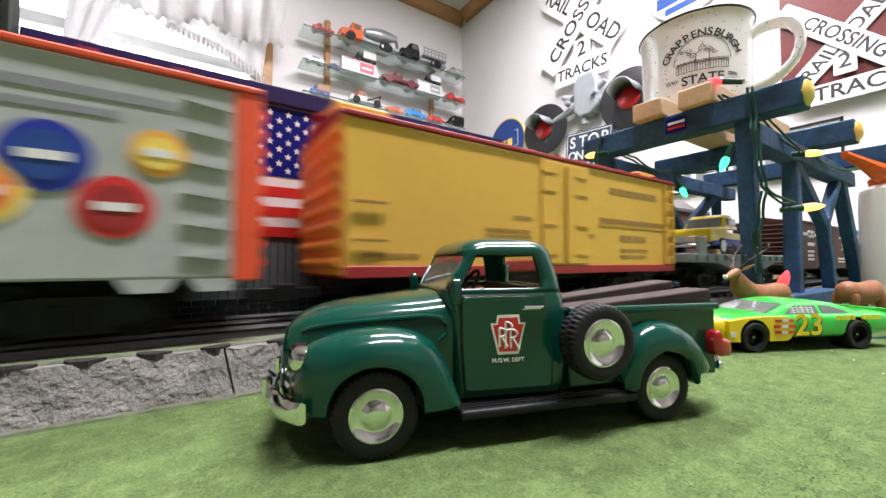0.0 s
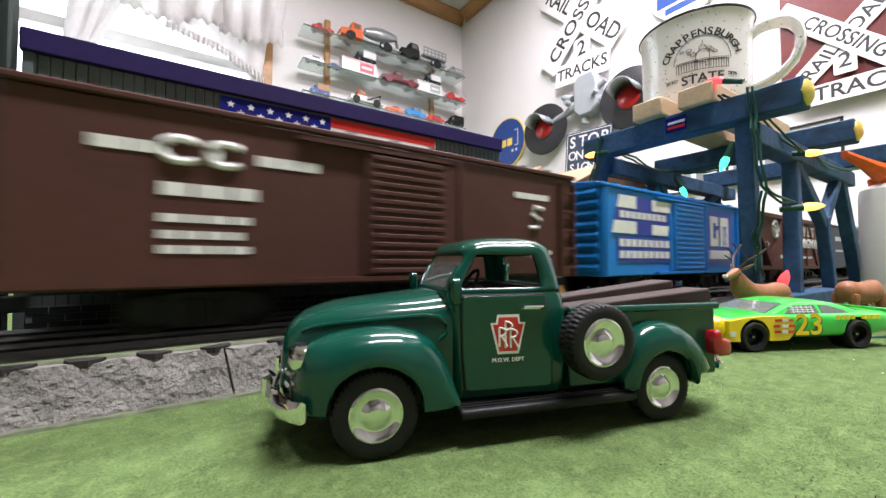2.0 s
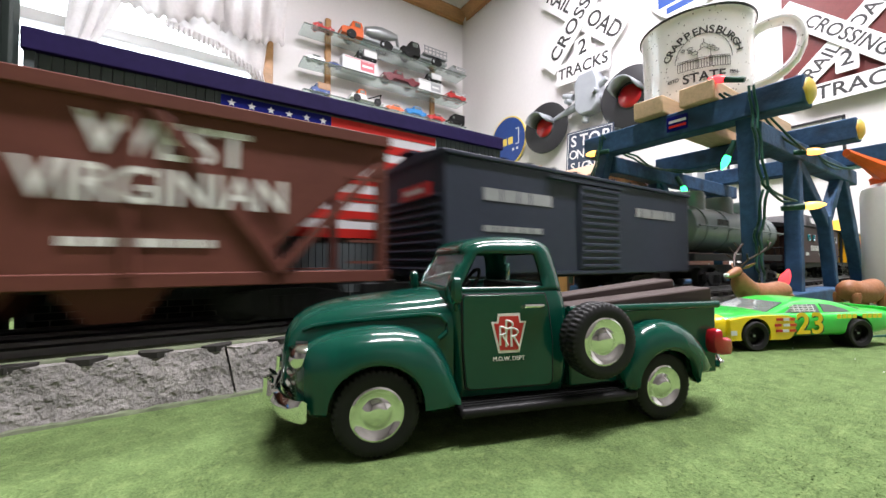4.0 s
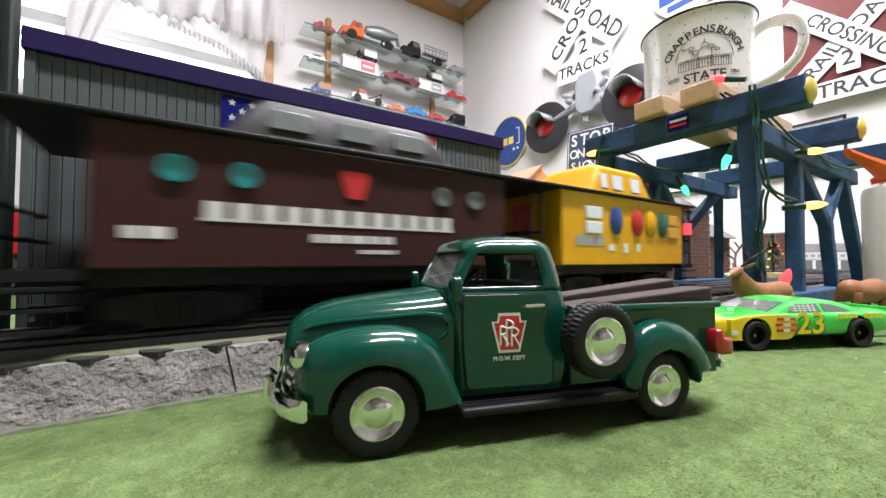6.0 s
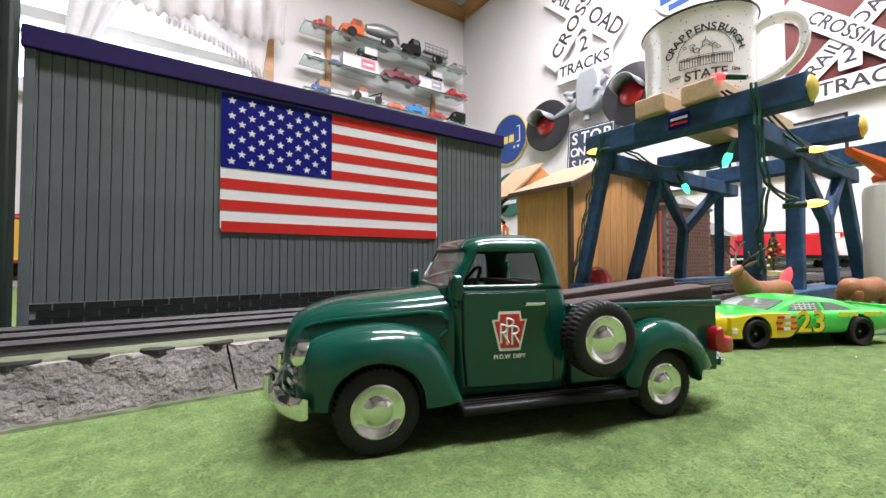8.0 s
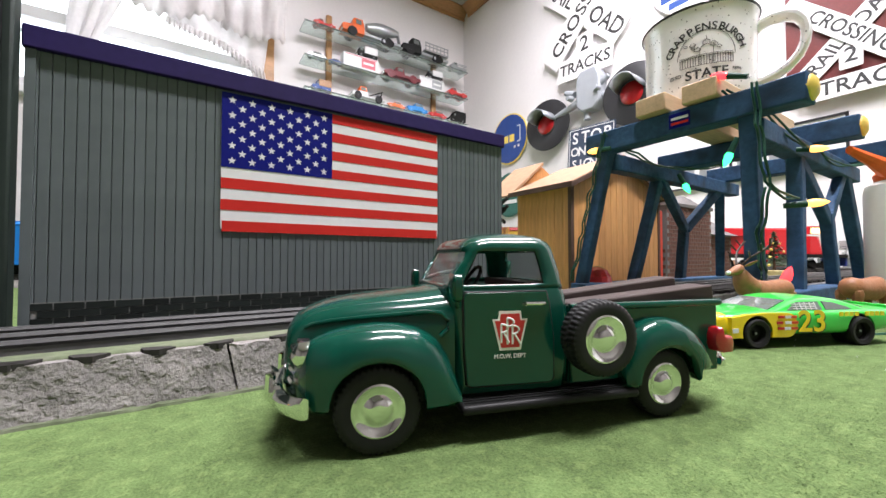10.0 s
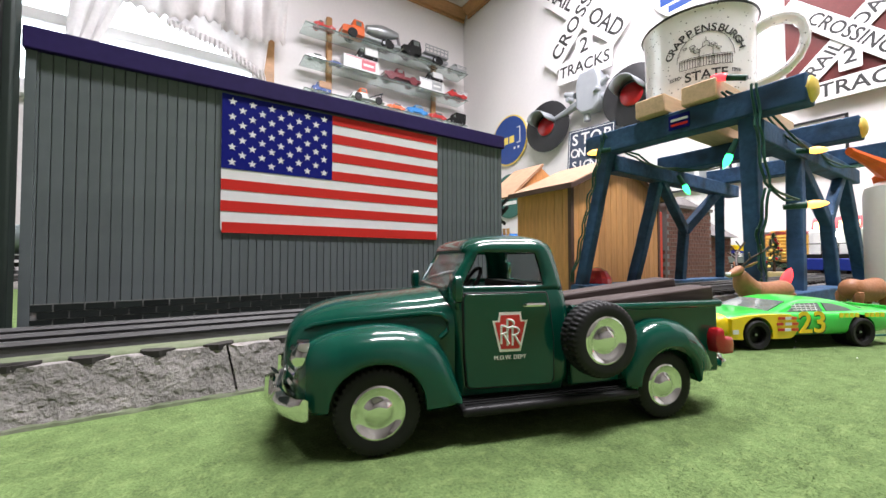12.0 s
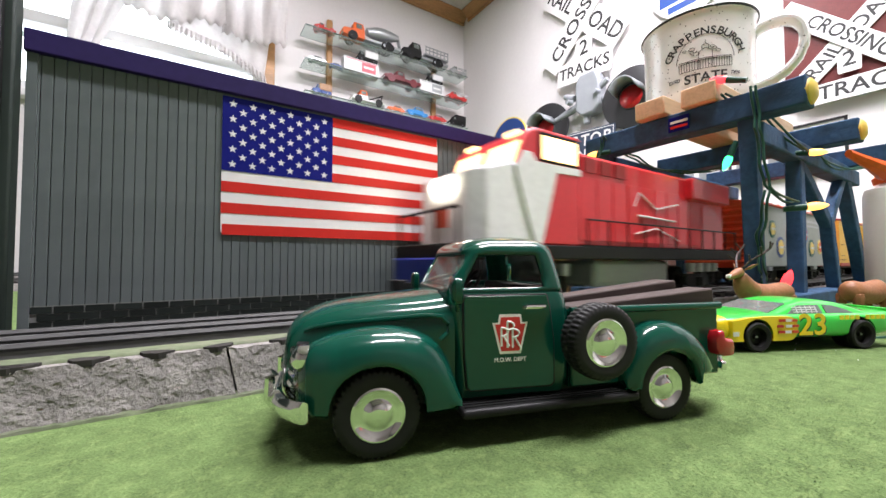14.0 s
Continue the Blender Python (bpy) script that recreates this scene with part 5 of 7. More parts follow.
def caboose(s0, s1, body, roof, label, kind):
    c, L = begin_car("caboose", label, "caboose", s0, s1)
    Lb = L - (4.4 if kind == 1 else 3.4)
    z0, z1 = 3.85, 8.15
    b = part("body", Box(-Lb / 2, Lb / 2, -W2 + 0.1, W2 - 0.1, z0, z1), body, c, bevel=0.06)
    bm = bmesh.new()
    prism(bm, [(-W2 - 0.15, z1), (-W2 - 0.15, z1 + 0.15), (-1.2, z1 + 0.6), (1.2, z1 + 0.6), (W2 + 0.15, z1 + 0.15), (W2 + 0.15, z1)], "x", -L / 2, L / 2)
    r = part("roof", bm, roof, c, bevel=0.05)
    bm = bmesh.new()
    rings = ((z1 + 0.2, 4.7, 2.75), (z1 + 0.55, 4.5, 2.7), (z1 + 1.5, 3.7, 2.5), (z1 + 1.75, 3.4, 2.3), (z1 + 1.9, 2.8, 1.6)) if kind == 1 else ((z1 + 0.3, 3.6, 2.5), (z1 + 1.0, 3.1, 2.45), (z1 + 1.9, 2.6, 2.35), (z1 + 2.2, 2.45, 2.0), (z1 + 2.35, 2.1, 1.4))
    loft(bm, [[(x, y, z) for x, y in rounded(0.2, 0, hx, hy, 0.4)] for z, hx, hy in rings])
    cup = part("cupola", bm, body if kind == 2 else "cupola_grey", r, smooth=True)
    for x in (-2.3, 0.2, 2.6) if kind == 1 else (-1.9, -0.4, 1.7):
        w = 0.75 if kind == 1 else (0.34 if x < -1 else 0.55)
        bm = bmesh.new()
        lean = 0.21 if kind == 1 else 0.11
        loft(bm, [[(x + a, (-2.8 if kind == 1 else -2.53) + lean * (q - 0.55) + o, z1 + q) for a, q in ((-w, 0.62), (w, 0.62), (w, 1.36 if kind == 1 else 1.6), (-w, 1.36 if kind == 1 else 1.6))] for o in (0.0, 0.28)])
        part("cupola_window", bm, "window_light" if kind == 2 else "smoked", cup, bevel=0.03)
    for s in (-1, 1):
        p = part("platform", Box(*sorted((s * Lb / 2, s * L / 2)), -W2 + 0.2, W2 - 0.2, z0 - 0.3, z0), "black_paint", c)
        bm = bmesh.new()
        for y in (-W2 + 0.3, -1, 1, W2 - 0.3):
            rod(bm, (s * (L / 2 - 0.2), y, z0), (s * (L / 2 - 0.2), y, z1 if abs(y) > 2 else z0 + 1.8), 0.09, n=6)
        for z in (z0 + 0.9, z0 + 1.8):
            rod(bm, (s * (L / 2 - 0.2), -W2 + 0.3, z), (s * (L / 2 - 0.2), W2 - 0.3, z), 0.08, n=6)
        part("end_railing", bm, "black_paint", p)
        part("end_door", Box(*sorted((s * Lb / 2, s * (Lb / 2 + 0.08))), -0.9, 0.9, z0 + 0.1, z1 - 0.6), "shed_dark" if kind == 1 else "box_orange", c)
        bm = bmesh.new()
        for i in range(3):
            box(bm, *sorted((s * (Lb / 2 + 0.2), s * (Lb / 2 + 1.8))), -W2 - 0.1, -W2 + 0.5, 2.2 + i * 0.55, 2.3 + i * 0.55)
        part("steps", bm, "black_paint", p)
    rnd = random.Random(kind)
    if kind == 1:
        for x in (-5.7, -3.8, 4.0, 5.8):
            bm = bmesh.new()
            lathe(bm, [(0.42, 0), (0.42, 0.12), (0.34, 0.12), (0.34, 0.04), (0.001, 0.04)], 20, Matrix.Translation((x, -W2 + 0.1, 6.9)) @ Matrix.Rotation(radians(90), 4, "X"))
            part("porthole", bm, "porthole_see_through" if x < 0 else "smoked", b, "round porthole window", smooth=True)
        bm = bmesh.new()
        prism(bm, [(-0.5, 0.5), (0.5, 0.5), (0.55, 0.2), (0.3, -0.55), (-0.3, -0.55), (-0.55, 0.2)], "y", -0.06, 0)
        part("keystone_badge", bm, "badge_red", b, m=at_cm(0.0, -W2 + 0.1, 7.0))
        bars([(-4.9 + i * 0.8, -4.34 + i * 0.8, 5.38, 5.98) for i in range(12)] + [(-4.98 + i * 0.8, -4.26 + i * 0.8, 5.35, 5.45) for i in range(12)] + label_rows(rnd, -1.6, 1.6, 4.75, 0.3) + label_rows(rnd, 0.2, 2.0, 4.35, 0.16) + label_rows(rnd, -6.9, -5.8, 4.75, 0.36), "lettering", b, side(0, -W2 + 0.1, 0))
    else:
        for x, w in ((-4.0, 0.75), (5.3, 0.7)):
            for z in (6.1, 7.0):
                part("side_window", Box(x - w, x + w, -W2 - 0.02, -W2 + 0.12, z - 0.38, z + 0.34), "window_light" if x < 0 else "reefer_end", b, bevel=0.05)
        for x, col in ((-1.7, "sign_blue"), (0.7, "badge_red"), (2.3, "caboose_yellow"), (3.9, "sign_green")):
            bm = bmesh.new()
            lathe(bm, [(0.001, 0), (0.82, 0), (0.8, 0.08), (0.5, 0.2), (0.001, 0.25)], 24, Matrix.Translation((x, -W2 + 0.08, 6.6)) @ Matrix.Rotation(radians(90), 4, "X") @ Matrix.Diagonal((0.8, 1.1, 1, 1)))
            part("round_mark", bm, col, b, "round coloured mark", smooth=True)
        bars(label_rows(rnd, -5.6, -3.0, 5.0, 0.6, 0.1), "toy_grey", b, side(0, -W2 + 0.1, 0))
        bars([(-2.5, -1.9, 4.7, 5.1), (-0.9, -0.4, 4.6, 5.2), (0.6, 1.0, 4.7, 5.2)], "lettering", b, side(0, -W2 + 0.1, 0))
    if kind == 2:
        part("marker_lamp", Box(L / 2 - 0.35, L / 2 - 0.05, -W2 + 0.15, -W2 + 0.65, 6.1, 7.0), "bulb_red", c, "glowing red marker lamp", bevel=0.1)
    part("frame", Box(-Lb / 2, Lb / 2, -2.4, 2.4, 3.3, 3.85), "black_paint", c)
    running_gear(c, L, 4.4)


def locomotive(s0, s1, group, listed=True):
    c = thing("locomotive", "red diesel locomotive with white nose and lit cab", "locomotive", group)
    L = s1 - s0
    if listed:
        CARS.append((c, (s0 + s1) / 2, L / 2 - 6.5))
    part("frame", Box(-L / 2, L / 2, -W2, W2, 4.25, 5.0), "black_paint", c, bevel=0.06)
    nose = bmesh.new()
    x = -L / 2
    loft(nose, [[(a, y * k, z) for a, k, z in ((x + 1.2 + o, 1, 5.0), (x + 5.2, 1, 5.0), (x + 5.2, 1, 9.35), (x + 3.5, 1, 9.2), (x + 1.3 + o, 1, 8.75))] for y, o in ((-2.95, 0.7), (-2.2, 0.1), (2.2, 0.1), (2.95, 0.7))])
    part("nose", nose, "loco_white", c, bevel=0.1)
    bm = bmesh.new()
    prism(bm, [(x + 3.7, 8.9), (x + 4.6, 10.9), (x + 5.1, 11.3), (x + 8.9, 11.3), (x + 8.9, 5.0), (x + 5.2, 5.0), (x + 5.0, 8.9)], "y", -3.05, 3.05)
    cab = part("cab", bm, "loco_red", c, bevel=0.12)
    bm = bmesh.new()
    prism(bm, [(x + 3.75, 9.0), (x + 5.15, 5.05), (x + 5.7, 5.05), (x + 6.9, 9.0), (x + 8.95, 9.05), (x + 8.95, 9.45), (x + 5.3, 9.45), (x + 4.9, 9.9), (x + 4.3, 9.9)], "y", -3.09, 3.09)
    part("cab_band", bm, "loco_white", cab, "white band along the cab", bevel=0.03)
    for s in (-1, 1):
        part("window_frame", Box(x + 5.45, x + 8.8, *sorted((s * 3.0, s * 3.1)), 9.48, 11.1), "black_paint", cab, bevel=0.04)
    for s in (-1, 1):
        part("side_window", Box(x + 5.7, x + 8.55, *sorted((s * 3.05, s * 3.13)), 9.62, 10.9), "cab_glow", cab, "lit cab window")
        bm = bmesh.new()
        prism(bm, [(x + 3.84, 9.3), (x + 4.4, 10.55), (x + 4.5, 10.5), (x + 3.94, 9.3)], "y", *sorted((s * 0.3, s * 2.75)))
        part("windscreen", bm, "cab_glow", cab, "lit windscreen pane")
        part("number_board", Box(x + 4.6, x + 4.95, *sorted((s * 1.3, s * 2.3)), 11.02, 11.25), "cab_glow", cab)
        bm = bmesh.new()
        lathe(bm, [(0.001, 0.14), (0.3, 0.1), (0.34, 0.0), (0.34, -0.1)], 16, Matrix.Translation((x + 1.25, s * 0.5, 8.15)) @ Matrix.Rotation(radians(-90), 4, "Y"))
        part("headlight", bm, "headlight", c, "glowing headlight", smooth=True)
    part("nose_mark", Box(x + 1.2, x + 1.29, -0.6, 0.6, 5.9, 6.9), "box_orange", c, bevel=0.04)
    hood = part("long_hood", Box(x + 8.9, L / 2 - 1.6, -2.45, 2.45, 5.0, 10.7), "loco_red", c, bevel=0.18)
    part("roof_line", Box(x + 9.2, L / 2 - 1.8, -2.0, 2.0, 10.7, 10.9), "loco_red", hood, bevel=0.06)
    part("radiator", Box(L / 2 - 8.5, L / 2 - 1.8, -3.05, 3.05, 9.0, 10.7), "loco_red", c, bevel=0.15)
    for i in range(9):
        xx = x + 9.6 + i * 1.7
        part("hood_door", Box(xx, xx + 1.6, -2.5, -2.45, 5.4, 9.3), "loco_red", hood, bevel=0.02)
    for i in range(3):
        part("louvre", Box(x + 10 + i * 1.6, x + 11.2 + i * 1.6, -2.56, -2.4, 9.6, 10.5), "box_red", hood)
    bm = bmesh.new()
    tube(bm, [(x + 15.4, -2.56, 7.9), (x + 16.0, -2.56, 8.9), (x + 18.2, -2.56, 7.9), (x + 21.4, -2.56, 8.5)], 0.045)
    tube(bm, [(x + 15.4, -2.56, 6.0), (x + 18.2, -2.56, 6.5), (x + 21.4, -2.56, 5.7)], 0.045)
    tube(bm, [(x + 15.8, -2.56, 7.3), (x + 20.8, -2.56, 7.15)], 0.07)
    part("side_mark", bm, "lettering", hood, "white line mark")
    part("walkway", Box(x + 8.9, L / 2, -W2, W2, 5.0, 5.08), "black_paint", c)
    bm = bmesh.new()
    for i in range(11):
        xx = x + 9.5 + i * (L - 10.5) / 10
        rod(bm, (xx, -W2 + 0.1, 5.0), (xx, -W2 + 0.1, 6.6), 0.06, n=6)
    rod(bm, (x + 9.5, -W2 + 0.1, 6.6), (L / 2 - 1, -W2 + 0.1, 6.6), 0.06, n=6)
    part("hand_rail", bm, "black_paint", c)
    bm = bmesh.new()
    for y in (-2.9, -1.0, 1.0, 2.9):
        rod(bm, (x + 0.25, y, 4.9), (x + 0.25, y, 6.7), 0.08, n=6)
    for y0, y1 in ((-2.9, -1.0), (1.0, 2.9), (-1.0, 1.0)):
        rod(bm, (x + 0.25, y0, 6.7), (x + 0.25, y1, 6.7), 0.08, n=6)
    part("front_railing", bm, "black_paint", c)
    part("pilot", Box(x - 0.2, x + 0.2, -2.8, 2.8, 2.4, 4.3), "navy_blue", c, bevel=0.1)
    part("fuel_tank", Box(-4.5, 4.5, -2.4, 2.4, 2.5, 4.2), "signal_grey", c, bevel=0.3)
    for s in (-1, 1):
        bogie(c, s * (L / 2 - 6.0), 0.95, 4.6)
        coupler(c, s * L / 2, s)
        bm = bmesh.new()
        for k in (-2, -0.7, 0.7, 2):
            rod(bm, (s * (L / 2 - 6.0) + k, -2.5, 3.3), (s * (L / 2 - 6.0) + k, -2.5, 4.0), 0.35, n=10)
        part("spring", bm, "toy_grey", c, smooth=True)
    return c


locomotive(485.8, 517.0, "cars of the train")
white_boxcar(-24.0, 1.9)
reefer(4.9, 29.5)
flatcar(32.2, 55.4)
brown_boxcar(58.3, 80.7)
blue_boxcar(83.5, 104.3)
hopper(107.4, 131.5)
dark_boxcar(134.2, 156.6)
tank_car(159.6, 180.4)
caboose(182.6, 202.4, "caboose_brown", "black_paint", "dark brown caboose with black cupola and white lettering", 1)
caboose(202.8, 219.8, "caboose_yellow", "black_paint", "yellow caboose with round coloured marks on its side", 2)
other = locomotive(0, 31.2, "locomotives on the far loop", False)


# ================================================================ gantry crane of blue timber
def gantry():
    g = thing("gantry_crane", "blue painted timber gantry crane straddling the track", "gantry crane")

    def timber(name, p0, p1, w, h, label=""):
        bm = bmesh.new()
        n = 6
        p0, p1 = Vector(p0), Vector(p1)
        d, a, b = frame_of(p1 - p0)
        rings = []
        for i in range(n + 1):
            p = p0.lerp(p1, i / n)
            k = 0.06
            rings.append([p + a * (w / 2 * s + noise.noise((p.x + s, p.y + q, p.z)) * k) + b * (h / 2 * q + noise.noise((p.x + s * 3, p.y - q, p.z + 9)) * k) for s, q in ((-1, -1), (1, -1), (1, 1), (-1, 1))])
        loft(bm, rings)
        return part(name, bm, "blue_timber", g, label, bevel=0.12)
    for x, y0 in ((34.0, 7.55), (47.6, 7.45), (60.5, 6.5)):
        b = timber("cross_beam", (x, y0, 15.35), (x, 24.2, 15.35), 1.8, 1.9)
        bm = bmesh.new()
        lathe(bm, [(0.001, 0.35), (0.55, 0.3), (0.85, 0.1), (0.9, -0.1)], 24, Matrix.Translation((x, y0, 15.35)) @ Matrix.Rotation(radians(90), 4, "X"))
        part("end_cap", bm, "yellow_cap", b, "round yellow end cap", smooth=True)
    for side_y, foot_y in ((11.0, 10.7), (22.6, 25.2)):
        timber("long_beam", (34.6, side_y, 13.6), (64.0, side_y, 13.6), 1.4, 1.6)
        timber("sill_beam", (33.0, foot_y, 0.8), (68.0, foot_y, 0.8), 1.8, 1.5)
        timber("leg", (34.0, foot_y + (0.6 if side_y > 15 else 0), 0.0), (34.0, side_y - (0.5 if side_y > 15 else 0), 15.9 if side_y < 15 else 15.6), 1.05, 1.05)
        timber("leg", (42.8, foot_y, 1.0), (44.2, side_y, 14.2), 1.1, 1.1)
        timber("leg", (66.0, foot_y, 1.0), (59.5, side_y, 14.0), 1.1, 1.2)
        timber("post", (54.0, foot_y, 1.0), (52.5, (side_y + foot_y) / 2, 8.6), 1.0, 1.1)
        timber("brace", (44.2, side_y, 13.2), (52.6, (side_y + foot_y) / 2, 7.8), 0.9, 1.1)
        timber("brace", (59.0, side_y, 13.2), (52.6, (side_y + foot_y) / 2, 7.8), 0.9, 1.1)
    # small flag sticker
    st = part("flag_sticker", Box(32.98, 33.06, 14.5, 16.1, 14.75, 15.95), "flag_blue", g, "small flag sticker", bevel=0.02)
    part("sticker_stripe", Box(32.93, 32.98, 14.6, 15.9, 15.0, 15.2), "flag_red", st)
    part("sticker_stripe", Box(32.93, 32.98, 14.6, 15.9, 15.4, 15.6), "flag_white", st)
    return g


gantry()
for y, x0, z in ((17.3, 32.3, 16.33), (13.7, 32.6, 16.33)):
    ob = part("wood_block", Box(x0, x0 + 17.5, y - 1.25, y + 1.25, z, z + 1.5), "pine", bevel=0.12)
    tagged(ob, "bare pine wood strip lying across the blue gantry beams", "wood block", "pine strips under the mug")


# ---------------------------------------------------------------- mug
def speckled(m, scale, size, color):
    nt = m.node_tree
    b = nt.nodes["Principled BSDF"]
    old = b.inputs["Base Color"].links[0].from_socket
    co, vo, nz, ra, mix = (nt.nodes.new("ShaderNode" + k) for k in ("TexCoord", "TexVoronoi", "TexNoise", "MapRange", "Mix"))
    vo.inputs["Scale"].default_value = scale
    vo.inputs["Randomness"].default_value = 1.0
    nz.inputs["Scale"].default_value = scale * 3
    ad = nt.nodes.new("ShaderNodeMath")
    ad.operation = "MULTIPLY_ADD"
    ad.inputs[1].default_value = 0.35
    nt.links.new(co.outputs["Object"], vo.inputs["Vector"]), nt.links.new(co.outputs["Object"], nz.inputs["Vector"])
    nt.links.new(nz.outputs["Fac"], ad.inputs[0]), nt.links.new(vo.outputs["Distance"], ad.inputs[2])
    ra.inputs["From Min"].default_value, ra.inputs["From Max"].default_value = size + 0.2, size + 0.12
    nt.links.new(ad.outputs[0], ra.inputs["Value"])
    mix.data_type = "RGBA"
    mix.inputs["B"].default_value = (*color, 1)
    nt.links.new(ra.outputs[0], mix.inputs["Factor"]), nt.links.new(old, mix.inputs["A"]), nt.links.new(mix.outputs["Result"], b.inputs["Base Color"])


speckled(M["enamel"], 260, 0.15, (0.03, 0.03, 0.03))


def bend(me, radius, turn):
    """Wraps a flat mesh (x, y in metres) round an upright cylinder."""
    for v in me.vertices:
        a, r = v.co.x / radius, radius + v.co.z
        h = v.co.y
        v.co = (r * math.sin(a + turn), -r * math.cos(a + turn), h)


def mug():
    face = math.degrees(math.atan2(17.2, 41.0))
    g = thing("mug", "white speckled enamel camp mug with black rim and lettering", "mug", m=at_cm(41.0, 17.2, 17.85, 0, 0, face - 90 + 8))
    prof = [(0.001, 0.15), (3.9, 0.0), (4.22, 0.2), (4.4, 0.6), (4.46, 1.2), (4.5, 3.4), (4.53, 6.2), (4.6, 7.9), (4.72, 8.3), (4.76, 8.4), (4.66, 8.46), (4.48, 8.25), (4.4, 6.2), (4.3, 0.9), (4.0, 0.5), (0.001, 0.45)]
    bm = bmesh.new()
    lathe(bm, prof, 64)
    part("cup", bm, "enamel", g, smooth=True)
    bm = bmesh.new()
    tube(bm, [(4.72 * math.cos(i * 0.0982), 4.72 * math.sin(i * 0.0982), 8.4) for i in range(65)], 0.12, 8)
    part("rim", bm, "enamel_black", g, "black rim", smooth=True)
    bm = bmesh.new()
    path = [(4.2, 6.7), (4.8, 7.15), (5.5, 7.35), (6.4, 7.3), (7.1, 6.95), (7.55, 6.3), (7.7, 5.5), (7.6, 4.6), (7.2, 3.6), (6.5, 2.8), (5.5, 2.2), (4.1, 1.8)]
    rings = []
    for i, (x, z) in enumerate(path):
        a, b = path[max(0, i - 1)], path[min(len(path) - 1, i + 1)]
        dx, dz = b[0] - a[0], b[1] - a[1]
        q = math.hypot(dx, dz)
        nx, nz = -dz / q, dx / q
        rings.append([(x + nx * 0.38 * math.cos(t), 0.85 * math.sin(t), z + nz * 0.38 * math.cos(t)) for t in (k * 0.6283 for k in range(10))])
    loft(bm, rings)
    part("handle", bm, "enamel", g, "looped enamel handle", m=at_cm(0, 0, 0, 0, 0, -14), smooth=True)
    R = 0.0455

    def printed(text, size, place, name="lettering"):
        cu = bpy.data.curves.new(name, "FONT")
        cu.body, cu.size, cu.extrude, cu.align_x, cu.align_y = text, size * C, 0.00008, "CENTER", "CENTER"
        cu.offset = size * C * 0.018
        tmp = bpy.data.objects.new(name, cu)
        me = bpy.data.meshes.new_from_object(tmp)
        bpy.data.objects.remove(tmp)
        me.transform(place)
        bend(me, R, 0.0)
        me.materials.clear()
        me.materials.append(M["ink"])
        ob = new(name, me)
        ob.parent = g
        return ob
    word = "CRAPPENSBURGH"
    for i, ch in enumerate(word):
        a = radians(158 - 136 * i / (len(word) - 1))
        printed(ch, 0.95, Matrix.Translation((3.05 * C * math.cos(a), 3.75 * C + 2.6 * C * math.sin(a), 0)) @ Matrix.Rotation(a - math.pi / 2, 4, "Z"), "letter")
    printed("STATE", 1.15, Matrix.Translation((0, 2.3 * C, 0)))
    printed("ESTD", 0.42, Matrix.Translation((-2.4 * C, 2.5 * C, 0)))
    printed("1896", 0.42, Matrix.Translation((2.3 * C, 2.5 * C, 0)))
    # line drawing of a domed hall, trees and clouds
    bm = bmesh.new()
    lines = []
    for y in (3.6, 4.35, 4.5):
        lines.append([(-2.0, y), (2.0, y)])
    for i in range(21):
        x = -2.0 + i * 0.2
        lines.append([(x, 3.6), (x, 4.4)])
    lines += [[(-0.5, 3.6), (-0.5, 5.1), (0, 5.4), (0.5, 5.1), (0.5, 3.6)], [(-0.25, 5.2), (-0.25, 5.6), (0, 5.8), (0.25, 5.6), (0.25, 5.2)], [(0, 5.8), (0, 6.1)]]
    lines.append([(2.2 * math.cos(a), 4.4 + 2.2 * math.sin(a)) for a in (i * math.pi / 24 for i in range(25))])
    rr = random.Random(11)
    for i in range(16):
        cx, cy, q = rr.uniform(-1.6, 1.6), rr.uniform(4.9, 6.0), rr.uniform(0.14, 0.28)
        if abs(cx) > 0.5 and math.hypot(cx, cy - 4.4) < 1.9:
            lines.append([(cx + q * math.cos(a), cy + 0.6 * q * math.sin(a)) for a in (k * 0.52 for k in range(13))])
    for ln in lines:
        pts = []
        for (x0, y0), (x1, y1) in zip(ln, ln[1:]):
            for k in range(4):
                pts.append((x0 + (x1 - x0) * k / 4, y0 + (y1 - y0) * k / 4))
        pts.append(ln[-1])
        tube(bm, [((R / C + 0.005) * math.sin(x / (R / C)), -(R / C + 0.005) * math.cos(x / (R / C)), y - 0.5) for x, y in pts], 0.022, 4)
    tagged(part("line_drawing", bm, "ink", g, "fine black drawing of a hall"), kind="stuff")
    return g


mug()


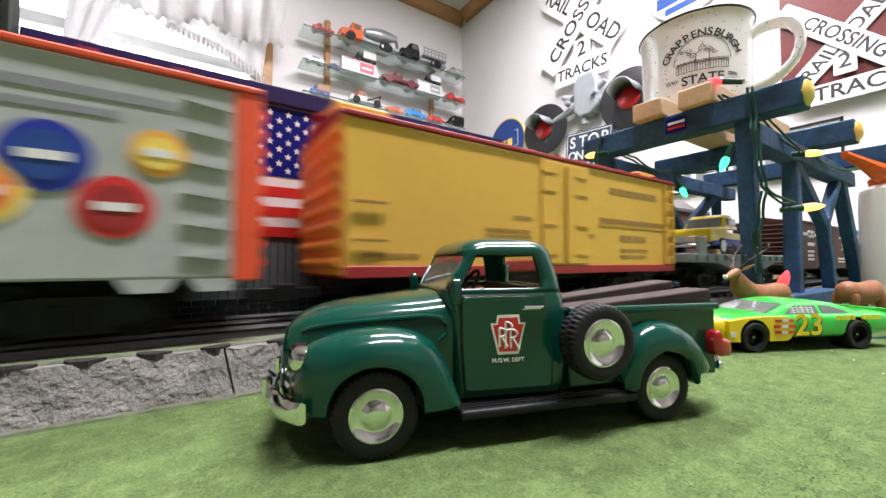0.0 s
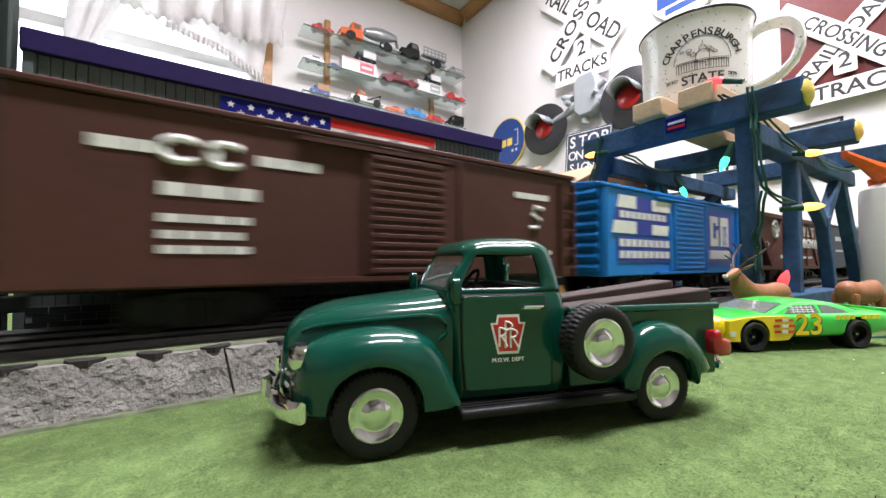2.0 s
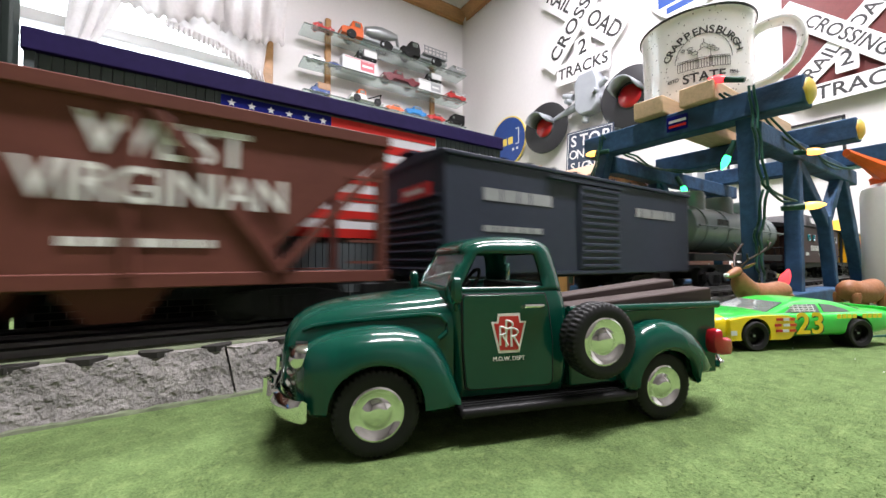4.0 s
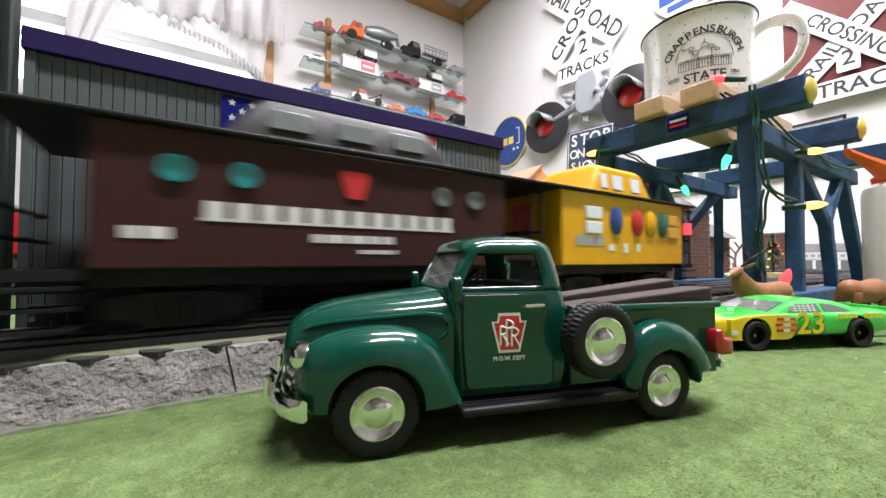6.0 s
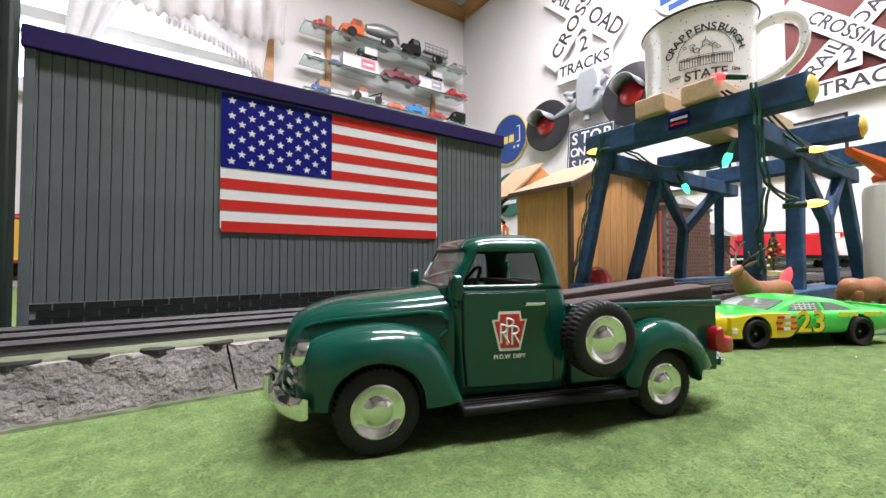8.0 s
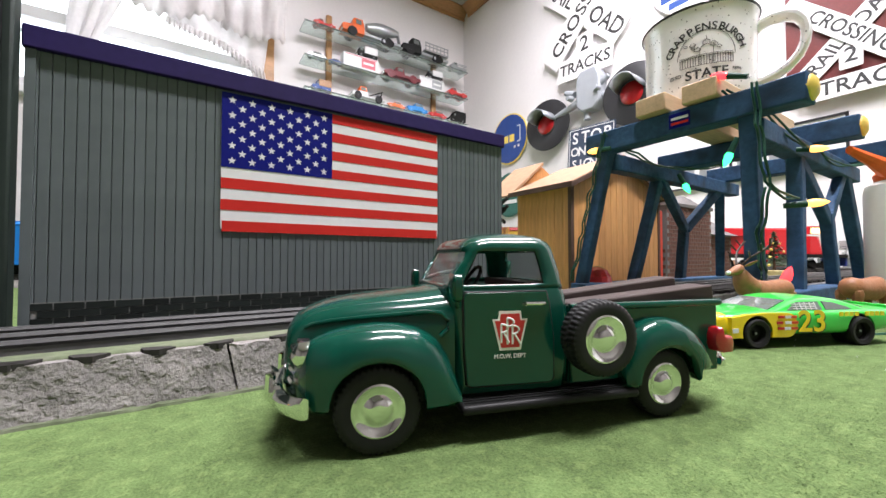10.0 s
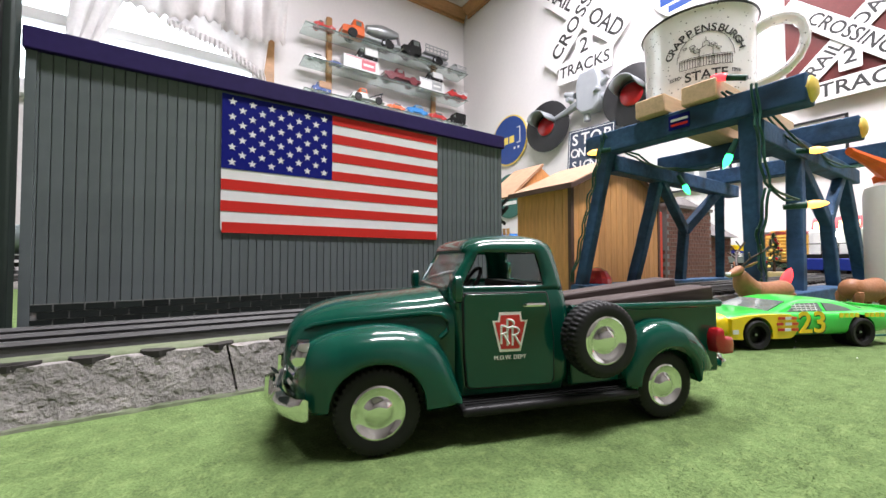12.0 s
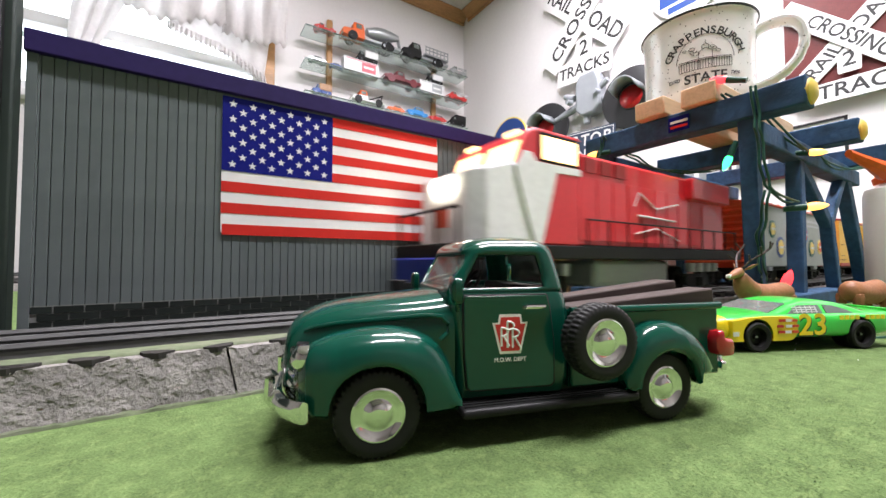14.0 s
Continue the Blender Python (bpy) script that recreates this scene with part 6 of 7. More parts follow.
# ---------------------------------------------------------------- string of lights
def light_string():
    g = thing("light_string", "green-wired string of small coloured lights on the gantry", "string lights")

    def bulb(p, d, col, k=1.35):
        d = Vector(d).normalized()
        p = Vector(p)
        bm = bmesh.new()
        rod(bm, p - d * 1.3, p, 0.2, 0.25, 12)
        sk = part("socket", bm, "wire_green", g, smooth=True)
        bm = bmesh.new()
        q = d.to_track_quat("Z", "Y").to_matrix().to_4x4()
        lathe(bm, [(0.001, 0), (0.18, 0), (0.22, 0.22), (0.19, 0.5), (0.09, 0.75), (0.01, 0.85)], 12, Matrix.Translation(p) @ q @ Matrix.Scale(k, 4))
        part("bulb", bm, "bulb_" + col, sk, "glowing %s bulb" % col, smooth=True)
    bulb((33.0, 22.7, 14.6), (-0.1, 1, 0.05), "amber")
    bulb((36.0, 12.9, 12.5), (-0.2, 0.3, -0.9), "green")
    bulb((36.6, 8.5, 8.0), (0.35, -0.8, 0.05), "amber")
    bulb((33.0, 11.9, 17.6), (-0.1, 1, 0.4), "red")
    bulb((42.0, 9.5, 13.0), (0.1, -0.7, -0.1), "amber")
    bulb((33.0, 8.9, 2.5), (-0.1, -0.3, 0.8), "red")
    bulb((45.0, 20.4, 12.2), (0.1, -0.4, -0.9), "green")

    def wire(pts):
        out = []
        for (a, b) in zip(pts, pts[1:]):
            for k in range(6):
                u = k / 6
                p = Vector(a).lerp(Vector(b), u)
                p.z -= 0.35 * math.sin(math.pi * u)
                p.x += 0.2 * math.sin(9 * u + a[2])
                out.append(p)
        out.append(Vector(pts[-1]))
        for o in (0, 0.28):
            bm = bmesh.new()
            tube(bm, [p + Vector((0, o, 0.1 * math.sin(i * 0.9 + o * 9))) for i, p in enumerate(out)], 0.09, 6)
            part("wire", bm, "wire_green", g, smooth=True)
    wire([(33.0, 25.9, 1.8), (32.9, 24.6, 6.0), (32.9, 23.6, 10.0), (32.9, 22.6, 13.5), (32.9, 22.0, 16.2), (36, 20.5, 14.2), (42, 20.0, 13.6), (46.5, 17.0, 14.0)])
    wire([(32.9, 10.1, 16.4), (32.9, 9.9, 13.0), (33.2, 9.6, 9.4), (36.8, 9.0, 8.5)])
    wire([(33.2, 9.6, 9.0), (33.4, 10.2, 5.8), (33.2, 9.9, 3.0), (33.0, 9.6, 1.8)])
    wire([(33.2, 12.0, 16.6), (36, 11.0, 16.4), (41, 9.5, 13.2), (47, 10.2, 14.2), (54, 9.8, 13.4), (60, 8.0, 14.6)])
    wire([(33.0, 9.4, 1.9), (30.5, 8.2, 0.6), (29.0, 6.2, 0.3), (33, 3.0, 0.25)])


light_string()


# ================================================================ race car
def carve(ob, rods):
    """Cuts round openings, given by two ends and a radius, into a mesh with its modifiers applied."""
    for p0, p1, r in rods:
        bm = bmesh.new()
        rod(bm, p0, p1, r, n=36)
        cutter = part("cutter", bm, "black_plastic", ob.parent)
        mod = ob.modifiers.new("cut", "BOOLEAN")
        mod.operation, mod.object, mod.solver = "DIFFERENCE", cutter, "EXACT"
        bpy.context.view_layer.update()
        me = bpy.data.meshes.new_from_object(ob.evaluated_get(bpy.context.evaluated_depsgraph_get()))
        ob.modifiers.clear()
        ob.data = me
        bpy.data.objects.remove(cutter)
    ob.data.set_sharp_from_angle(angle=radians(38))


def race_car():
    c = thing("race_car", "green and yellow toy stock car on the felt", "toy car", m=at_cm(24.26, 5.71, 0, 0, 0, 153.8 - 180) @ at_cm(0, 1.75, 0))
    # front at -x, near side at -y; half width 1.9
    secs = [(-4.88, 0.75, 1.2, 1.2), (-4.74, 0.5, 1.5, 1.55), (-4.3, 0.42, 1.6, 1.8), (-3.5, 0.42, 1.69, 1.92), (-2.5, 0.42, 1.73, 1.95), (-1.2, 0.42, 1.74, 1.95), (0, 0.42, 1.74, 1.95), (1.3, 0.42, 1.74, 1.95), (2.5, 0.42, 1.74, 1.95), (3.8, 0.45, 1.77, 1.92), (4.9, 0.6, 1.74, 1.8), (5.05, 0.8, 1.66, 1.7)]
    bm = bmesh.new()
    loft(bm, [[(x, -w, zb), (x, -w * 1.01, zb + 0.5), (x, -w, zt - 0.25), (x, -w * 0.9, zt - 0.06), (x, -w * 0.5, zt), (x, w * 0.5, zt), (x, w * 0.9, zt - 0.06), (x, w, zt - 0.25), (x, w * 1.01, zb + 0.5), (x, w, zb)] for x, zb, zt, w in secs])
    body = part("body", bm, "race_green", c, smooth=True, sub=2)
    bm = bmesh.new()
    loft(bm, [[(x - 0.02, -w * 1.008, zb), (x - 0.02, -w * 1.02, zb + 0.5), (x - 0.02, -w * 1.008, zt - 0.24), (x - 0.02, -w * 0.9, zt - 0.04), (x - 0.02, -w * 0.5, zt + 0.02), (x - 0.02, w * 0.5, zt + 0.02), (x - 0.02, w * 0.9, zt - 0.04), (x - 0.02, w * 1.008, zt - 0.24), (x - 0.02, w * 1.02, zb + 0.5), (x - 0.02, w * 1.008, zb)] for x, zb, zt, w in secs[:3] + [(-4.0, 0.42, 1.64, 1.855)]])
    nose = part("nose", bm, "race_yellow", c, "yellow painted nose", smooth=True, sub=2)
    def flank(z):
        return 1.72 - 0.5 * (z - 1.68)
    levels = ((1.66, -2.15, 3.95, 1.73), (1.85, -1.65, 3.4, 1.64), (2.0, -1.2, 2.95, 1.56), (2.15, -0.75, 2.5, 1.47), (2.27, -0.3, 2.05, 1.36), (2.35, 0.1, 1.6, 1.2), (2.4, 0.5, 1.2, 0.85))
    bm = bmesh.new()
    loft(bm, [[(x, y, z) for x, y in rounded((a + b) / 2, 0, (b - a) / 2, hy, min(0.4, hy * 0.4), 6)] for z, a, b, hy in levels])
    roof = part("roof", bm, "race_green", c, smooth=True, m=at_cm(0, 0, -0.13))
    for s in (-1, 1):
        for nm, pts in (("side_window", [(-1.05, 1.8), (-0.65, 2.0), (-0.3, 2.16), (0.8, 2.18), (0.86, 1.8)]), ("quarter_window", [(1.06, 1.8), (1.06, 2.18), (1.6, 2.13), (2.3, 1.92), (2.5, 1.8)])):
            bm = bmesh.new()
            loft(bm, [[(x, s * (flank(z) + o), z) for x, z in pts] for o in (-0.05, 0.03)])
            pane = part(nm, bm, "smoked", roof, "smoked window glass")
            if nm == "side_window":
                for i in range(5):
                    bm = bmesh.new()
                    x = -0.5 + i * 0.26
                    beam(bm, (x, s * (flank(1.82) + 0.04), 1.82), (x + 0.04, s * (flank(2.14) + 0.04), 2.14), 0.035, 0.02)
                    part("net_strap", bm, "flag_white", pane, "white window net strap")
                for z in (1.87, 1.97, 2.07):
                    part("net_strap", Box(-0.7, 0.62, *sorted((s * (flank(z) + 0.02), s * (flank(z) + 0.05))), z - 0.02, z + 0.02), "flag_white", pane)
    bm = bmesh.new()
    loft(bm, [[(-1.93, -1.45, 1.73), (-0.6, -1.18, 2.18), (-0.6, 1.18, 2.18), (-1.93, 1.45, 1.73)], [(-1.97, -1.45, 1.79), (-0.64, -1.18, 2.24), (-0.64, 1.18, 2.24), (-1.97, 1.45, 1.79)]])
    part("windscreen", bm, "smoked", roof, "smoked windscreen")
    bm = bmesh.new()
    loft(bm, [[(3.6, -1.35, 1.77), (2.4, -1.1, 2.17), (2.4, 1.1, 2.17), (3.6, 1.35, 1.77)], [(3.64, -1.35, 1.83), (2.44, -1.1, 2.23), (2.44, 1.1, 2.23), (3.64, 1.35, 1.83)]])
    part("rear_window", bm, "smoked", roof, "smoked rear window")

    bm = bmesh.new()
    end = [(-1.35 + 0.5 * math.sin(a), 1.05 + 0.55 * math.cos(a)) for a in (k * math.pi / 10 for k in range(11))]
    prism(bm, [(-4.2, 0.5), (-4.2, 1.42), (-3.4, 1.54), (-2.4, 1.6)] + end, "y", -1.99, -1.7)
    flank_ob = part("yellow_flank", bm, "race_yellow", body, "yellow painted front flank")
    for dx, dz, mm, dd in ((0.06, -0.05, "ink", 0.01), (0, 0, "race_yellow", 0.025)):
        words("23", 1.36, mm, body, side(-0.1 + dx, -2.0 - dd, 1.16 + dz), "race_number", 0.01, 1.12)
    bars([(-1.2 + k * 0.28, -1.0 + k * 0.28, -0.1, 0.1) for k in (0, 1, 2, 3, 5, 6, 7, 8)], "race_yellow", body, side(2.6, -1.975, 1.5))
    rr = random.Random(2)
    for i in range(9):
        x, z = -1.75 + (i % 3) * 0.36, 1.42 - (i // 3) * 0.26
        bars([(-0.16, 0.16, -0.06, 0.06)], ("badge_red", "flag_white", "box_orange")[i % 3], body, side(x + rr.uniform(-0.05, 0.05), -2.003, z), "decal")
    bars([(-0.14, 0.14, -0.1, 0.1)], "flag_white", body, side(-4.05, -2.003, 0.85), "decal")
    part("spoiler", Box(4.75, 4.9, -1.7, 1.7, 1.62, 1.84), "race_green", c, bevel=0.03)
    for x in (-2.9, 2.66):
        for s in (-1, 1):
            bm = bmesh.new()
            m = Matrix.Translation((x, s * 1.71, 0.68)) @ Matrix.Rotation(radians(-90 * s), 4, "X")
            lathe(bm, [(0.4, 0.0), (0.43, 0.28), (0.6, 0.33), (0.66, 0.28), (0.68, 0.1), (0.68, -0.4), (0.001, -0.4)], 30, m)
            w = part("wheel", bm, "rubber", c, smooth=True)
            bm = bmesh.new()
            lathe(bm, [(0.001, 0.16), (0.08, 0.16), (0.12, 0.08), (0.4, 0.02), (0.4, -0.1)], 20, m)
            part("rim", bm, "black_plastic", w, smooth=True)
            bm = bmesh.new()
            lathe(bm, [(0.001, 0.2), (0.05, 0.2), (0.06, 0.1)], 10, m)
            part("hub_nut", bm, "toy_grey", w)
        for s in (-1, 1):
            bm = bmesh.new()
            lathe(bm, [(0.001, -0.55), (0.75, -0.55), (0.75, 0.1), (0.72, 0.1), (0.72, -0.5), (0.001, -0.5)], 32, Matrix.Translation((x, s * 1.71, 0.72)) @ Matrix.Rotation(radians(-90 * s), 4, "X"))
            part("wheel_arch", bm, "black_plastic", c, smooth=True)
    for ob in (body, nose, flank_ob):
        carve(ob, [((x, y0, 0.73), (x, y1, 0.73), 0.77) for x in (-2.9, 2.66) for y0, y1 in ((-3, -1.2), (1.2, 3)) if ob is body or (x < 0 and y0 < 0)])


race_car()


# ================================================================ deer
def deer(m, antlers, bowed):
    d = thing("deer_figurine", "brown plastic deer figurine standing on the felt" if antlers else "brown plastic deer figurine grazing on the felt", "deer figurine", "deer figurines", m)
    # head towards -x
    def body_ring(x, cz, ry, rz):
        return [(x, ry * math.cos(a), cz + rz * math.sin(a)) for a in (k * 0.5236 for k in range(12))]
    bm = bmesh.new()
    secs = [(-1.75, 2.75, 0.35, 0.55), (-1.5, 2.72, 0.62, 0.8), (-1.0, 2.6, 0.74, 0.86), (-0.2, 2.55, 0.7, 0.76), (0.7, 2.6, 0.68, 0.74), (1.3, 2.7, 0.7, 0.78), (1.8, 2.7, 0.6, 0.68), (2.1, 2.65, 0.25, 0.35)]
    loft(bm, [body_ring(*s) for s in secs])
    part("body", bm, "deer_brown", d, smooth=True, sub=2)
    bm = bmesh.new()
    if bowed:
        loft(bm, [[(x + 0.0, ry * math.cos(a), z + ry * math.sin(a)) for a in (k * 0.7854 for k in range(8))] for x, z, ry in ((-1.3, 2.7, 0.6), (-2.0, 2.2, 0.42), (-2.5, 1.5, 0.34), (-2.8, 1.0, 0.36), (-3.2, 0.6, 0.2))])
    else:
        loft(bm, [[(x + ry * 0.6 * math.sin(a), ry * math.cos(a), z + ry * 0.75 * math.sin(a)) for a in (k * 0.7854 for k in range(8))] for x, z, ry in ((-1.0, 2.6, 0.85), (-1.65, 3.0, 0.82), (-2.0, 3.5, 0.62), (-2.15, 4.0, 0.42))])
        loft(bm, [[(x, ry * math.cos(a), z + ry * math.sin(a)) for a in (k * 0.7854 for k in range(8))] for x, z, ry in ((-1.9, 4.15, 0.3), (-2.2, 4.1, 0.4), (-2.6, 3.95, 0.3), (-2.95, 3.8, 0.22), (-3.1, 3.75, 0.12))])
    head = part("neck_and_head", bm, "deer_brown", d, smooth=True, sub=2)
    if not bowed:
        part("muzzle", Box(-3.12, -2.85, -0.16, 0.16, 3.72, 3.98), "sign_white", head, "white muzzle", bevel=0.08)
    for s in (-1, 1):
        bm = bmesh.new()
        p = (-2.0, s * 0.3, 4.3) if not bowed else (-2.6, s * 0.3, 1.6)
        loft(bm, [[(p[0] + k * 0.25 + w * math.cos(a), p[1] + s * k * 0.35, p[2] + k * 0.25 + w * 0.7 * math.sin(a)) for a in (j * 1.0472 for j in range(6))] for k, w in ((0, 0.06), (0.6, 0.16), (1.3, 0.1), (1.6, 0.02))])
        part("ear", bm, "deer_brown", d, smooth=True)
        if antlers:
            bm = bmesh.new()
            tube(bm, [(-2.1, s * 0.2, 4.4), (-1.8, s * 0.5, 4.9), (-1.3, s * 0.85, 5.3), (-0.8, s * 1.0, 5.7), (-0.5, s * 0.95, 6.05)], 0.07, 6)
            tube(bm, [(-1.8, s * 0.5, 4.9), (-2.2, s * 0.75, 5.3)], 0.05, 5)
            tube(bm, [(-1.3, s * 0.85, 5.3), (-1.6, s * 1.05, 5.8)], 0.05, 5)
            tube(bm, [(-0.8, s * 1.0, 5.7), (-1.0, s * 1.2, 6.15)], 0.05, 5)
            part("antler", bm, "antler", d, "dark branched antler", smooth=True)
        for x in (-1.3, 1.6):
            bm = bmesh.new()
            loft(bm, [[(x + o + r * math.cos(a), s * 0.42 + r * math.sin(a), z) for a in (k * 0.7854 for k in range(8))] for z, o, r in ((2.7, 0, 0.42), (2.0, 0.03, 0.3), (1.3, 0.1 if x > 0 else 0, 0.17), (0.4, 0, 0.13), (0.12, -0.03, 0.17), (0.0, -0.05, 0.17))])
            part("leg", bm, "deer_brown", d, smooth=True, sub=1)


deer(at_cm(27.95, 8.4, 0, 0, 0, 158 - 180) @ Matrix.Scale(0.85, 4), True, False)
deer(at_cm(33.4, 5.35, 0, 0, 0, 165) @ Matrix.Scale(0.88, 4), False, True)

# glue bottle
gb = thing("glue_bottle", "white plastic bottle with an orange nozzle on the felt", "bottle", m=at_cm(43.8, 4.45, 0))
bm = bmesh.new()
lathe(bm, [(0.001, 0), (2.3, 0), (2.5, 0.2), (2.5, 9.0), (2.4, 9.5), (1.9, 9.85), (1.2, 9.95), (0.001, 9.95)], 40)
part("bottle_body", bm, "bottle_white", gb, smooth=True)
bm = bmesh.new()
lathe(bm, [(1.9, 9.8), (2.0, 10.3), (1.5, 10.9), (0.001, 11.0)], 24)
part("cap", bm, "nozzle_orange", gb, smooth=True)
bm = bmesh.new()
loft(bm, [[(x + r * 0.5 * math.cos(a), y + r * 0.8 * math.cos(a), z + r * math.sin(a)) for a in (k * 0.7854 for k in range(8))] for x, y, z, r in ((-0.6, 0.4, 10.3, 0.9), (-1.6, 1.1, 10.7, 0.7), (-2.6, 1.7, 11.3, 0.45), (-3.8, 2.5, 12.0, 0.3))])
part("nozzle", bm, "nozzle_orange", gb, smooth=True)


# ================================================================ model buildings behind the track
def shed():
    b = thing("shed", "cedar plank model shed with gabled brown roof", "model shed", m=at_cm(35.7, 28.0, 0))
    Wd, D, H, A = 18.4, 8.5, 12.6, 16.6
    bm = bmesh.new()
    prism(bm, [(0.15, 0.0), (Wd - 0.15, 0.0), (Wd - 0.15, H - 0.2), (Wd / 2, A - 0.4), (0.15, H - 0.2)], "y", 0.15, D - 0.15)
    part("core", bm, "shed_dark", b)
    n = 15
    for i in range(n):
        x0, x1 = Wd * i / n, Wd * (i + 1) / n
        top = lambda x: H + (A - H) * (1 - abs(x - Wd / 2) / (Wd / 2)) - 0.15
        bm = bmesh.new()
        prism(bm, [(x0 + 0.03, 0.05), (x1 - 0.03, 0.05), (x1 - 0.03, top(x1)), (x0 + 0.03, top(x0))], "y", -0.02, 0.16)
        part("plank", bm, "cedar", b)
    n = 7
    bm = Box(-0.02, 0.16, 0.03, D / n - 0.03, 0.05, H - 0.1)
    pl = part("plank", bm, "cedar", b)
    for i in range(1, n):
        again(pl, b, at_cm(0, D * i / n, 0))
    for x, y in ((0, 0), (Wd, 0)):
        part("corner_trim", Box(x - 0.25, x + 0.25, y - 0.15, y + 0.3, 0, H), "shed_dark", b)
    for s in (0, 1):
        bm = bmesh.new()
        e = Wd / 2 + 0.9
        sx = 1 if s else -1
        prism(bm, [(Wd / 2, A), (Wd / 2 + sx * e, A - (A - H) * e / (Wd / 2)), (Wd / 2 + sx * e, A - (A - H) * e / (Wd / 2) + 0.4), (Wd / 2, A + 0.42)], "y", -0.7, D + 0.7)
        r = part("roof_panel", bm, "shed_roof", b)
        bm = bmesh.new()
        prism(bm, [(Wd / 2, A - 0.25), (Wd / 2 + sx * e, A - (A - H) * e / (Wd / 2) - 0.25), (Wd / 2 + sx * e, A - (A - H) * e / (Wd / 2) + 0.3), (Wd / 2, A + 0.3)], "y", -0.85, -0.7)
        part("barge_board", bm, "shed_dark", r)
        part("eave_trim", Box(*sorted((Wd / 2 + sx * e, Wd / 2 + sx * (e + 0.15))), -0.85, D + 0.7, A - (A - H) * e / (Wd / 2) - 0.2, A - (A - H) * e / (Wd / 2) + 0.4), "shed_dark", r)
    # raised rear roof
    bm = bmesh.new()
    prism(bm, [(0.5, H), (5.5, H + 4.4), (10, H + 1.8)], "y", D + 0.8, D + 6)
    part("rear_gable", bm, "cedar", b)
    bm = bmesh.new()
    prism(bm, [(-0.6, H - 0.4), (5.5, H + 4.6), (5.5, H + 5.0), (-0.9, H - 0.2)], "y", D + 0.5, D + 6.3)
    part("roof_panel", bm, "shed_roof", b)
    # side stair and pickets
    for i in range(6):
        part("picket", Box(-1.2, -1.0, D + 0.5 + i * 0.7, D + 0.85 + i * 0.7, 0, 8.2), "cedar", b)
    bm = bmesh.new()
    for z0, z1 in ((8.2, 11.6), (9.8, 12.6)):
        beam(bm, (-1.3, D + 4.5, z0), (-1.3, D + 0.5, z1 - 0.6), 0.3, 0.35)
        beam(bm, (-1.3, D + 4.5, z0 + 2.8), (-1.3, D + 1.0, z0 + 0.6), 0.3, 0.35)
    part("stair_rail", bm, "black_paint", b)
    return b


shed()
rp = part("red_post", Box(59.6, 61.2, 31.0, 32.4, 0, 11.5), "red_post", bevel=0.1)
tagged(rp, "red painted post beside the brick warehouse", "post")
bl = bmesh.new()
lathe(bl, [(0.001, 0), (1.3, 0.1), (1.6, 1.1), (1.5, 2.1), (1.0, 2.9), (0.4, 3.2), (0.001, 3.3)], 14, Matrix.Translation((37.4, 26.0, 0.0)))
tagged(part("red_marker", bl, "signal_red", smooth=False), "small red plastic marker beside the gantry foot", "marker")


def brick_house(m, w, d, h, ridge, name, label, rows, piece, wall_mat="brick_dull"):
    b = thing(name, label, "model building", m=m)
    part("wall", Box(0, w, 0, d, 0, h), "mortar", b)
    bw_, bh = piece
    first = None
    nr = int(h / bh)
    for face in ("front", "side"):
        length = w if face == "front" else d
        for r in range(nr):
            for i in range(int(length / bw_)):
                x = i * bw_ + (bw_ / 2 if r % 2 else 0)
                if x + bw_ > length:
                    continue
                mm = at_cm(x, 0, r * bh) if face == "front" else at_cm(0, d - x, r * bh, 0, 0, -90)
                if first is None:
                    first = part("brick", Box(0.04, bw_ - 0.04, -0.06, 0.0, 0.03, bh - 0.03), wall_mat, b, m=mm)
                elif rows > 0:
                    again(first, b, mm)
                rows -= 1
    bm = bmesh.new()
    if ridge:
        prism(bm, [(-0.6, h), (d / 2, h + ridge), (d + 0.6, h), (d + 0.6, h + 0.3), (d / 2, h + ridge + 0.35), (-0.6, h + 0.3)], "x", -0.6, w + 0.6)
    else:
        box(bm, -0.3, w + 0.3, -0.3, d + 0.3, h, h + 0.5)
    part("roof", bm, "slate", b)
    return b


brick_house(at_cm(61.5, 30.5, 0), 15.0, 9.0, 12.4, 0, "brick_warehouse", "dark red brick model warehouse beside the track", 290, (1.25, 0.62))
lodge = brick_house(at_cm(83.0, 36.0, 0), 17.0, 8.0, 9.0, 0, "brick_house", "brown brick model house with a grey roof", 200, (1.3, 0.8))
bm = bmesh.new()
prism(bm, [(-1.2, 9.0), (4.0, 12.6), (9.0, 9.0)], "x", -0.8, 17.8)
part("roof_slope", bm, "slate", lodge)
part("upper_wall", Box(2, 9, 2.5, 7.5, 11.0, 15.0), "shed_roof", lodge)
bm = bmesh.new()
loft(bm, [[(1.5, 2, 15.0), (9.5, 2, 15.0), (9.5, 8, 15.0), (1.5, 8, 15.0)], [(4.8, 4.6, 17.6), (6.2, 4.6, 17.6), (6.2, 5.4, 17.6), (4.8, 5.4, 17.6)]])
part("upper_roof", bm, "slate", lodge)
far1 = brick_house(at_cm(147.6, 45.5, 0, 0, 0, -90), 9.0, 1.6, 12.0, 0, "brick_store", "red brick model store against the wall", 170, (1.2, 0.7))
part("store_window", Box(1.5, 4.5, -0.15, -0.02, 2.2, 6.5), "smoked", far1)
mk = thing("market_hall", "white model market hall with a grey roof against the wall", "model building", m=at_cm(147.6, 36.0, 0, 0, 0, -90))
part("wall", Box(0, 16, 0, 1.6, 0, 6.6), "sign_white", mk)
bm = bmesh.new()
prism(bm, [(-0.3, 6.6), (1.6, 8.9), (1.9, 6.6)], "x", -0.4, 16.4)
part("roof", bm, "slate", mk)
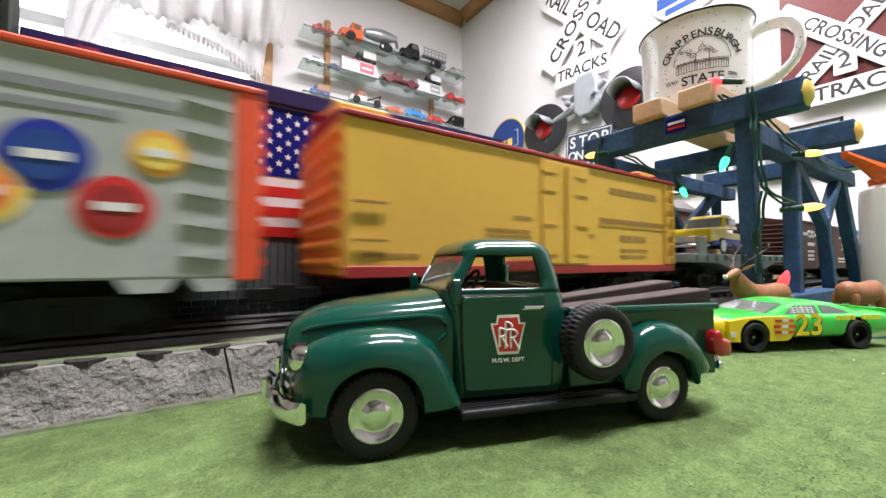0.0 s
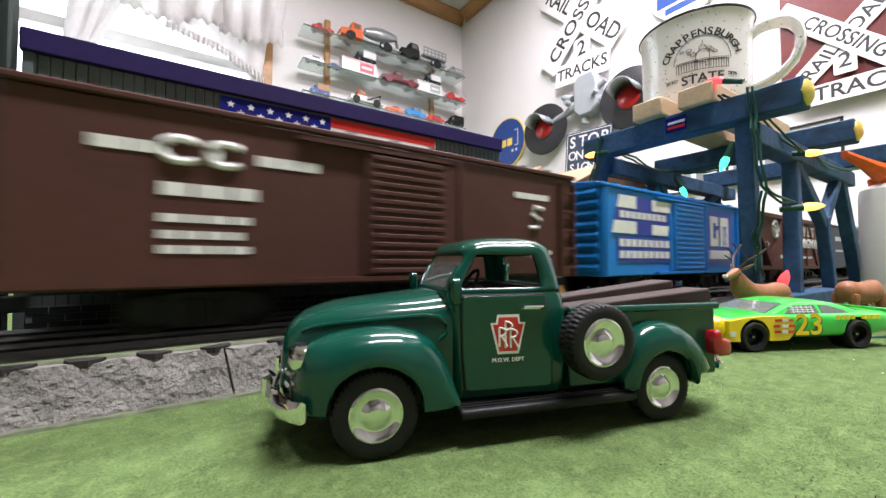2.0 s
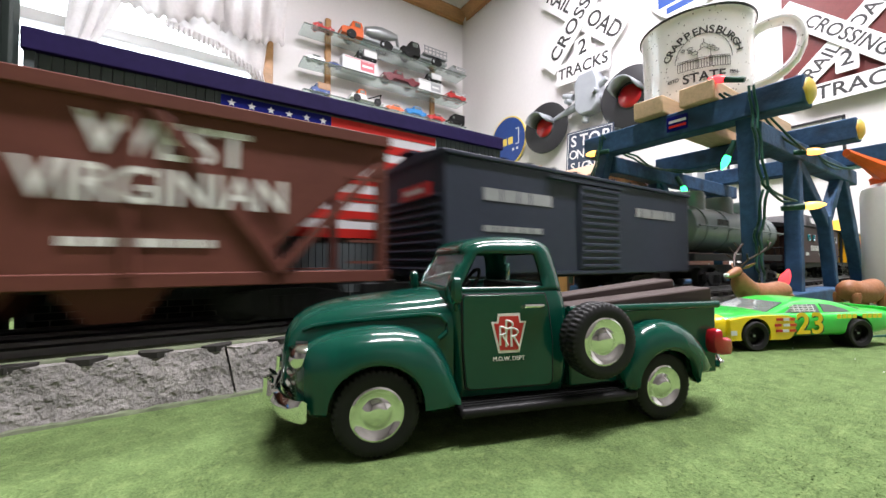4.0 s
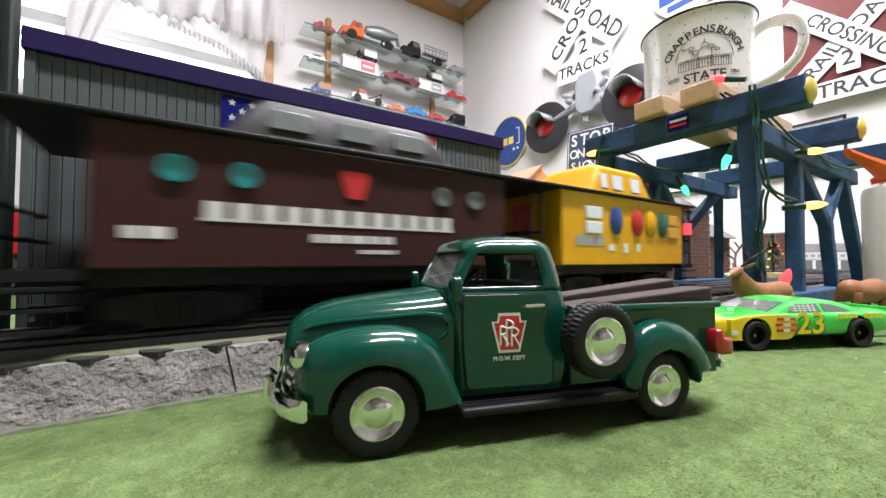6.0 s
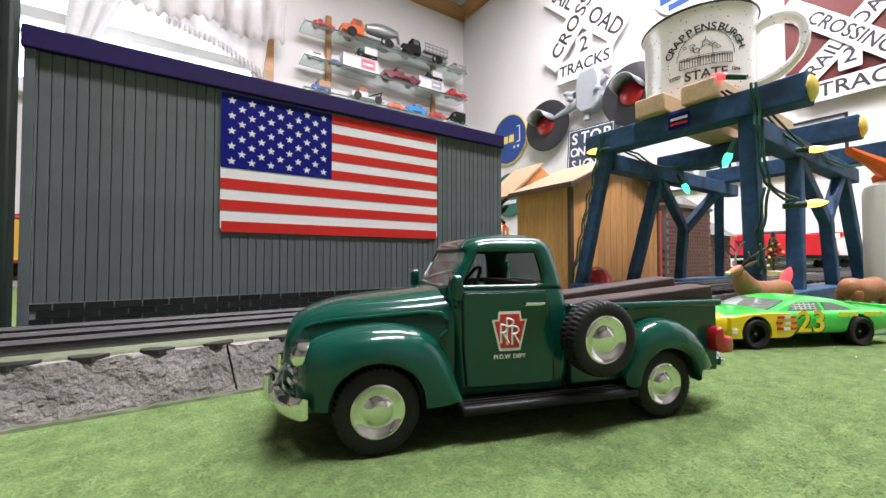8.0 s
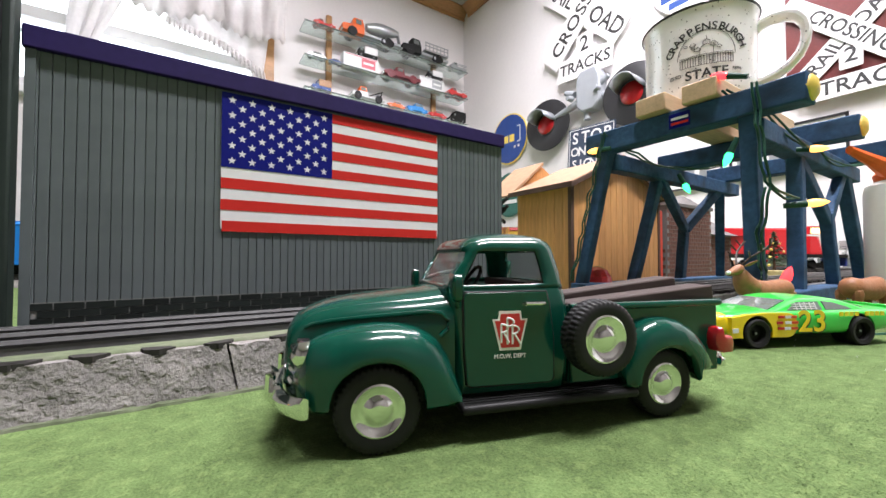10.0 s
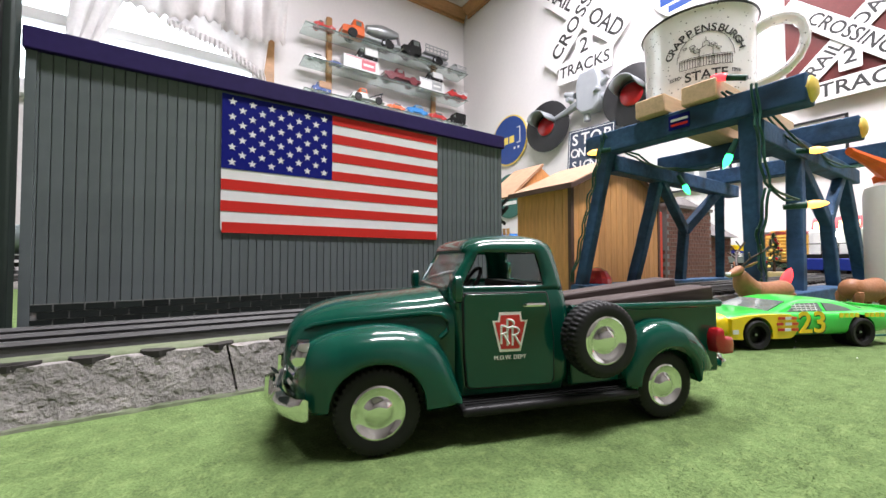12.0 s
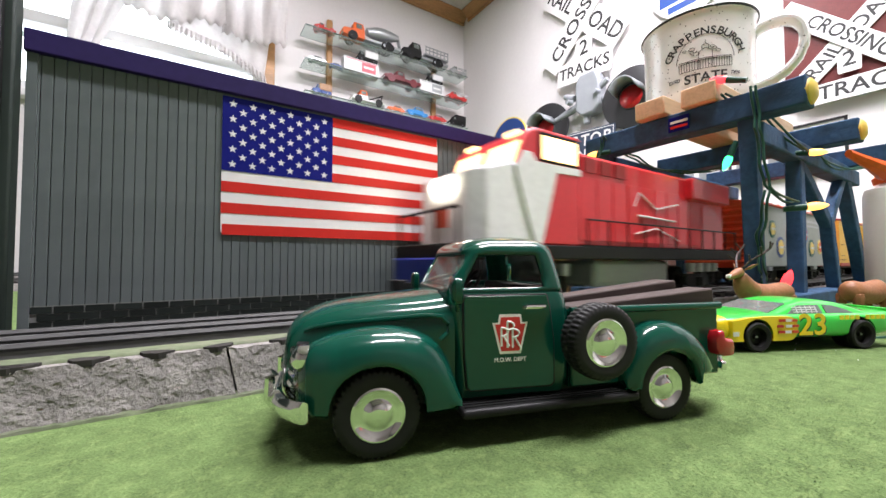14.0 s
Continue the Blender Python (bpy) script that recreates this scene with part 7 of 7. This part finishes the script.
part("fascia", Box(0.2, 15.8, -0.2, 0, 4.6, 6.4), "flag_white", mk)
bars([(1.0 + i * 1.5, 1.9 + i * 1.5, 5.1, 5.8) for i in range(9)], "toy_grey", mk, at_cm(0, -0.22, 0, 90, 0, 0))
for i in range(6):
    part("store_window", Box(1 + i * 2.5, 2.8 + i * 2.5, -0.12, 0, 0.6, 4.2), "smoked", mk)


# little lit tree in a planter
def potted_tree():
    g = thing("potted_tree", "small dark green fir with red baubles in a wooden planter", "tree", m=at_cm(83.5, 23.8, 0) @ Matrix.Scale(0.8, 4))
    part("planter", Box(-2.2, 2.2, -2.2, 2.2, 0, 2.6), "crate", g, bevel=0.15)
    bm = bmesh.new()
    rod(bm, (0, 0, 2.4), (0, 0, 10.6), 0.3, 0.05)
    part("trunk", bm, "shed_dark", g)
    bm = bmesh.new()
    rr = random.Random(21)
    for i in range(420):
        h = rr.random() ** 0.8
        z = 3.2 + 7.6 * h
        rad = (1 - h) * 3.0 * rr.uniform(0.35, 1.0) * (0.75 + 0.25 * math.sin(h * 26))
        a = rr.uniform(0, 6.283)
        p = Vector((rad * math.cos(a), rad * math.sin(a), z))
        d = Vector((math.cos(a), math.sin(a), rr.uniform(-0.5, 0.1))).normalized()
        q = Vector((-d.y, d.x, 0)) * 0.16
        u = Vector((0, 0, 0.14))
        v = [bm.verts.new(p - d * 0.3 + q), bm.verts.new(p - d * 0.3 - q), bm.verts.new(p + d * 0.6), bm.verts.new(p + u)]
        for f in ((0, 1, 2), (0, 3, 2), (1, 3, 2), (0, 1, 3)):
            bm.faces.new([v[k] for k in f])
    tagged(part("crown", bm, "tree_green", g), kind="stuff")
    for i in range(16):
        h = rr.random()
        a = rr.uniform(2.6, 5.6)
        rad = (1 - h) * 2.9
        bm = bmesh.new()
        bmesh.ops.create_icosphere(bm, subdivisions=2, radius=0.28)
        part("bauble", bm, "lamp_red" if i % 3 else "gold", g, m=at_cm(rad * math.cos(a), rad * math.sin(a), 3.4 + 7 * h), smooth=True)


potted_tree()


# ================================================================ signs on the east wall
def wall_at(y, z, out=0.0, roll=0.0):
    return at_cm(X1 - 0.2 - out, y, z, 90, 0, -90) @ pose(0, 0, 0, 0, 0, roll)


def board(name, w, h, d, mat_, parent, m, label="", r=0.4):
    bm = bmesh.new()
    prism(bm, rounded(0, 0, w / 2, h / 2, r), "z", 0, d)
    return part(name, bm, mat_, parent, label, m=m, bevel=0.06)


def crossbuck(y, z, half, wide, size, ang, label, out, roots, texts=("RAIL   ROAD", "CROSSING")):
    g = thing("crossbuck_sign", label, "railway sign", "crossbuck signs", wall_at(y, z, out))
    for k, (roll, text) in enumerate(((-ang, texts[0]), (ang, texts[1]))):
        b = board("sign_board", half * 2, wide, 0.5, "sign_white", g, pose(0, 0, 0.006 * k, 0, 0, roll))
        words(text, size, "ink", b, at_cm(0, 0, 0.52), depth=0.02, wide=1.0)
    (y2, z2, w2, h2, s2), (y3, z3, w3, h3, s3, roll3) = roots
    b = board("track_count_plate", w2, h2, 0.4, "sign_white", g, at_cm(y - y2, z2 - z, 1.15))
    words("2", s2, "ink", b, at_cm(0, h2 * 0.12, 0.42))
    b = board("tracks_plate", w3, h3, 0.5, "sign_white", g, at_cm(y - y3, z3 - z, 1.6, 0, 0, roll3))
    words("TRACKS", s3, "ink", b, at_cm(0, 0, 0.52))


crossbuck(110.0, 119.0, 27.4, 12.0, 9.4, 45, "white railroad crossbuck sign with black letters on the wall", 1.4, ((108.7, 100.2, 8.6, 13.5, 9.5), (108.7, 92.3, 28.4, 10.4, 7.2, -4)))
tagged(board("maroon_panel", 36, 46, 0.8, "sign_maroon", None, wall_at(21.0, 72.6)), "maroon painted sign panel on the wall", "sign panel")
crossbuck(25.2, 66.2, 19.5, 5.4, 4.7, -46, "white crossbuck sign mounted on a maroon panel", 1.1, ((25.1, 58.6, 4.6, 5.6, 5.6), (21.5, 51.4, 28, 5.6, 5.4, 0)), ("RAIL ROAD", "CROSSING"))

sg = thing("crossing_signal", "black twin-disc crossing signal with red lenses on a grey arm", "crossing signal", m=wall_at(106.5, 75, 1.0))
bm = bmesh.new()
prism(bm, [(-4, -3), (-1, -6), (5, -6), (8, -3), (8, 8), (6, 12.5), (-2, 12.5), (-4, 9)], "z", 0, 6)
part("junction_box", bm, "signal_grey", sg, bevel=0.8)
bm = bmesh.new()
for s in (-1, 1):
    rod(bm, (s * 5, 0, 3), (s * 21, -3.5, 3), 1.7, 1.4, 14)
    rod(bm, (s * 6, 4, 4), (s * 11, 6.5, 4), 1.6, 1.2, 12)
    rod(bm, (s * 7, 2, 5), (s * 7, 2, 8), 1.4, 1.0, 12)
rod(bm, (0, -6, 3), (0, -9, 3), 1.5, 1.5, 14)
part("arm", bm, "signal_grey", sg, smooth=True)
for yy, zz in ((128.9, 69.8), (84.9, 69.8)):
    bm = bmesh.new()
    mm = Matrix.Translation((106.5 - yy, zz - 75, 4.5)) @ Matrix.Rotation(radians(6), 4, "Y")
    lathe(bm, [(0.001, 0.6), (4.8, 0.6), (5.2, 0.2), (11.8, 0.0), (12.4, -0.3), (12.4, -0.9), (0.001, -0.9)], 44, mm)
    d = part("disc", bm, "signal_black", sg, "black round target disc", smooth=True)
    bm = bmesh.new()
    lathe(bm, [(4.6, 0.6), (4.2, 1.2), (2.5, 1.9), (0.001, 2.2)], 28, mm)
    part("lens", bm, "signal_red", d, "red signal lens", smooth=True)
    bm = bmesh.new()
    rings = []
    for dz, rr_ in ((0.4, 5.6), (9.0, 5.2)):
        rings.append([mm @ Vector((rr_ * math.cos(a), rr_ * math.sin(a) + 0.5, dz * (1.0 if math.sin(a) > 0.2 else 0.55))) for a in (math.pi * (0.02 + 0.96 * i / 16) for i in range(17))])
    loft(bm, rings, False, False, False)
    v = part("visor", bm, "signal_grey", d, smooth=True)
    mod = v.modifiers.new("thick", "SOLIDIFY")
    mod.thickness = 0.004
st = thing("stop_sign_board", "navy sign lettered STOP ON SIGNAL in white", "railway sign", m=wall_at(103.6, 52.0, 6.0, -3.5))
board("plate", 23.4, 23.4, 0.5, "sign_navy", st, at_cm(0, -1.6, 0))
bm = bmesh.new()
for x0, x1, y0, y1 in ((-11.0, 11.0, 9.2, 9.5), (-11.0, 11.0, -12.7, -12.4), (-11.0, -10.7, -12.4, 9.2), (10.7, 11.0, -12.4, 9.2)):
    box(bm, x0, x1, y0, y1, 0.5, 0.56)
part("border", bm, "sign_white", st)
for text, z, pitch, size in (("STOP", 5.4, 5.3, 7.0), ("ON", -0.6, 3.9, 5.6), ("SIGNAL", -6.2, 3.3, 5.4)):
    for i, ch in enumerate(text):
        words(ch, size, "sign_white", st, at_cm(-7.9 + i * pitch, z, 0.54), "letter")


def round_sign(y, z, r, col, label, extra):
    g = thing("round_sign", label, "round sign", "round signs", wall_at(y, z, 0.6))
    for k, d, mm in ((1.0, 0.6, "gold" if col == "sign_blue" else col), (0.95, 0.75, col)):
        bm = bmesh.new()
        lathe(bm, [(0.001, 0), (r * k, 0), (r * k, d), (0.001, d)], 48)
        part("disc", bm, mm, g, smooth=True)
    for mm, rows in extra:
        bars(rows, mm, g, at_cm(0, 0, 0.76), "mark_bar")


round_sign(160.1, 71.7, 14.2, "sign_blue", "round dark blue sign with yellow mark on the wall", (("gold", [(-8, -4.6, -2, 2), (-3.6, -0.4, -2, 2), (0.6, 4.4, -2, 2)]), ("sign_white", [(8.6, 9.2, -3, 6), (6.5, 9.2, 5.5, 6), (6.5, 9.2, -3, -2.5), (4.0, 5.4, -6, -4.6), (7.0, 8.4, -6, -4.6)])))
round_sign(160.0, 40.0, 12.5, "sign_green", "round dark green sign with white bars on the wall", (("sign_white", [(-9, 9, 2, 4), (-8, 8, -1.4, 0.6), (-6, 6, -5, -3)]),))
round_sign(64.5, 108.6, 14.5, "sign_white", "round blue and white sign high on the wall", (("sign_blue", [(-8, 8, -11, -8.5), (-11, 11, -7.5, -3), (-12, 12, -2, 4)]),))
for y, z, w, h in ((69, 34.5, 26, 11), (40, 37.0, 28, 15)):
    g = thing("framed_sign", "white framed station sign with dark lettering bars", "sign", "framed signs", wall_at(y, z, 0.4))
    board("plate", w, h, 0.6, "sign_white", g, at_cm(0, 0, 0))
    bars([(-w / 2 + 2 + i * 4.2, -w / 2 + 4.6 + i * 4.2, -2.6, 2.6) for i in range(int((w - 4) / 4.2))], "toy_grey", g, at_cm(0, 0, 0.62))
    bm = bmesh.new()
    for x0, x1, y0, y1 in ((-w / 2, w / 2, h / 2 - 0.7, h / 2), (-w / 2, w / 2, -h / 2, -h / 2 + 0.7), (-w / 2, -w / 2 + 0.7, -h / 2, h / 2), (w / 2 - 0.7, w / 2, -h / 2, h / 2)):
        box(bm, x0, x1, y0, y1, 0.6, 0.95)
    part("frame", bm, "signal_black", g)


# ================================================================ glass shelves and toys on the north wall
for x in (60.6, 126.6):
    ob = part("shelf_upright", Box(x - 1.6, x + 1.6, Y1 - 2.6, Y1 - 0.1, 66, 134.5), "oak_trim", bevel=0.9, seg=4)
    tagged(ob, "oak shelf upright fixed on the wall", "shelf upright", "shelf uprights")
SHELF = (120.7, 104.0, 88.0)
for z in SHELF:
    ob = part("glass_shelf", Box(45, 144, Y1 - 14.5, Y1 - 2.7, z - 0.7, z), "shelf_glass", bevel=0.1)
    tagged(ob, "clear greenish glass wall shelf", "glass shelf", "glass shelves")


def toy(x0, x1, z, col, cabin, name, label, load=None, load_col="toy_grey", nose=0.25, cab=(0.2, 0.45), h=0.34, y=Y1 - 11.6, rear=None):
    """A die-cast road vehicle, nose towards -x."""
    L = x1 - x0
    H = L * h
    w = min(L * 0.19, 3.2)
    t = thing(name, label, "toy vehicle", "die-cast vehicles on the glass shelves", at_cm(x0, y, z + 0.02))
    r = min(L * 0.085, 1.9)
    bm = bmesh.new()
    low = 0.45 if rear is None else 0.3
    prism(bm, [(0, r * 0.8), (0, H * 0.42), (L * 0.03, H * 0.5), (L * nose, H * 0.58), (L * cab[1], H * 0.58), (L * cab[1], r * 0.8)], "y", -w, w)
    rb = bmesh.new()
    box(rb, L * cab[1] + 0.05, L, -w, w, r * 0.8, H * low)
    part("rear_body", rb, rear or col, t, bevel=0.2)
    for x in (L * 0.17, L * 0.78):
        for s in (-1, 1):
            wings = bmesh.new()
            rod(wings, (x, s * (w - 0.4), r * 1.05), (x, s * (w + 0.25), r * 1.05), r * 1.25, n=16)
            part("wheel_arch", wings, col if rear is None else "black_plastic", t, smooth=True)
    part("body", bm, col, t, bevel=0.25, seg=2)
    bm = bmesh.new()
    loft(bm, [[(a, b, zz) for a, b in rounded(L * (cab[0] + cab[1]) / 2 + o, 0, L * (cab[1] - cab[0]) / 2 * k, w * 0.92 * k, 0.3)] for zz, k, o in ((H * 0.55, 1, 0), (H * 0.78, 0.9, 0.1), (H * 0.96, 0.76, 0.25), (H, 0.6, 0.25))])
    cb = part("cab", bm, cabin, t, smooth=True)
    part("side_window", Box(L * (cab[0] + 0.06), L * (cab[1] - 0.05), -w * 0.95, -w * 0.7, H * 0.64, H * 0.86), "smoked", cb)
    for x in (L * 0.17, L * 0.78) if L < 24 else (L * 0.14, L * 0.7, L * 0.82):
        for s in (-1, 1):
            bm = bmesh.new()
            m = Matrix.Translation((x, s * w * 0.95, r)) @ Matrix.Rotation(radians(-90 * s), 4, "X")
            lathe(bm, [(0.001, -0.6), (r, -0.6), (r, 0.15), (r * 0.85, 0.3), (r * 0.55, 0.3), (r * 0.5, 0.2), (0.001, 0.2)], 18, m)
            wh = part("wheel", bm, "rubber", t, smooth=True)
            bm = bmesh.new()
            lathe(bm, [(r * 0.5, 0.3), (r * 0.3, 0.36), (0.001, 0.42)], 14, m)
            part("rim", bm, "toy_grey", wh, smooth=True)
    part("bumper", Box(-0.3, 0.25, -w, w, r * 0.7, r * 1.1), "chrome", t, bevel=0.08)
    if load == "drum":
        bm = bmesh.new()
        a, b = Vector((L * 0.42, 0, H * 0.78)), Vector((L * 0.98, 0, H * 1.0))
        q = (b - a).to_track_quat("Z", "Y").to_matrix().to_4x4()
        k = (b - a).length
        lathe(bm, [(0.001, 0), (w * 0.6, 0), (w * 1.05, k * 0.3), (w * 1.1, k * 0.5), (w * 0.8, k * 0.8), (w * 0.5, k), (0.001, k)], 24, Matrix.Translation(a) @ q)
        part("mixer_drum", bm, load_col, t, smooth=True)
        bm = bmesh.new()
        beam(bm, (L * 0.98, 0, H * 0.95), (L * 1.02, 0, H * 0.4), w * 0.8, 0.5)
        part("chute", bm, load_col, t)
    elif load == "box":
        part("cargo_box", Box(L * 0.36, L, -w * 1.05, w * 1.05, H * 0.45, H * 1.15), load_col, t, bevel=0.2)
    elif load == "trailer":
        bed = part("stake_body", Box(L * 0.48, L, -w, w, H * 0.46, H * 0.56), load_col, t)
        for z0 in (0.72, 0.9):
            part("stake_rail", Box(L * 0.48, L, -w - 0.1, -w + 0.15, H * z0, H * (z0 + 0.05)), load_col, bed)
        for i in range(7):
            part("stake", Box(L * (0.485 + i * 0.083), L * (0.5 + i * 0.083), -w, -w + 0.25, H * 0.5, H * 0.98), load_col, bed)
    elif load == "boom":
        bm = bmesh.new()
        beam(bm, (L * 0.55, 0, H * 0.5), (L * 0.96, -0.3, H * 1.02), 0.5, 0.5)
        beam(bm, (L * 0.9, 0, H * 0.45), (L * 0.94, -0.3, H * 1.0), 0.4, 0.4)
        part("tow_boom", bm, "black_paint", t)
    elif load == "ladder":
        bm = bmesh.new()
        for zz in (0.62, 0.8):
            rod(bm, (L * 0.45, -w, H * zz), (L, -w, H * zz), 0.2, n=6)
        for i in range(6):
            rod(bm, (L * (0.5 + i * 0.09), -w, H * 0.62), (L * (0.5 + i * 0.09), -w, H * 0.8), 0.14, n=6)
        part("ladder", bm, load_col, t)
    return t


def carton(x0, x1, z, h, accent, label):
    """A toy's printed cardboard box, its toy parked on top."""
    t = thing("toy_carton", label, "toy box", "toy boxes on the shelves", at_cm(x0, Y1 - 11.4, z + 0.02))
    w = x1 - x0
    part("carton", Box(0, w, -2.6, 2.6, 0, h), "flag_white", t, bevel=0.12)
    part("print_panel", Box(w * 0.5, w * 0.9, -2.64, -2.6, h * 0.15, h * 0.85), accent, t)
    part("print_border", Box(w * 0.06, w * 0.94, -2.63, -2.6, h * 0.88, h * 0.94), accent, t)
    bars([(w * 0.55, w * 0.85, h * 0.42, h * 0.6)], "flag_white", t, side(0, -2.64, 0))


a, b, c_ = SHELF
toy(49.5, 60.5, a, "toy_red", "toy_red", "toy_pickup", "red die-cast pickup on a glass shelf")
toy(63.5, 97.0, a, "toy_orange", "toy_orange", "toy_mixer", "orange die-cast truck with silver mixer drum", "drum", "toy_grey", h=0.30, cab=(0.16, 0.36), rear="toy_grey")
toy(98.0, 129.0, a, "black_paint", "black_paint", "toy_semi", "black die-cast truck with silver stake body", "trailer", "toy_grey", h=0.33, cab=(0.18, 0.4), rear="toy_grey")
toy(131.5, 143.5, a, "toy_grey", "toy_grey", "toy_tractor", "grey die-cast truck with open bed", "ladder", "toy_grey", h=0.4)
toy(47.0, 56.0, b, "toy_grey", "toy_grey", "toy_sedan", "grey die-cast sedan on a glass shelf", cab=(0.25, 0.75))
toy(57.5, 64.5, b, "sign_blue", "sign_blue", "toy_sedan", "small blue die-cast car on a shelf", cab=(0.25, 0.75))
carton(64.5, 84.0, b, 7.0, "carton_pink", "white cardboard toy box with a pink print")
toy(72.0, 83.6, b + 7.05, "black_paint", "black_paint", "toy_van", "white die-cast box truck with a black cab", "box", "flag_white", h=0.46, cab=(0.08, 0.34))
toy(87.0, 110.0, b, "toy_maroon", "toy_maroon", "toy_pickup", "maroon die-cast pickup on a glass shelf", cab=(0.3, 0.55), nose=0.3, h=0.32)
carton(109.5, 126.5, b, 6.4, "toy_grey", "white cardboard toy box with a grey print")
toy(115.0, 125.8, b + 6.45, "black_paint", "black_paint", "toy_van", "white die-cast box truck with a black cab", "box", "flag_white", h=0.44, cab=(0.08, 0.34))
toy(129.5, 143.8, b, "toy_red", "toy_red", "toy_fire_engine", "red die-cast fire engine with ladder", "ladder", "toy_grey", h=0.36)
toy(49.0, 58.5, c_, "sign_blue", "sign_blue", "toy_truck", "blue die-cast truck with brown box", "box", "shed_roof", h=0.5)
toy(69.0, 88.0, c_, "flag_white", "toy_orange", "toy_tow_truck", "white and orange die-cast tow truck", "boom", h=0.38, rear="flag_white")
toy(89.5, 100.5, c_, "toy_orange", "toy_orange", "toy_coupe", "orange die-cast coupe with rounded roof", cab=(0.35, 0.8))
toy(101.5, 115.0, c_, "toy_blue", "toy_blue", "toy_coupe", "bright blue die-cast coupe with rounded roof", cab=(0.35, 0.8), h=0.42)
toy(116.0, 128.5, c_, "toy_red", "toy_red", "toy_coupe", "red die-cast coupe with rounded roof", cab=(0.35, 0.8))
toy(131.0, 143.0, c_, "black_paint", "black_paint", "toy_truck", "black die-cast box truck", "box", "black_paint", h=0.5)

# ceiling lamps of the room
for lx, ly in ((36, -20), (80, 66)):
    g = thing("ceiling_light", "white ceiling light panel", "ceiling light", "ceiling lights", at_cm(lx, ly, Z1))
    bm = bmesh.new()
    for x0, x1, y0, y1 in ((-63, 63, -10, -8.5), (-63, 63, 8.5, 10), (-63, -61, -8.5, 8.5), (61, 63, -8.5, 8.5)):
        box(bm, x0, x1, y0, y1, -7, -0.05)
    part("frame", bm, "white_frame", g)

# short fibres of the felt near the camera
rng = np.random.default_rng(5)
count = 42000
px = np.concatenate((rng.uniform(-4, 34, count // 2), rng.uniform(0, 16, count - count // 2)))
py = np.concatenate((rng.uniform(0.8, 13.2, count // 2), rng.uniform(1.2, 10, count - count // 2)))
ang = rng.uniform(0, 6.283, count)
wid, high, lean = rng.uniform(0.010, 0.022, count), rng.uniform(0.012, 0.034, count), rng.uniform(0.03, 0.09, count)
base = np.stack((px, py, np.full(count, -0.005)), 1)
dirs = np.stack((np.cos(ang), np.sin(ang), np.zeros(count)), 1)
tips = base + np.stack((-np.sin(ang) * lean, np.cos(ang) * lean, high), 1)
verts = np.stack((base - dirs * wid[:, None], base + dirs * wid[:, None], tips), 1).reshape(-1, 3) * C
me = bpy.data.meshes.new("felt_fibres")
me.from_pydata(verts.tolist(), [], np.arange(count * 3).reshape(-1, 3).tolist())
me.materials.append(M["grass_felt"])
tagged(new("felt_fibres", me), "short green fibres of the felt grass mat", "felt fibres", kind="stuff")

# crumbs on the mat
rr = random.Random(31)
bm = bmesh.new()
for i in range(34):
    x, y = rr.uniform(-2, 30), rr.uniform(0.5, 13)
    if not (1 < x < 15 and 4 < y < 12):
        vs = bmesh.ops.create_icosphere(bm, subdivisions=1, radius=rr.uniform(0.012, 0.032))["verts"]
        bmesh.ops.translate(bm, vec=(x, y, 0.025), verts=vs)
tagged(part("crumbs", bm, "flag_white"), "tiny white crumbs scattered on the felt", "crumbs", kind="stuff")


# ================================================================ what moves
def travelled(t):
    """How far the train has run, in centimetres."""
    if t < 7:
        return 31.2 * t
    if t < 9:
        return 218.4 + 31.2 * (t - 7) + 6.5 * (t - 7) ** 2 / 4
    return 218.4 + 68.9 + 37.7 * (t - 9)


def motions():
    times = [i * 0.25 for i in range(57)]
    for car, s, half in CARS:
        walk(car, [(t, car_pose(MAIN, s - travelled(t), half)) for t in times])
    far = OUTER[1][-1]
    walk(other, [(t, car_pose(OUTER, far - 29.6 + 33.0 * (t - 7.5), 9.0) @ pose(0, 0, 0, 0, 0, 180)) for t in times])


motions()
